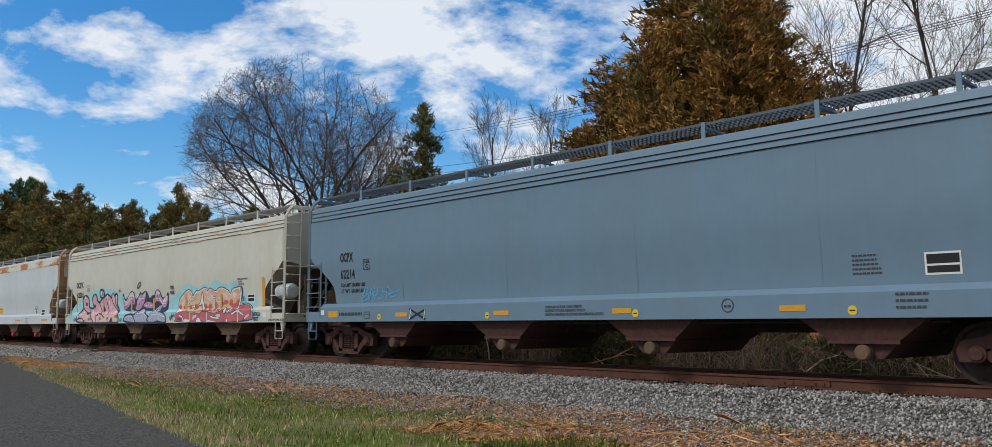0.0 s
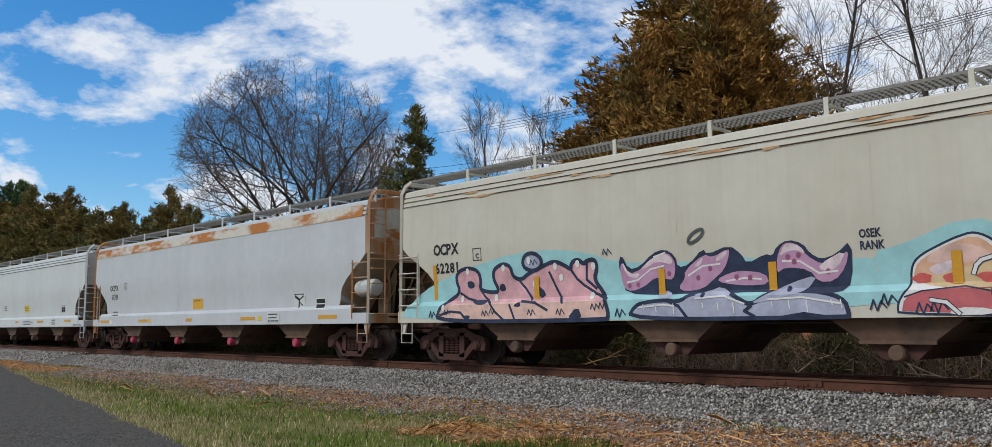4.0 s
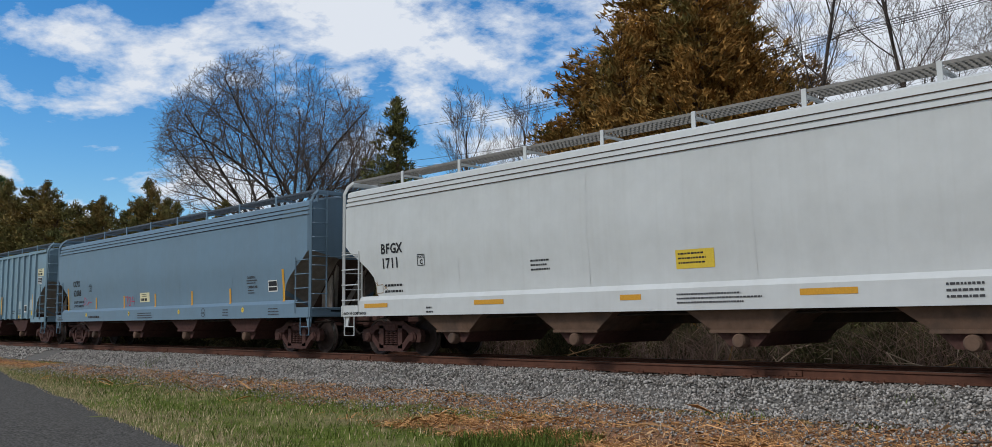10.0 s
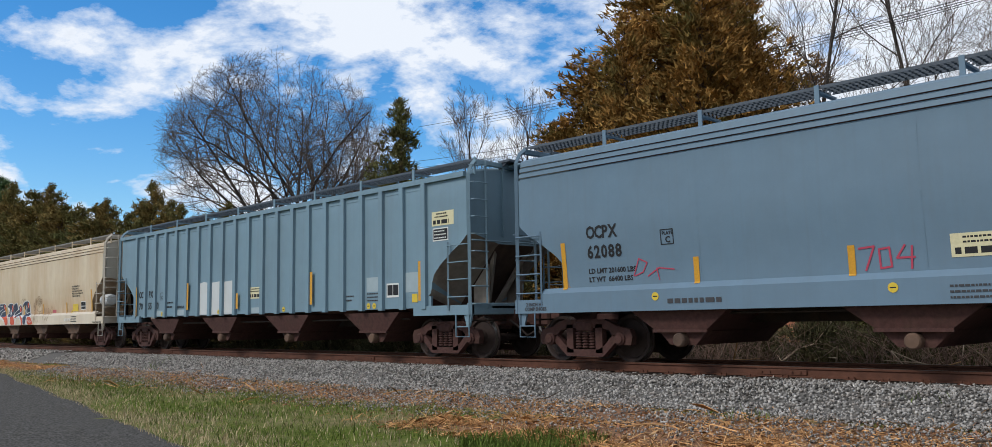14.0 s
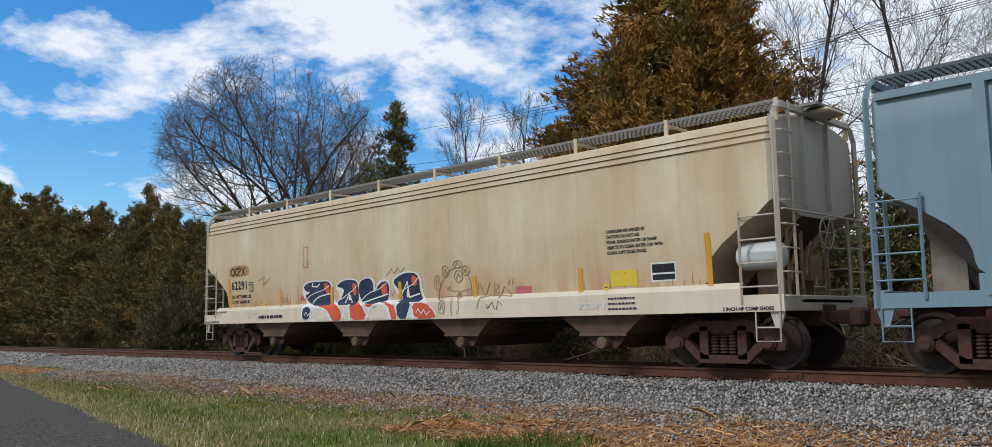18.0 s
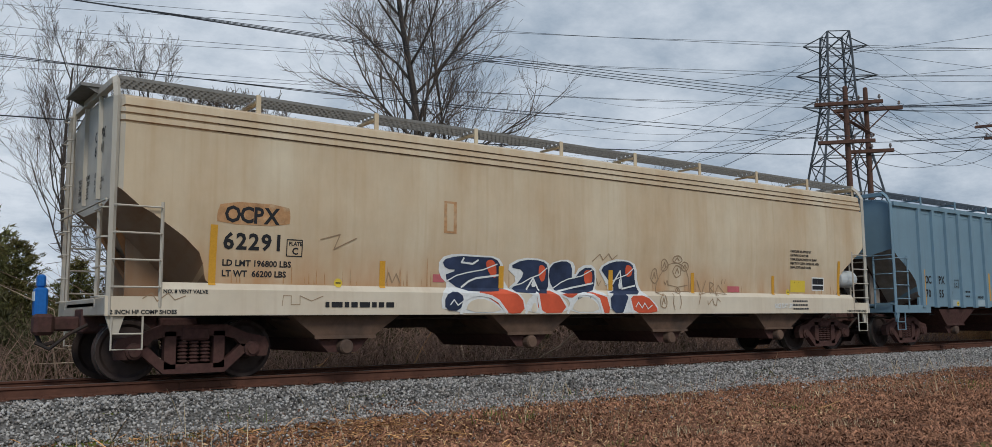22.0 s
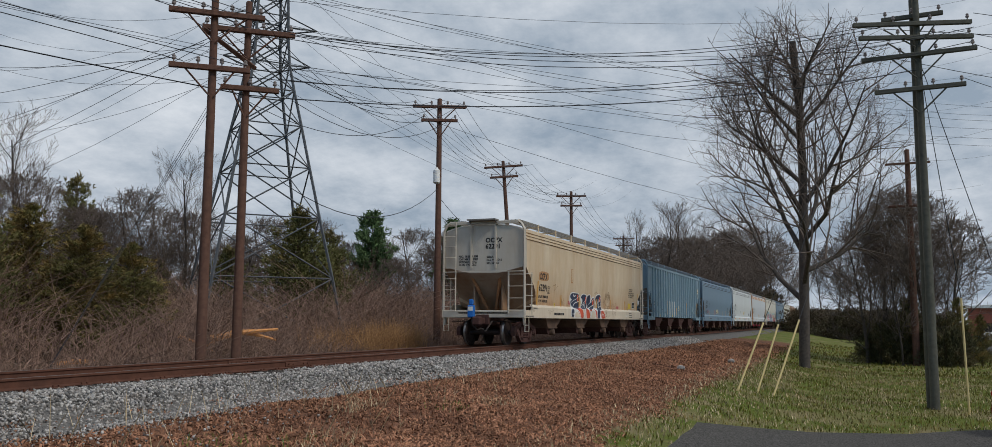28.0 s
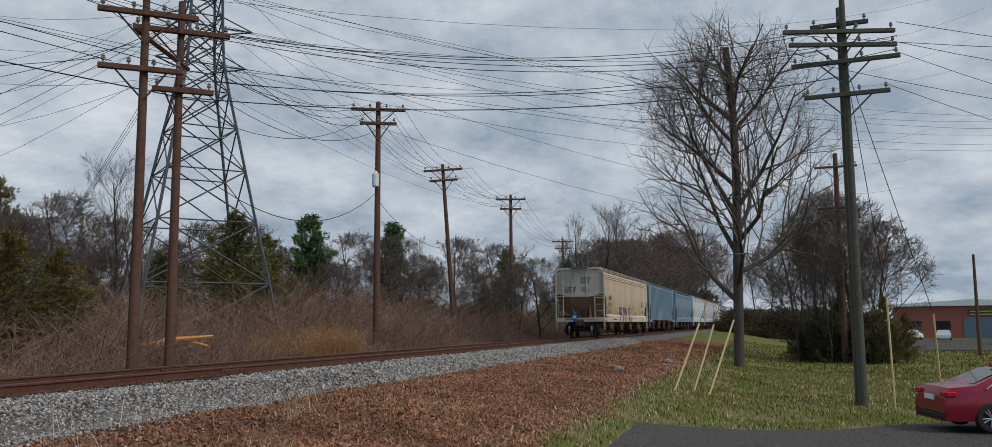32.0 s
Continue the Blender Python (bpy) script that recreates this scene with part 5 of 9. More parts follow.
# second car: light blue with upright side posts
c2, w2 = hopper_car("light blue covered hopper car with ribbed sides", 19.6, M["ribbed_blue"], M["ribbed_blue"], 4, True, "dark", False, bay=M["truck"])
TRAIN.append((c2, w2, 20.95))
S2 = 1.53
for text, u, z in (("OC", 1.83, 1.85), ("PX", 2.66, 1.85), ("70", 1.86, 1.44), ("55", 2.64, 1.44), ("0", 3.36, 1.44)):
    lettering(c2, text, u, z, 0.23, M["black"], 1.0, 0.85, S2)
decal("plate_box", c2, stroke([(3.63, 1.74), (3.89, 1.74), (3.89, 1.98), (3.63, 1.98), (3.63, 1.74)], 0.016), M["black"], 0.008, "", S2)
lettering(c2, "C", 3.71, 1.77, 0.11, M["black"], surface=S2)
bars(c2, 4.18, 1.60, 0.54, 2, 0.085, M["black"], 0.7, S2)
lettering(c2, "NEW 5-89", 4.98, 1.42, 0.085, M["black"], surface=S2)
for u, w in ((6.52, 0.82), (7.42, 0.56), (8.02, 0.2), (8.25, 0.62)):
    decal("repaint_patch", c2, [[(u, 1.17), (u + w, 1.17), (u + w, 2.19 - 0.03 * math.sin(u * 5)), (u + w * 0.5, 2.21 + 0.02 * math.sin(u * 9)), (u, 2.18)]], M["pale_grey"], 0.006, "pale grey repainted patch", S2)
for u, z, w, h in ((3.34, 1.18, 0.56, 0.19), (4.98, 1.18, 0.68, 0.19), (9.96, 1.17, 0.54, 0.17), (17.2, 1.54, 0.55, 0.47), (15.7, 1.6, 0.55, 0.36)):
    decal("repaint_patch", c2, [rect(u, z, w, h)], M["faded_patch"], 0.005, "small faded repainted patch", S2)
for u, z, w, h in ((9.8, 1.60, 0.79, 0.34), (18.24, 3.03, 0.76, 0.33)):
    decal("notice", c2, [rect(u, z, w, h)], M["cream_label"], 0.006, "pale yellow notice", S2)
    bars(c2, u + 0.16, z + h - 0.07, w - 0.3, 1, 0.05, M["black"], 0.6, S2 + 0.002)
    bars(c2, u + 0.1, z + h - 0.14, w - 0.2, 1, 0.05, M["black"], 0.6, S2 + 0.002)
    bars(c2, u + 0.05, z + 0.04, w - 0.1, 1, 0.15, M["black"], 0.6, S2 + 0.002)
decal("data_panel", c2, [rect(16.52, 1.44, 0.5, 0.34), rect(18.27, 2.68, 0.54, 0.3)], M["white_mark"], 0.006, "white data panel", S2)
decal("data_panel", c2, [rect(16.56, 1.49, 0.2, 0.25), rect(16.78, 1.49, 0.2, 0.25), rect(18.295, 2.705, 0.49, 0.25)], M["black"], 0.009, "", S2)
bars(c2, 18.33, 2.89, 0.42, 3, 0.04, M["white_mark"], 0.9, S2 + 0.004)
bars(c2, 15.72, 1.54, 0.5, 3, 0.05, M["print"], 0.7, S2)
bars(c2, 14.6, 1.5, 0.6, 2, 0.06, M["print"], 0.7, S2)
for u, z, h in ((1.64, 1.2, 1.05), (5.79, 1.35, 0.88), (9.12, 1.32, 0.47), (13.2, 1.35, 0.88), (17.8, 1.33, 0.92)):
    decal("reflector", c2, [rect(u, z, 0.12, h)], M["orange"], 0.064, "worn yellow reflector strip", S2)
for u in (3.79, 7.91, 11.77, 15.78, 16.02):
    dot_label(c2, u, 1.25, S2 + 0.002)
decal("notice", c2, [rect(17.5, 1.3, 0.2, 0.2)], M["yellow_label"], 0.006, "small yellow notice", S2)

# third car: slate blue
c3, w3 = hopper_car("slate blue covered hopper car with yellow reflectors", LEN, M["slate"], M["slate"], boards="dark", tank=False, bay=M["truck"])
TRAIN.append((c3, w3, 41.9))
common_marks(c3, LEN, ("201600", "66400"), "OCPX", "62088", 1.93, 2.38, 0.375, 0.24, (3.64, 2.15), narrow=0.88)
upright_reflectors(c3, (1.27, 4.27, 6.98, 9.66, 12.45, 15.0, 18.07), (1.27, 18.07))
decal("scrawl", c3, stroke([(2.99, 1.62), (3.12, 1.93), (3.3, 1.85), (3.2, 1.68), (3.02, 1.62)], 0.022) + stroke([(3.3, 1.6), (3.55, 1.74), (3.87, 1.70)], 0.022) + stroke([(3.5, 1.74), (3.55, 1.53)], 0.02)
      + stroke([(7.15, 1.83), (7.38, 1.85), (7.24, 1.5)], 0.03) + stroke([(7.45, 1.8), (7.6, 1.82), (7.62, 1.54), (7.46, 1.52), (7.45, 1.8)], 0.03) + stroke([(7.82, 1.84), (7.7, 1.66), (7.95, 1.66)], 0.03)
      + stroke([(7.92, 1.82), (7.9, 1.5)], 0.03), M["red_chalk"], 0.01, "red chalk scrawl")
decal("notice", c3, [rect(8.44, 1.62, 0.8, 0.33)], M["cream_label"], 0.007, "pale yellow notice")
bars(c3, 8.6, 1.88, 0.5, 2, 0.045, M["black"], 0.5)
bars(c3, 8.49, 1.66, 0.7, 1, 0.15, M["black"], 0.6)
data_panel(c3, 17.29, 1.72, 0.58, 0.38)
lettering(c3, "CAUTION", 16.12, 2.14, 0.075, M["print"])
bars(c3, 16.08, 2.07, 0.62, 2, 0.05, M["print"])
lettering(c3, "CARBOLINE", 16.12, 1.86, 0.075, M["print"])
bars(c3, 16.12, 1.78, 0.42, 2, 0.05, M["print"])
bars(c3, 3.75, 1.10, 1.26, 1, 0.13, M["print"], 0.5, 1.602, 31)
bars(c3, 8.41, 1.21, 1.46, 3, 0.05, M["print"], 0.6, 1.602, 32)
bars(c3, 14.72, 1.23, 0.42, 3, 0.05, M["print"], 0.6, 1.602, 33)
bars(c3, 17.4, 1.22, 0.62, 3, 0.05, M["print"], 0.6, 1.602, 34)
lettering(c3, "2 INCH HF", 0.32, 1.12, 0.07, M["print"], surface=1.602)
lettering(c3, "COMP SHOES", 0.28, 1.03, 0.07, M["print"], surface=1.602)
for u in (3.49, 7.64, 11.7, 15.94):
    dot_label(c3, u, 1.23, 1.60)
decal("emblem", c3, stroke([(13.43 + 0.13 * math.cos(a), 1.18 + 0.13 * math.sin(a)) for a in np.linspace(0, 6.3, 20)], 0.018), M["print"], 0.007, "small round dark emblem", 1.60)
bars(c3, 13.34, 1.15, 0.18, 1, 0.07, M["print"], 0.5, 1.602, 36)

# fourth car: pale grey
c4, w4 = hopper_car("pale grey covered hopper car", 18.75, M["pale_grey"], M["pale_grey"], tank=False, bay_gap=3.57)
TRAIN.append((c4, w4, 62.9))
lettering(c4, "BFGX", 1.65, 2.48, 0.24, M["black"], width=0.95)
lettering(c4, "1711", 1.65, 2.13, 0.24, M["black"], width=0.95)
decal("plate_box", c4, stroke([(3.02, 2.13), (3.27, 2.13), (3.27, 2.38), (3.02, 2.38), (3.02, 2.13)], 0.016), M["black"], 0.008)
lettering(c4, "PLATE", 3.04, 2.30, 0.055, M["black"])
lettering(c4, "C", 3.10, 2.16, 0.11, M["black"])
bars(c4, 1.73, 1.68, 0.8, 2, 0.085, M["black"], 0.7)
decal("scrawl", c4, stroke([(1.4, 1.52), (1.4, 1.72), (1.66, 1.74), (1.66, 1.54), (1.4, 1.52)], 0.014) + stroke([(1.36, 1.8), (1.46, 1.72), (1.42, 1.84)], 0.014) + stroke([(1.7, 1.62), (1.8, 1.66), (1.7, 1.7), (1.84, 1.6)], 0.014), M["marker"], 0.009, "small marker doodle")
bars(c4, 6.59, 2.02, 0.54, 3, 0.06, M["black"])
hazard_panel(c4, 10.07, 1.70, 0.77, 0.33)
decal("data_panel", c4, [rect(15.6, 1.62, 0.46, 0.3)], M["black"], 0.006, "black data panel")
decal("data_panel", c4, [rect(15.8, 1.62, 0.02, 0.3), rect(15.62, 1.86, 0.4, 0.03)], M["white_mark"], 0.009)
for u, w in ((0.99, 0.93), (4.95, 0.9), (8.87, 0.47), (12.36, 0.91), (16.25, 0.8)):
    flat_reflectors(c4, (u,), w, 1.18)
bars(c4, 10.1, 1.24, 1.62, 3, 0.045, M["print"], 0.6, 1.602, 41)
bars(c4, 14.5, 1.26, 0.5, 3, 0.055, M["print"], 0.6, 1.602, 42)
bars(c4, 3.36, 1.13, 0.24, 2, 0.06, M["print"], 0.6, 1.602, 43)
lettering(c4, "2 INCH HF COMP SHOES", 0.06, 1.02, 0.065, M["black"], surface=1.602)
lettering(c4, "2 INCH HF COMP SHOES", 17.4, 1.02, 0.065, M["black"], surface=1.602)

# fifth car: dull white with a rusted top
c5, w5 = hopper_car("dull white covered hopper car with a rusted roof edge", LEN, M["white"], M["rusty_end"], style=1, rust_band=True, slope=M["slope_cream"])
TRAIN.append((c5, w5, 82.65))
for u, z, w, h in ((1.76, 2.30, 1.04, 0.32), (1.9, 1.96, 0.8, 0.3), (2.0, 1.33, 0.74, 0.26), (15.8, 1.4, 0.64, 0.46), (14.45, 1.04, 0.72, 0.3)):
    decal("repaint_patch", c5, [rect(u, z, w, h)], M["pale_grey"], 0.005, "paler painted patch behind the marks", 1.602 if z < 1.1 else None)
lettering(c5, "OCPX", 1.80, 2.36, 0.22, M["black"], width=1.05)
lettering(c5, "61389", 1.93, 2.01, 0.22, M["black"], width=0.78)
decal("plate_box", c5, stroke([(3.3, 2.37), (3.53, 2.37), (3.53, 2.62), (3.3, 2.62), (3.3, 2.37)], 0.016), M["black"], 0.008)
lettering(c5, "C", 3.37, 2.41, 0.1, M["black"])
bars(c5, 2.05, 1.50, 0.64, 2, 0.08, M["black"])
hazard_panel(c5, 9.28, 1.52, 0.76, 0.34, M["orange_label"])
data_panel(c5, 16.98, 1.38, 0.56, 0.36)
bars(c5, 15.84, 1.8, 0.56, 1, 0.05, M["black"])
decal("tear", c5, stroke([(15.9, 1.76), (16.12, 1.66), (16.1, 1.46)], 0.07) + stroke([(16.12, 1.66), (16.34, 1.76)], 0.04) + stroke([(16.0, 1.72), (16.2, 1.55), (16.3, 1.5)], 0.03), M["black"], 0.008, "peeled black label")
for u, w in ((0.93, 0.9), (4.83, 0.86), (8.9, 0.46), (12.8, 0.9), (17.22, 0.92)):
    flat_reflectors(c5, (u,), w, 1.11)
for u in (5.74, 13.87):
    decal("notice", c5, [rect(u, 1.09, 0.21, 0.14)], M["yellow_label"], 0.006, "small yellow notice", 1.60)
bars(c5, 14.5, 1.25, 0.6, 3, 0.06, M["print"], 0.6, 1.602, 51)
decal("notice", c5, [rect(1.95, 1.06, 0.2, 0.14)], M["white_mark"], 0.006, "small white notice", 1.60)

b = Build()
b.prism([(LEN - 0.13, 3.05), (LEN - 0.112, 3.05), (LEN - 0.112, 4.0), (LEN - 0.13, 4.0)], -1.36, 1.36)
b.done("rust_stain", M["rust_patch"], c5, "rust-eaten upper end sheet")

# sixth car: beige with pastel graffiti along its lower half
c6, w6 = hopper_car("beige covered hopper car with pink, aqua and salmon graffiti", LEN, M["beige"], M["beige"])
TRAIN.append((c6, w6, 103.45))
lettering(c6, "OCPX", 1.34, 2.53, 0.25, M["black"], width=0.92)
lettering(c6, "62281", 1.38, 2.11, 0.23, M["black"], width=0.95)
decal("plate_box", c6, stroke([(2.71, 2.34), (2.97, 2.34), (2.97, 2.6), (2.71, 2.6), (2.71, 2.34)], 0.016), M["black"], 0.008)
lettering(c6, "C", 2.79, 2.38, 0.11, M["black"])
AQUA = [[(0.1, 0.99), (0.39, 1.45), (1.33, 1.9), (3.37, 2.35), (4.69, 2.45), (5.91, 2.34), (6.71, 2.07), (8.28, 1.98), (9.24, 2.05), (9.96, 1.9), (11.29, 1.89), (11.82, 1.84), (12.02, 0.99)],
        [(11.47, 0.99), (11.5, 1.95), (12.01, 2.04), (12.9, 2.38), (13.55, 2.12), (14.33, 2.32), (14.52, 2.17), (15.05, 2.43), (15.53, 2.2), (16.0, 2.21), (16.46, 2.35), (16.55, 2.12), (16.91, 1.89),
         (17.21, 1.87), (17.93, 1.68), (17.67, 1.37), (18.1, 1.2), (18.15, 0.99)]]
RAIN = [(1.47, 0.99), (1.52, 1.26), (1.84, 1.47), (2.23, 1.63), (2.08, 1.96), (2.21, 2.13), (2.55, 2.19), (2.86, 2.1), (2.92, 1.88), (2.87, 1.68), (3.26, 1.61), (3.5, 1.63), (3.31, 1.92), (3.36, 2.12), (3.65, 2.22),
        (3.87, 2.15), (3.92, 1.93), (4.16, 1.84), (4.41, 1.98), (4.8, 2.1), (5.14, 2.19), (5.4, 2.09), (5.57, 1.99), (5.59, 2.13), (5.77, 2.19), (5.91, 2.08), (6.01, 2.15), (6.2, 2.16), (6.24, 1.97), (6.14, 1.77),
        (6.41, 1.48), (6.56, 1.04), (6.43, 0.99)]
RAIN_LOW = [(1.55, 1.0), (1.6, 1.25), (1.97, 1.4), (3.73, 1.39), (5.19, 1.37), (6.45, 1.39), (6.51, 1.04), (6.42, 1.0)]
RAIN_DOT = [(4.29, 2.35), (4.55, 2.4), (4.78, 2.28), (4.78, 2.09), (4.51, 2.0), (4.23, 2.12)]
RAIN_HOLES = [[(2.6, 1.45), (3.15, 1.47), (3.12, 1.36), (2.85, 1.34)], [(2.29, 1.12), (2.65, 1.13), (2.53, 1.0)], [(3.94, 1.3), (4.18, 1.41), (4.2, 1.27)], [(5.46, 1.0), (5.76, 1.28), (5.9, 1.0)],
              [(4.46, 1.83), (4.92, 1.54), (4.7, 1.42)], [(2.46, 1.89), (2.68, 1.88), (2.72, 1.74), (2.5, 1.71)], [(3.5, 1.77), (3.65, 1.8), (3.72, 1.64), (3.52, 1.62)]]
RAIN_LINES = [[(2.91, 1.67), (3.05, 1.52), (3.25, 1.38), (3.4, 1.2), (3.7, 1.0)], [(4.11, 1.84), (4.3, 1.66), (4.49, 1.43)], [(4.98, 1.97), (5.15, 1.66), (5.36, 1.34)], [(5.57, 1.99), (5.72, 1.8), (5.9, 1.67), (6.2, 1.5), (6.48, 1.39)],
              [(5.99, 2.08), (5.96, 1.78), (6.2, 1.6)], [(2.23, 1.63), (2.5, 1.5), (2.8, 1.43)], [(3.86, 1.33), (3.95, 1.15), (4.02, 1.0)], [(1.58, 1.14), (1.95, 1.22), (2.3, 1.19), (2.53, 1.0)], [(4.2, 1.4), (4.6, 1.36), (4.95, 1.2)]]
SHADOW = [(6.84, 2.23), (7.0, 1.92), (7.26, 1.96), (7.56, 2.19), (7.83, 2.25), (8.05, 2.12), (8.09, 1.9), (8.33, 1.94), (8.63, 2.21), (8.71, 2.09), (9.15, 2.23), (9.37, 2.06), (9.46, 1.89), (9.81, 2.04), (9.93, 1.99),
          (10.01, 2.14), (10.22, 2.24), (10.47, 2.16), (10.57, 2.0), (10.75, 1.89), (11.0, 1.96), (11.25, 2.17), (11.22, 1.52), (11.04, 1.34), (10.28, 1.38), (9.53, 1.43), (8.79, 1.4), (8.25, 1.44), (7.81, 1.42),
          (6.91, 1.47), (6.85, 1.75), (6.76, 2.01)]
VIOLET = [[(6.87, 2.08), (7.02, 1.83), (7.33, 1.9), (7.59, 2.11), (7.86, 2.17), (7.99, 2.05), (8.01, 1.88), (7.95, 1.7), (7.78, 1.72), (7.57, 1.77), (7.35, 1.62), (7.07, 1.53), (6.89, 1.59), (6.82, 1.9)],
          [(8.1, 1.56), (8.25, 1.7), (8.26, 1.84), (8.64, 2.08), (8.79, 2.01), (9.11, 2.16), (9.12, 2.06), (9.0, 1.82), (8.78, 1.68), (8.6, 1.54), (8.24, 1.49)],
          [(8.89, 1.66), (9.14, 1.74), (9.34, 1.76), (9.75, 1.72), (9.82, 1.55), (9.44, 1.55), (9.02, 1.59)],
          [(10.0, 1.71), (10.04, 1.96), (10.12, 2.13), (10.24, 2.18), (10.43, 2.11), (10.51, 1.95), (10.74, 1.81), (10.99, 1.87), (11.17, 2.02), (11.11, 1.77), (10.92, 1.56), (10.67, 1.57), (10.55, 1.77), (10.18, 1.81)]]
VIOLET_TOPS = [[(7.25, 1.9), (7.56, 2.1), (7.83, 2.17), (7.98, 2.05), (7.94, 1.96), (7.66, 2.03), (7.37, 1.92)], [(6.85, 2.1), (7.02, 1.84), (7.25, 1.85), (7.16, 1.75), (6.94, 1.83)],
               [(10.06, 1.98), (10.15, 2.14), (10.24, 2.17), (10.42, 2.11), (10.49, 1.99), (10.33, 2.07), (10.19, 2.05)], [(10.71, 1.81), (11.16, 2.02), (10.99, 1.74), (10.75, 1.72)],
               [(8.63, 2.07), (8.56, 1.92), (8.41, 1.89)], [(8.92, 2.06), (9.1, 2.14), (9.06, 2.04), (8.87, 1.96)]]
GREY = [(6.97, 0.99), (7.17, 1.26), (7.48, 1.31), (7.83, 1.33), (8.13, 1.29), (8.34, 1.42), (8.74, 1.47), (8.95, 1.52), (9.28, 1.33), (9.53, 1.2), (9.78, 1.36), (10.23, 1.55), (10.68, 1.65), (10.5, 1.43), (11.1, 1.3), (11.18, 1.01), (11.14, 0.99)]
HALO = [(11.91, 0.99), (11.89, 1.15), (11.97, 1.3), (12.08, 1.42), (12.09, 1.7), (12.21, 1.86), (12.61, 2.04), (12.75, 2.09), (12.98, 2.15), (13.23, 2.0), (13.23, 1.87), (13.45, 2.04), (13.67, 2.09), (13.7, 2.04), (14.09, 2.16),
        (14.35, 2.18), (14.38, 2.0), (14.53, 2.12), (14.68, 2.13), (15.02, 2.0), (15.19, 2.11), (15.42, 2.14), (15.6, 2.12), (15.73, 2.07), (15.94, 2.02), (16.06, 1.88), (16.2, 2.07), (16.5, 2.09), (16.78, 2.13), (16.89, 2.08),
        (16.88, 1.84), (16.81, 1.64), (16.84, 1.55), (16.95, 1.58), (17.2, 1.58), (17.47, 1.49), (17.64, 1.38), (17.68, 1.21), (17.65, 0.99)]
SALMON = [(12.11, 1.44), (12.14, 1.69), (12.26, 1.82), (12.63, 2.0), (12.96, 2.1), (13.17, 1.96), (13.23, 1.8), (13.48, 1.99), (13.7, 1.99), (14.09, 2.11), (14.29, 2.13), (14.32, 1.89), (14.55, 2.07), (14.68, 2.09), (15.04, 1.95),
          (15.23, 2.07), (15.46, 2.1), (15.7, 2.04), (15.9, 1.98), (16.06, 1.8), (16.23, 2.02), (16.5, 2.04), (16.71, 2.06), (16.7, 1.73), (16.57, 1.55), (16.6, 1.41), (16.4, 1.36), (15.03, 1.33), (13.15, 1.36)]
SAND = [(12.3, 1.55), (12.91, 1.72), (13.62, 1.71), (14.38, 1.72), (15.0, 1.70), (15.83, 1.67), (16.41, 1.67), (16.61, 1.62), (16.58, 1.42), (16.16, 1.37), (15.85, 1.31), (14.41, 1.29), (13.3, 1.31), (12.44, 1.38)]
CRIMSON = [(11.94, 1.0), (12.0, 1.27), (12.25, 1.35), (12.82, 1.4), (13.2, 1.31), (13.55, 1.32), (13.94, 1.27), (14.13, 1.36), (14.5, 1.35), (15.03, 1.28), (15.57, 1.36), (15.97, 1.28), (16.43, 1.34), (16.61, 1.4), (16.7, 1.5),
           (16.95, 1.54), (17.26, 1.52), (17.51, 1.42), (17.63, 1.28), (17.63, 1.0)]
SPLASHES = [[(12.57, 1.0), (12.68, 1.11), (13.15, 1.09), (13.18, 1.0)], [(13.64, 1.0), (13.89, 1.18), (14.02, 1.06), (14.14, 1.0)], [(14.51, 1.0), (14.58, 1.07), (15.02, 1.02), (15.39, 1.0)], [(15.89, 1.0), (15.96, 1.12), (16.03, 1.0)],
            [(16.65, 1.0), (16.73, 1.1), (16.8, 1.0)]]
INSETS = [[(13.66, 1.6), (13.85, 1.65), (13.98, 1.97), (14.06, 2.02), (14.08, 1.72), (14.25, 1.38), (14.06, 1.4), (13.98, 1.65), (13.9, 1.53)], [(15.7, 1.42), (15.81, 1.47), (15.9, 1.36), (15.78, 1.23), (15.7, 1.3)],
          [(16.78, 2.1), (16.87, 2.06), (16.85, 1.81), (16.71, 1.54), (16.62, 1.37), (16.51, 1.35), (16.64, 1.58), (16.71, 1.75)]]
PALE = [[(13.38, 1.15), (13.5, 1.25), (13.72, 1.26), (13.77, 1.18), (13.57, 1.11), (13.4, 1.05)], [(15.11, 1.22), (15.32, 1.27), (15.51, 1.26), (15.53, 1.15), (15.36, 1.14), (15.21, 1.17)],
        [(17.14, 1.11), (17.28, 1.22), (17.47, 1.25), (17.49, 1.2), (17.35, 1.12), (17.17, 1.06)]]
WHITE_LINES = [[(12.92, 1.57), (12.96, 1.68), (13.03, 1.75), (13.24, 1.81), (13.38, 1.75)], [(13.23, 1.52), (13.4, 1.55), (13.44, 1.45)], [(14.81, 1.82), (14.98, 1.8), (14.95, 1.6), (14.9, 1.37)],
               [(15.18, 1.36), (15.18, 1.52), (15.2, 1.66), (15.33, 1.68), (15.38, 1.55), (15.45, 1.38)], [(13.18, 1.33), (13.2, 1.03)], [(14.5, 1.3), (14.52, 1.0)], [(16.73, 1.37), (16.74, 1.07)],
               [(12.36, 1.22), (12.57, 1.18), (12.73, 1.02)], [(16.32, 1.24), (16.55, 1.32), (16.73, 1.35), (16.9, 1.28), (17.1, 1.21)], [(16.01, 1.31), (16.16, 1.39), (16.23, 1.44)], [(14.81, 1.18), (15.02, 1.14), (15.4, 1.12)]]

sprayed(c6, AQUA, M["aqua"], 0.005, "aqua sprayed cloud", 1)
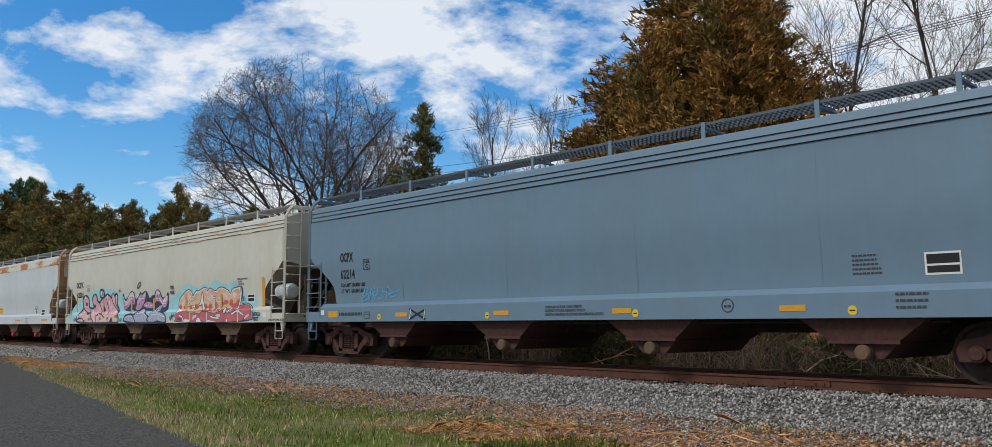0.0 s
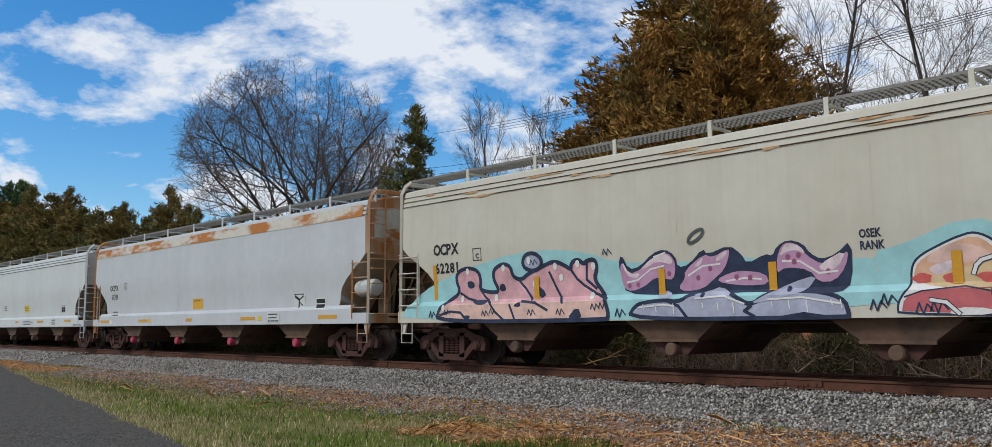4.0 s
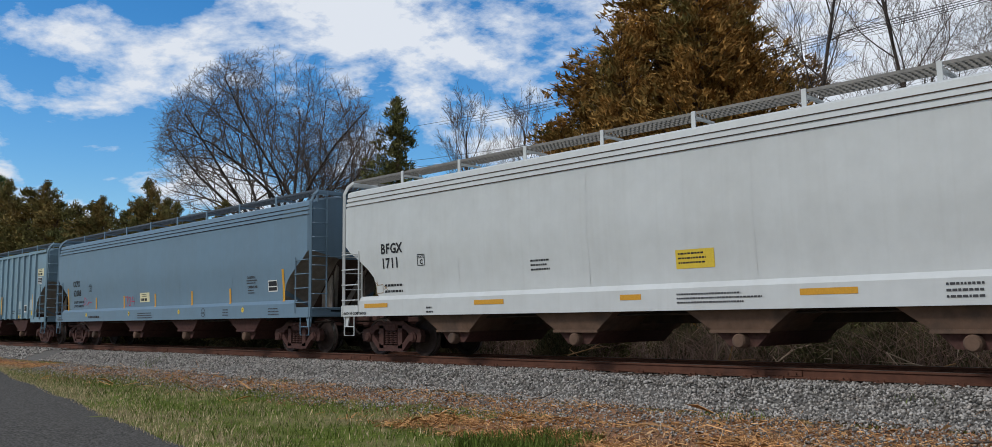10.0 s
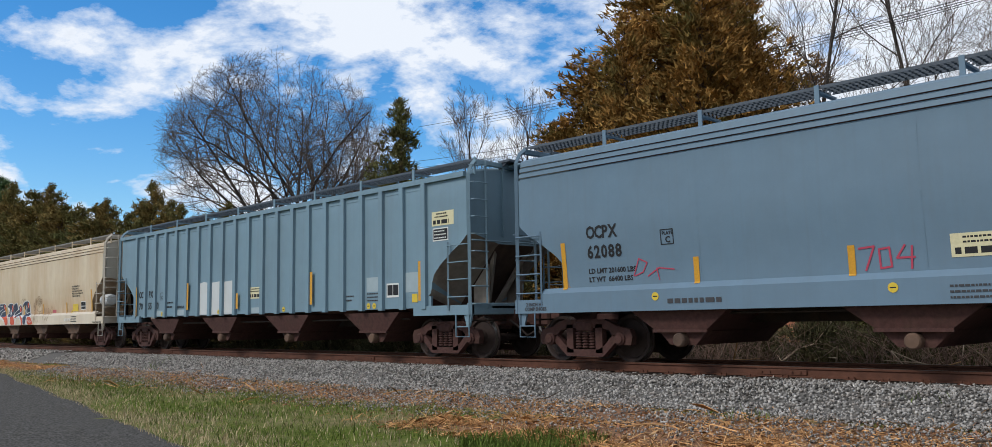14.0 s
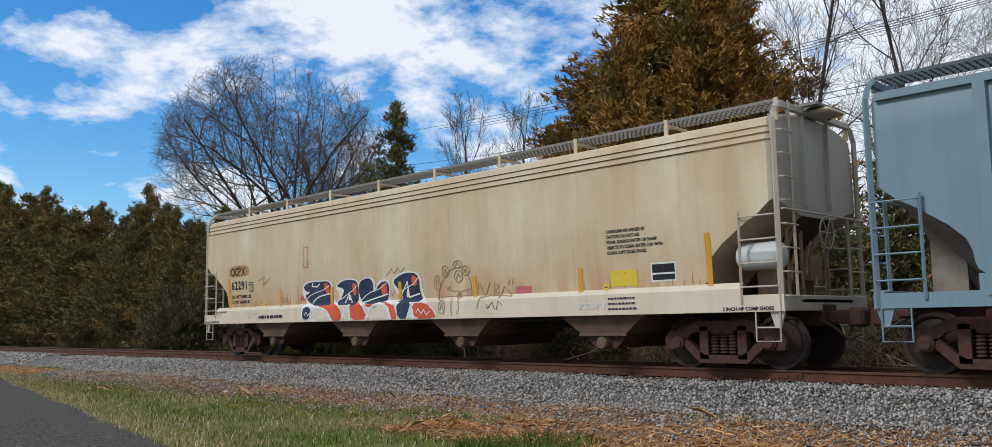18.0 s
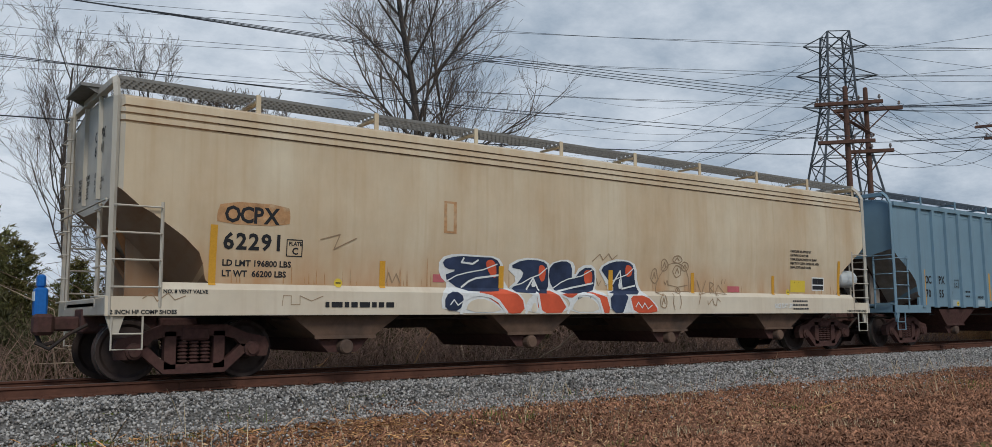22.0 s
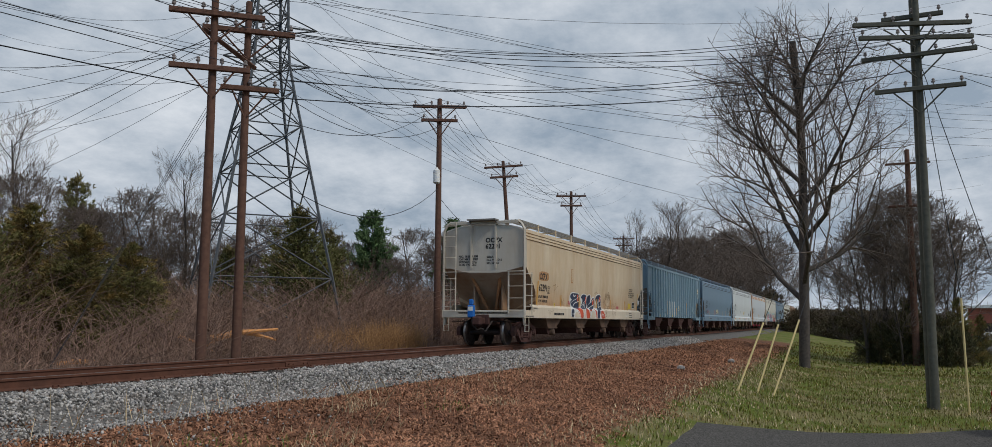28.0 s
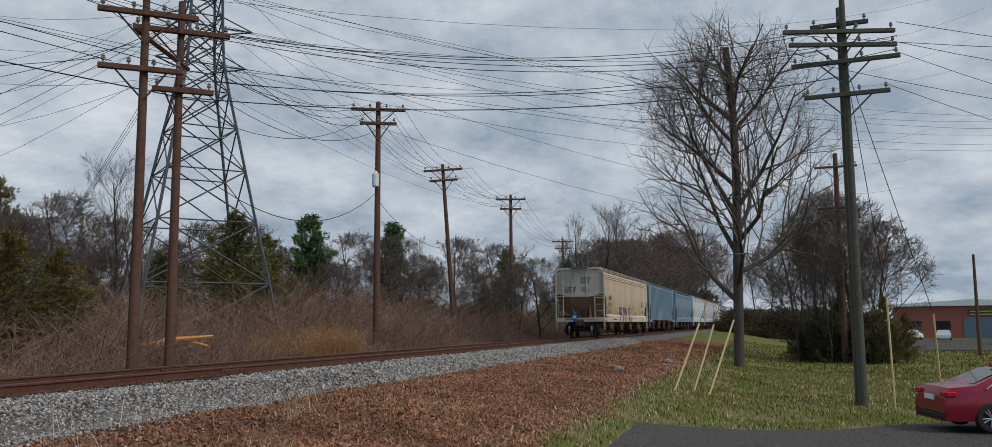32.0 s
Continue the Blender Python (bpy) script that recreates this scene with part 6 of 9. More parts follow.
# pink word
sprayed(c6, [RAIN], M["pink"], 0.008, "pink body of the joined graffiti letters")
sprayed(c6, [RAIN_LOW], M["peach"], 0.0095, "paler lower part of the pink letters", 1)
sprayed(c6, RAIN_HOLES, M["navy"], 0.011, "dark gap between graffiti letters", 1)
drawn(c6, RAIN_LINES, 0.055, M["navy"], 0.012, "dark line between graffiti letters")
drawn(c6, [RAIN], 0.085, M["navy"], 0.013, "thick dark contour of the pink letters", True)
sprayed(c6, [RAIN_DOT], M["lilac"], 0.0145, "round dot over the letters")
drawn(c6, [RAIN_DOT], 0.085, M["navy"], 0.016, "thick dark ring of the dot", True)
for u, z in ((2.5, 2.1), (2.3, 1.5), (3.65, 2.12), (4.42, 2.24), (4.55, 1.75), (5.15, 2.08), (5.3, 1.85), (5.75, 2.1), (6.15, 2.03), (6.1, 1.46), (1.7, 1.3), (3.4, 1.5)):
    decal("graffiti", c6, [blob(u, z, 0.055, 0.075, 1, 10, 0.05)], M["white_mark"], 0.0175, "white shine mark")
for u, z in ((1.72, 1.16), (3.0, 1.12), (3.25, 1.16), (4.4, 1.12), (5.2, 1.12), (6.1, 1.2), (6.3, 1.22), (4.45, 2.15), (6.4, 2.24)):
    decal("scrawl", c6, stroke([(u, z), (u + 0.04, z + 0.1), (u + 0.1, z - 0.02), (u + 0.14, z + 0.1), (u + 0.22, z)], 0.02), M["navy"], 0.0185, "small dark marker tag")
# violet word over a grey one
sprayed(c6, [GREY], M["lilac"], 0.008, "grey-blue lower half of the graffiti", 1)
drawn(c6, [GREY], 0.07, M["navy"], 0.0095, "dark contour of the grey letters", True)
sprayed(c6, [SHADOW], M["navy"], 0.011, "dark shadow behind the violet letters", 1)
sprayed(c6, [grow(s, 0.03) for s in VIOLET], M["violet"], 0.0125, "violet graffiti letter", 1)
sprayed(c6, [grow(s, 0.015) for s in VIOLET_TOPS], M["pale_pink"], 0.014, "pale top of a violet letter", 1)
sprayed(c6, [[(9.5, 1.22), (9.78, 1.36), (10.23, 1.55), (10.68, 1.66), (10.5, 1.43), (10.3, 1.36), (9.9, 1.28)], [(8.34, 1.4), (8.74, 1.47), (8.95, 1.54), (9.2, 1.38), (8.9, 1.34)], [(7.62, 1.4), (7.8, 1.52), (7.98, 1.44), (7.9, 1.34)]],
        M["lilac"], 0.0145, "grey tongue of the lower letters", 1)
drawn(c6, [[(7.87, 1.32), (8.11, 1.22), (8.3, 1.0)], [(9.28, 1.32), (9.53, 1.19), (9.41, 1.11), (9.59, 1.02)], [(10.1, 1.0), (10.45, 1.05), (10.79, 1.0)]], 0.055, M["navy"], 0.0155, "dark line between the grey letters")
drawn(c6, [[(7.25, 1.21), (7.79, 1.25), (8.02, 1.22)], [(8.46, 1.34), (9.03, 1.37), (9.41, 1.23)], [(9.85, 1.29), (10.43, 1.31), (11.04, 1.2)], [(7.59, 2.12), (7.84, 2.18)], [(9.05, 1.62), (9.4, 1.66), (9.7, 1.63)],
           [(6.95, 1.68), (7.2, 1.72), (7.5, 1.9), (7.8, 1.95)], [(10.1, 1.9), (10.4, 1.88), (10.7, 1.68), (11.0, 1.7)], [(8.3, 1.75), (8.6, 1.9), (8.95, 1.92)]], 0.03, M["white_mark"], 0.0165, "white highlight line")
for k, u in enumerate((7.35, 7.62, 8.0, 8.6, 8.9, 9.2, 9.9, 10.2, 10.5, 10.9, 11.05)):
    decal("graffiti", c6, stroke([(u, 1.26), (u + 0.02, 1.24 - 0.06 - 0.05 * (k % 3))], 0.02), M["white_mark"], 0.0165, "pale drip of paint")
for k, (u, z) in enumerate(((7.0, 1.62), (7.2, 1.63), (7.75, 1.86), (7.9, 1.8), (8.75, 1.85), (8.5, 1.7), (9.25, 1.68), (9.5, 1.66), (10.2, 1.96), (10.38, 1.98), (10.3, 1.88), (10.85, 1.7), (8.6, 1.4), (10.2, 1.45))):
    decal("graffiti", c6, [blob(u, z, 0.045, 0.05, k, 10, 0.05)], M["wine"] if k < 12 else M["navy"], 0.0168, "dark dot on a letter")
drawn(c6, [[(8.34, 2.3), (8.36, 2.42), (8.51, 2.52), (8.66, 2.55), (8.65, 2.45), (8.5, 2.34)]], 0.055, M["slate_line"], 0.0145, "dark ring above the letters", True)
# salmon and crimson word
sprayed(c6, [HALO], M["white_mark"], 0.008, "white halo of the salmon letters", 1)
drawn(c6, [HALO], 0.032, M["navy"], 0.0095, "thin dark contour of the salmon letters", True)
sprayed(c6, [SALMON], M["salmon"], 0.011, "salmon upper half of the graffiti", 1)
for a, b in (((12.3, 1.95), (13.2, 2.02)), ((14.36, 2.02), (15.04, 1.98)), ((15.1, 1.98), (16.0, 1.96))):
    sprayed(c6, [[(a[0], 1.7), (a[0] + 0.05, a[1] - 0.06), ((a[0] + b[0]) / 2, b[1]), (b[0] - 0.1, b[1] - 0.1), (b[0], 1.7)]], M["peach"], 0.012, "paler patch inside a salmon letter")
sprayed(c6, [SAND], M["sand"], 0.013, "sandy middle of the graffiti", 1)
sprayed(c6, [[(12.3, 1.66), (12.5, 1.75), (12.75, 1.78), (12.6, 1.6), (12.4, 1.56)], [(14.45, 1.82), (14.6, 1.92), (14.9, 1.86), (14.75, 1.72)], [(16.15, 1.85), (16.3, 1.95), (16.55, 1.88), (16.4, 1.76)]], M["pale_pink"], 0.0138, "faint lilac mist")
sprayed(c6, [CRIMSON], M["crimson"], 0.0145, "crimson lower half of the graffiti", 1)
drawn(c6, [CRIMSON[1:-1]], 0.022, M["navy"], 0.0155, "thin dark line over the crimson")
for k, (u, z, a, b) in enumerate(((12.24, 1.53, 0.15, 0.09), (12.63, 1.52, 0.13, 0.09), (13.12, 1.52, 0.17, 0.09), (13.53, 1.51, 0.2, 0.13), (14.27, 1.49, 0.15, 0.15), (14.61, 1.51, 0.17, 0.13), (15.05, 1.51, 0.13, 0.17), (15.5, 1.59, 0.17, 0.08),
                                  (15.62, 1.62, 0.13, 0.05), (15.75, 1.64, 0.17, 0.1), (16.12, 1.6, 0.15, 0.14), (16.21, 1.49, 0.1, 0.08), (16.4, 1.5, 0.25, 0.12), (16.59, 1.6, 0.15, 0.12))):
    decal("graffiti", c6, [blob(u, z, a * 0.9, b * 0.8, k, 20, 0.12)], M["red_drop"], 0.0160 + 0.0002 * k, "red bubble on the letters")
sprayed(c6, SPLASHES, M["white_mark"], 0.0165, "white splash under the letters", 1)
sprayed(c6, PALE, M["pale_pink"], 0.0165, "pale smear on the crimson")
drawn(c6, PALE, 0.018, M["wine"], 0.0175, "thin line round a smear", True)
sprayed(c6, INSETS, M["white_mark"], 0.0195, "white inset of a letter", 1)
drawn(c6, INSETS, 0.03, M["navy"], 0.0205, "dark line round a white inset", True)
drawn(c6, WHITE_LINES, 0.075, M["navy"], 0.0195, "dark edge of a white line")
drawn(c6, WHITE_LINES, 0.048, M["white_mark"], 0.0210, "white line between letters")
# tags with a marker
for text, u, z, h in (("OSEK", 11.37, 2.18, 0.13), ("RANK", 11.37, 2.0, 0.13), ("MTACA", 17.72, 1.17, 0.12), ("VRSTS", 17.70, 1.03, 0.12), ("B's", 16.9, 1.66, 0.13), ("NEEST", 17.02, 1.01, 0.09)):
    lettering(c6, text, u, z, h, M["navy"], 0.6, 0.75, surface=1.607 if z < 1.3 else None)
for u, z in ((11.5, 1.1), (11.66, 1.18), (12.15, 1.04), (12.35, 1.06), (6.7, 1.06), (1.2, 1.1)):
    decal("scrawl", c6, stroke([(u, z), (u + 0.05, z + 0.14), (u + 0.1, z - 0.02), (u + 0.16, z + 0.12), (u + 0.24, z + 0.02)], 0.024), M["navy"], 0.018, "dark marker tag")
for u in (4.55, 7.67, 9.85, 12.65, 15.36):
    decal("reflector", c6, [rect(u, 1.44, 0.14, 0.46)], M["orange"], 0.026, "worn yellow reflector strip")
decal("reflector", c6, [rect(1.3, 1.5, 0.12, 0.8)], M["orange"], 0.009, "worn yellow reflector strip")
decal("reflector", c6, [rect(18.15, 1.45, 0.17, 0.9)], M["orange"], 0.009, "tall yellow reflector strip")
for k, line in enumerate(("STEAM, BOILING WATER", "O CLEAN.", "SOLED SHOES")):
    lettering(c6, line, 16.57 + 0.03 * k, 2.32 - 0.08 * k, 0.055, M["print"], 1.0, 0.8)
data_panel(c6, 17.2, 1.6, 0.52, 0.3)
lettering(c6, "2 INCH HF COMP SHOES", LEN - 0.9, 1.02, 0.06, M["print"], surface=1.602)
decal("notice", c6, [rect(18.3, 1.12, 0.22, 0.15)], M["white_mark"], 0.006, "small white notice", 1.60)

for k in range(16):
    u = 1.2 + k * 1.12 + 0.4 * math.sin(k * 2.3)
    decal("rust_run", c6, [blob(u, 3.98 - 0.11 * (k % 3), 0.16 + 0.12 * (k % 4), 0.022, k, 16, 0.3)], M["rust_light"], 0.03, "thin rust along the roof seam")

# seventh car: slate blue
c7, w7 = hopper_car("slate blue covered hopper car with a small blue tag", LEN, M["slate"], M["slate"], boards="dark", tank=False, bay=M["truck"])
TRAIN.append((c7, w7, 124.25))
common_marks(c7, LEN, ("196900", "66100"), "OCPX", "62214", 1.69, 2.57, 0.45, 0.24, (2.77, 2.32), narrow=0.72)
tag = stroke([(2.75, 1.75), (2.9, 1.95), (2.7, 1.55), (3.0, 1.62)], 0.024) + stroke([(3.1, 1.6), (3.2, 1.9), (3.35, 1.62)], 0.024) + stroke([(3.5, 1.9), (3.55, 1.62), (3.75, 1.65), (3.75, 1.92)], 0.024)
tag += stroke([(3.95, 1.65), (4.0, 1.92), (4.25, 1.78), (4.0, 1.7), (4.6, 1.82)], 0.022)
tag += stroke([(2.8, 1.68), (3.1, 1.8), (3.4, 1.7), (3.7, 1.82), (4.1, 1.74)], 0.02) + stroke([(3.0, 1.92), (3.05, 1.6), (3.2, 1.75)], 0.022) + stroke([(3.3, 1.95), (3.4, 1.85), (3.3, 1.75)], 0.022) + stroke([(4.2, 1.9), (4.15, 1.65), (4.4, 1.68)], 0.022)
tag = [[(2.65 + (u - 2.7) * 0.86, z - 0.07) for u, z in q] for q in tag]
decal("scrawl", c7, tag, M["sky_spray"], 0.01, "bright blue tag")
for u, w, h in ((1.16, 0.46, 0.17), (4.2, 0.47, 0.1), (7.75, 0.47, 0.1), (11.05, 0.46, 0.1), (14.5, 0.45, 0.1)):
    decal("reflector", c7, [rect(u, 1.09, w, h)], M["orange"], 0.006, "yellow reflector strip", 1.60)
for u in (3.52, 7.55, 11.6, 15.7):
    dot_label(c7, u, 1.09, 1.60)
decal("scrawl", c7, stroke([(4.77, 1.27), (5.37, 1.02)], 0.05) + stroke([(4.77, 1.03), (5.37, 1.25)], 0.05), M["black"], 0.007, "", 1.60)
decal("scrawl", c7, stroke([(4.77, 1.03), (4.82, 1.27)], 0.02) + stroke([(5.32, 1.04), (5.37, 1.27)], 0.02), M["white_mark"], 0.008, "", 1.60)
bars(c7, 1.69, 1.14, 1.1, 1, 0.12, M["print"], 0.5, 1.602, 71)
decal("plate_box", c7, stroke([(2.85, 1.06), (3.09, 1.06), (3.09, 1.22), (2.85, 1.22), (2.85, 1.06)], 0.016) + stroke([(2.85, 1.15), (3.09, 1.15)], 0.014), M["print"], 0.006, "", 1.60)
for k, line in enumerate(("NOTE: CAR HAS FOUR COMPARTMENTS", "EQUIPPED WITH 5205 PNEUMATIC OUTLETS", "CAUTION: REMOVE BOTH CAPS BEFORE OPERATING OUTLETS")):
    lettering(c7, line, 9.3, 1.22 - 0.075 * k, 0.05, M["print"], surface=1.602, width=0.78)
bars(c7, 16.35, 1.30, 0.56, 3, 0.06, M["print"], 0.6, 1.602, 73)
data_panel(c7, 16.76, 1.58, 0.58, 0.38)
bars(c7, 15.7, 1.9, 0.48, 5, 0.045, M["print"])
decal("notice", c7, [rect(0.78, 1.16, 0.17, 0.13)], M["white_mark"], 0.006, "small white notice", 1.60)
decal("emblem", c7, stroke([(13.55 + 0.11 * math.cos(a), 1.2 + 0.11 * math.sin(a)) for a in np.linspace(0, 6.3, 20)], 0.018), M["print"], 0.007, "small round dark emblem", 1.60)
bars(c7, 13.48, 1.17, 0.14, 1, 0.06, M["print"], 0.5, 1.602, 75)

c8, w8 = hopper_car("weathered beige covered hopper car", LEN, M["beige"], M["beige"])
TRAIN.append((c8, w8, 145.05))
sill_marks(c8, LEN, None, 81)
c9, w9 = hopper_car("rust-brown covered hopper car", LEN, M["car_brown"], M["car_brown"], 4, True)
TRAIN.append((c9, w9, 165.9))


# ---- trees and brush ----
def tubes_mesh(name, segs, sides, mat, parent=None, label="", category="", kind=""):
    s = np.array(segs, dtype=np.float64)
    p0, p1, r0, r1 = s[:, 0:3], s[:, 3:6], s[:, 6:7], s[:, 7:8]
    d = p1 - p0
    d /= np.linalg.norm(d, axis=1, keepdims=True) + 1e-9
    ref = np.where(np.abs(d[:, 2:3]) < 0.9, np.array([[0, 0, 1.0]]), np.array([[1.0, 0, 0]]))
    a = np.cross(d, ref)
    a /= np.linalg.norm(a, axis=1, keepdims=True)
    b = np.cross(d, a)
    rings = []
    for p, r in ((p0, r0), (p1, r1)):
        for k in range(sides):
            t = 2 * math.pi * k / sides
            rings.append(p + (a * math.cos(t) + b * math.sin(t)) * r)
    v = np.stack(rings, axis=1)
    f = [(k, (k + 1) % sides, sides + (k + 1) % sides, sides + k) for k in range(sides)]
    return solids_object(name, v, f, mat, label, category, kind, parent)


def grow_branches(seed, height, trunk_r, fork=0.22, lean=0.0, spread=38, levels=5, kids=(7, 6, 5, 4), crown=0.45, upright=0.25, stem=1.0, egg=None, fine=0.005, ragged=0.16):
    """egg: (height of its middle, half width, half height) of the rounded crown that the limbs stay within."""
    rnd = random.Random(seed)
    thick, thin = [], []

    def limb(p, d, length, r, level):
        n = 5 if level == 0 else (4 if level < 3 else 2)
        pts = [p]
        q, dd = p.copy(), d.copy()
        for i in range(n):
            dd = (dd + Vector((rnd.gauss(0, 1), rnd.gauss(0, 1), rnd.gauss(0, 1))) * (0.06 if level == 0 else 0.13) + Vector((0, 0, upright * 0.22 * (level > 0)))).normalized()
            q = q + dd * length / n
            if egg and level and (q.x / egg[1]) ** 2 + (q.y / egg[1]) ** 2 + ((q.z - egg[0]) / egg[2]) ** 2 > rnd.uniform(0.96 - ragged, 0.96 + ragged):
                break
            pts.append(q.copy())
        n = len(pts) - 1
        if n < 1:
            return
        for i in range(n):
            ra, rb = r * (1 - (0.75 if level or stem == 1 else 0.35) * i / n), r * (1 - (0.75 if level or stem == 1 else 0.35) * (i + 1) / n)
            (thick if level < 2 else thin).append((*pts[i], *pts[i + 1], max(ra, fine * 1.2), max(rb, fine)))
        if level + 1 >= levels:
            return
        m = kids[min(level, len(kids) - 1)]
        for k in range(m):
            f = (fork + (1 - fork) * (k + rnd.random() * 0.8) / m) if level == 0 else 0.2 + 0.8 * (k + rnd.random()) / m
            f = min(f, 0.999)
            i = int(f * n)
            at = pts[i] + (pts[min(i + 1, n)] - pts[i]) * (f * n - i)
            along = (pts[min(i + 1, n)] - pts[i]).normalized() if i < n else dd
            az = rnd.uniform(0, 2 * math.pi) if level else k * 2.4 + rnd.uniform(-0.5, 0.5)
            side = along.orthogonal().normalized()
            side.rotate(Matrix.Rotation(az, 3, along))
            tilt = radians(spread * rnd.uniform(0.7, 1.25))
            nd = (along * math.cos(tilt) + side * math.sin(tilt)).normalized()
            ln = (height * crown * (1.25 - 0.7 * f if stem == 1 else rnd.uniform(0.8, 1.1)) if level == 0 else length * rnd.uniform(0.42, 0.66) * (1.15 - 0.4 * f))
            limb(at, nd, ln, r * (0.55 if stem < 1 else 0.32) * (1.1 - 0.5 * f), level + 1) if level == 0 else limb(at, nd, ln, r * 0.55 * (1.1 - 0.5 * f), level + 1)
    limb(Vector((0, 0, -0.2)), Vector((lean, 0, 1)).normalized(), height * stem, trunk_r, 0)
    return thick, thin


def bare_tree(seed, height, trunk_r, label, at, **kw):
    t = empty("bare_tree", label, "tree", "", "", at)
    thick, thin = grow_branches(seed, height, trunk_r, **kw)
    tubes_mesh("trunk", thick, 7, M["bark_grey"], t, "grey bark trunk and limbs")
    tubes_mesh("crown", thin, 3, M["twig"], t, "crown of fine bare twigs")
    return t


def tufts(rng, centres, dirs, length, width, per):
    """Slim triangles that fan out from each centre."""
    n = len(centres) * per
    c = np.repeat(centres, per, axis=0)
    d = np.repeat(dirs, per, axis=0) + rng.normal(0, 0.5, (n, 3))
    c = c + rng.normal(0, length * 0.35, (n, 3))
    d /= np.linalg.norm(d, axis=1, keepdims=True)
    s = np.cross(d, rng.normal(0, 1, (n, 3)))
    s /= np.linalg.norm(s, axis=1, keepdims=True) + 1e-9
    ln = length * rng.uniform(0.5, 1.3, (n, 1))
    w = width * rng.uniform(0.6, 1.4, (n, 1))
    return np.stack([c - s * w - d * ln * 0.3, c + s * w - d * ln * 0.3, c + d * ln], axis=1).reshape(-1, 3)


def cedar(seed, height, radius, label, at, leaf, shape=0.8, base=0.06, count=150, per=5, size=0.2, gaps=0.2, shag=0.35):
    t = empty("cedar_tree", label, "tree", "", "", at)
    rng = np.random.default_rng(seed)
    segs = [(0, 0, -0.2, 0, 0, height * 0.5, height * 0.022, height * 0.013), (0, 0, height * 0.5, 0, 0, height * 0.97, height * 0.013, 0.01)]
    cs, ds = [], []
    for k in range(count):
        f = base + (1 - base) * (k + rng.random()) / count
        if rng.random() < gaps * 0.4:
            continue
        reach = radius * (1 - f) ** shape * (1 if f > base + 0.12 else 0.6 + 3.3 * (f - base)) * rng.uniform(0.85 - shag, 0.85 + shag) + 0.12
        az = k * 2.39996 + rng.normal(0, 0.5)
        rise = rng.uniform(0.15, 0.75)
        d = np.array([math.cos(az), math.sin(az), rise])
        d /= np.linalg.norm(d)
        p0 = np.array([0, 0, f * height * 0.97])
        segs.append((*p0, *(p0 + d * reach * 0.85), 0.012 + reach * 0.008, 0.006))
        m = max(4, int(reach * 14))
        for j in range(m):
            g = 0.25 + 0.75 * (j + rng.random()) / m
            sp = 0.08 + 0.22 * reach * g * (1.1 - g)
            cs.append(p0 + d * reach * g + rng.normal(0, sp, 3))
            ds.append(d * 0.8 + np.array([0, 0, 0.35]))
    tubes_mesh("trunk", segs, 5, M["bark_brown"], t, "brown trunk and boughs")
    v = tufts(rng, np.array(cs), np.array(ds), size * 0.8, size * 0.15, per + 3)
    ob = arrays_object("crown", v, 3, leaf, "ragged crown of small foliage sprays", "", "part")
    del ob["kind"]
    ob.parent = t
    return t


def put(t, x, y, scale=1.0, turn=0.0, wide=1.0):
    return copy_thing(t, Matrix.LocRotScale((x, y, ground_z(x, y)), Euler((0, 0, turn)), (scale * wide, scale * wide, scale)))


def polar(az, dist, ex=0.0, ey=0.0):
    a = radians(az)
    return ex - math.sin(a) * dist, ey + math.cos(a) * dist


def clear_of_track(az, d):
    """Farther along the same line of sight where the track would be too near; with the growth that this asks for."""
    far = max(d, 20.0 / max(0.1, math.cos(radians(az))))
    return far, far / d


def base_at(az, dist, ex=0.0, ey=0.0):
    x, y = polar(az, dist, ex, ey)
    return x, y, ground_z(x, y)


# across the track, seen from the path
bare_tree(3, 20.5, 0.34, "large round bare deciduous tree against the sky", base_at(59.6, 62), fork=0.35, spread=48, levels=6, kids=(16, 8, 6, 5, 4), crown=0.62, upright=0.3, stem=0.5, egg=(12.6, 8.5, 8.3), fine=0.006, ragged=0.12)
cedar(11, 13.6, 3.3, "slender dark cedar tree", base_at(51.6, 45), M["cedar_dark"], 0.85, 0.04, 190, 6, 0.25, 0.5, 0.9)
rc = cedar(21, 12.6, 3.3, "tall cedar tree with rust-brown foliage", base_at(36.5, 30), M["cedar_rust"], 0.66, 0.08, 250, 6, 0.2, 0.45, 0.6)
for az, d, s, w in ((31.5, 30, 1.14, 1.3), (28.9, 31, 1.02, 1.1), (40.6, 32, 0.74, 1.5), (34.2, 33, 1.2, 1.45), (30.3, 36, 1.28, 1.3), (38.6, 33, 0.93, 1.35), (43.0, 33, 0.52, 1.5)):
    x, y = polar(az, d)
    put(rc, x, y, s, az, w)
dk = cedar(31, 8.0, 2.3, "dense dark green cedar tree", base_at(46.5, 36), M["cedar_dark"], 0.66, 0.02, 180, 6, 0.19, 0.2, 0.6)
for az, d, s, w in ((43.5, 33, 0.85, 1.1), (49.5, 38, 0.95, 1.1), (53.5, 38, 0.9, 1.2), (57, 40, 0.85, 1.2), (60.5, 40, 0.8, 1.2), (64, 44, 0.85, 1.1), (67.5, 46, 0.95, 1.1),
                    (71, 52, 1.0, 1.1), (74, 56, 0.95, 1.2), (77, 62, 1.0, 1.2), (44.8, 31, 0.6, 1.3), (38.5, 27, 0.55, 1.3), (22, 30, 0.4, 1.3), (-2, 24, 0.55, 1.2), (-5, 27, 0.75, 1.1), (0.5, 28, 0.8, 1.1), (2.5, 27, 0.65, 1.2), (-8, 26, 0.5, 1.3), (20.2, 27, 0.86, 1.0), (23.5, 26, 0.6, 1.2), (17.3, 25, 0.45, 1.3)):
    d, k = clear_of_track(az, d)
    x, y = polar(az, d)
    put(dk, x, y, s * k, az * 1.7, w)
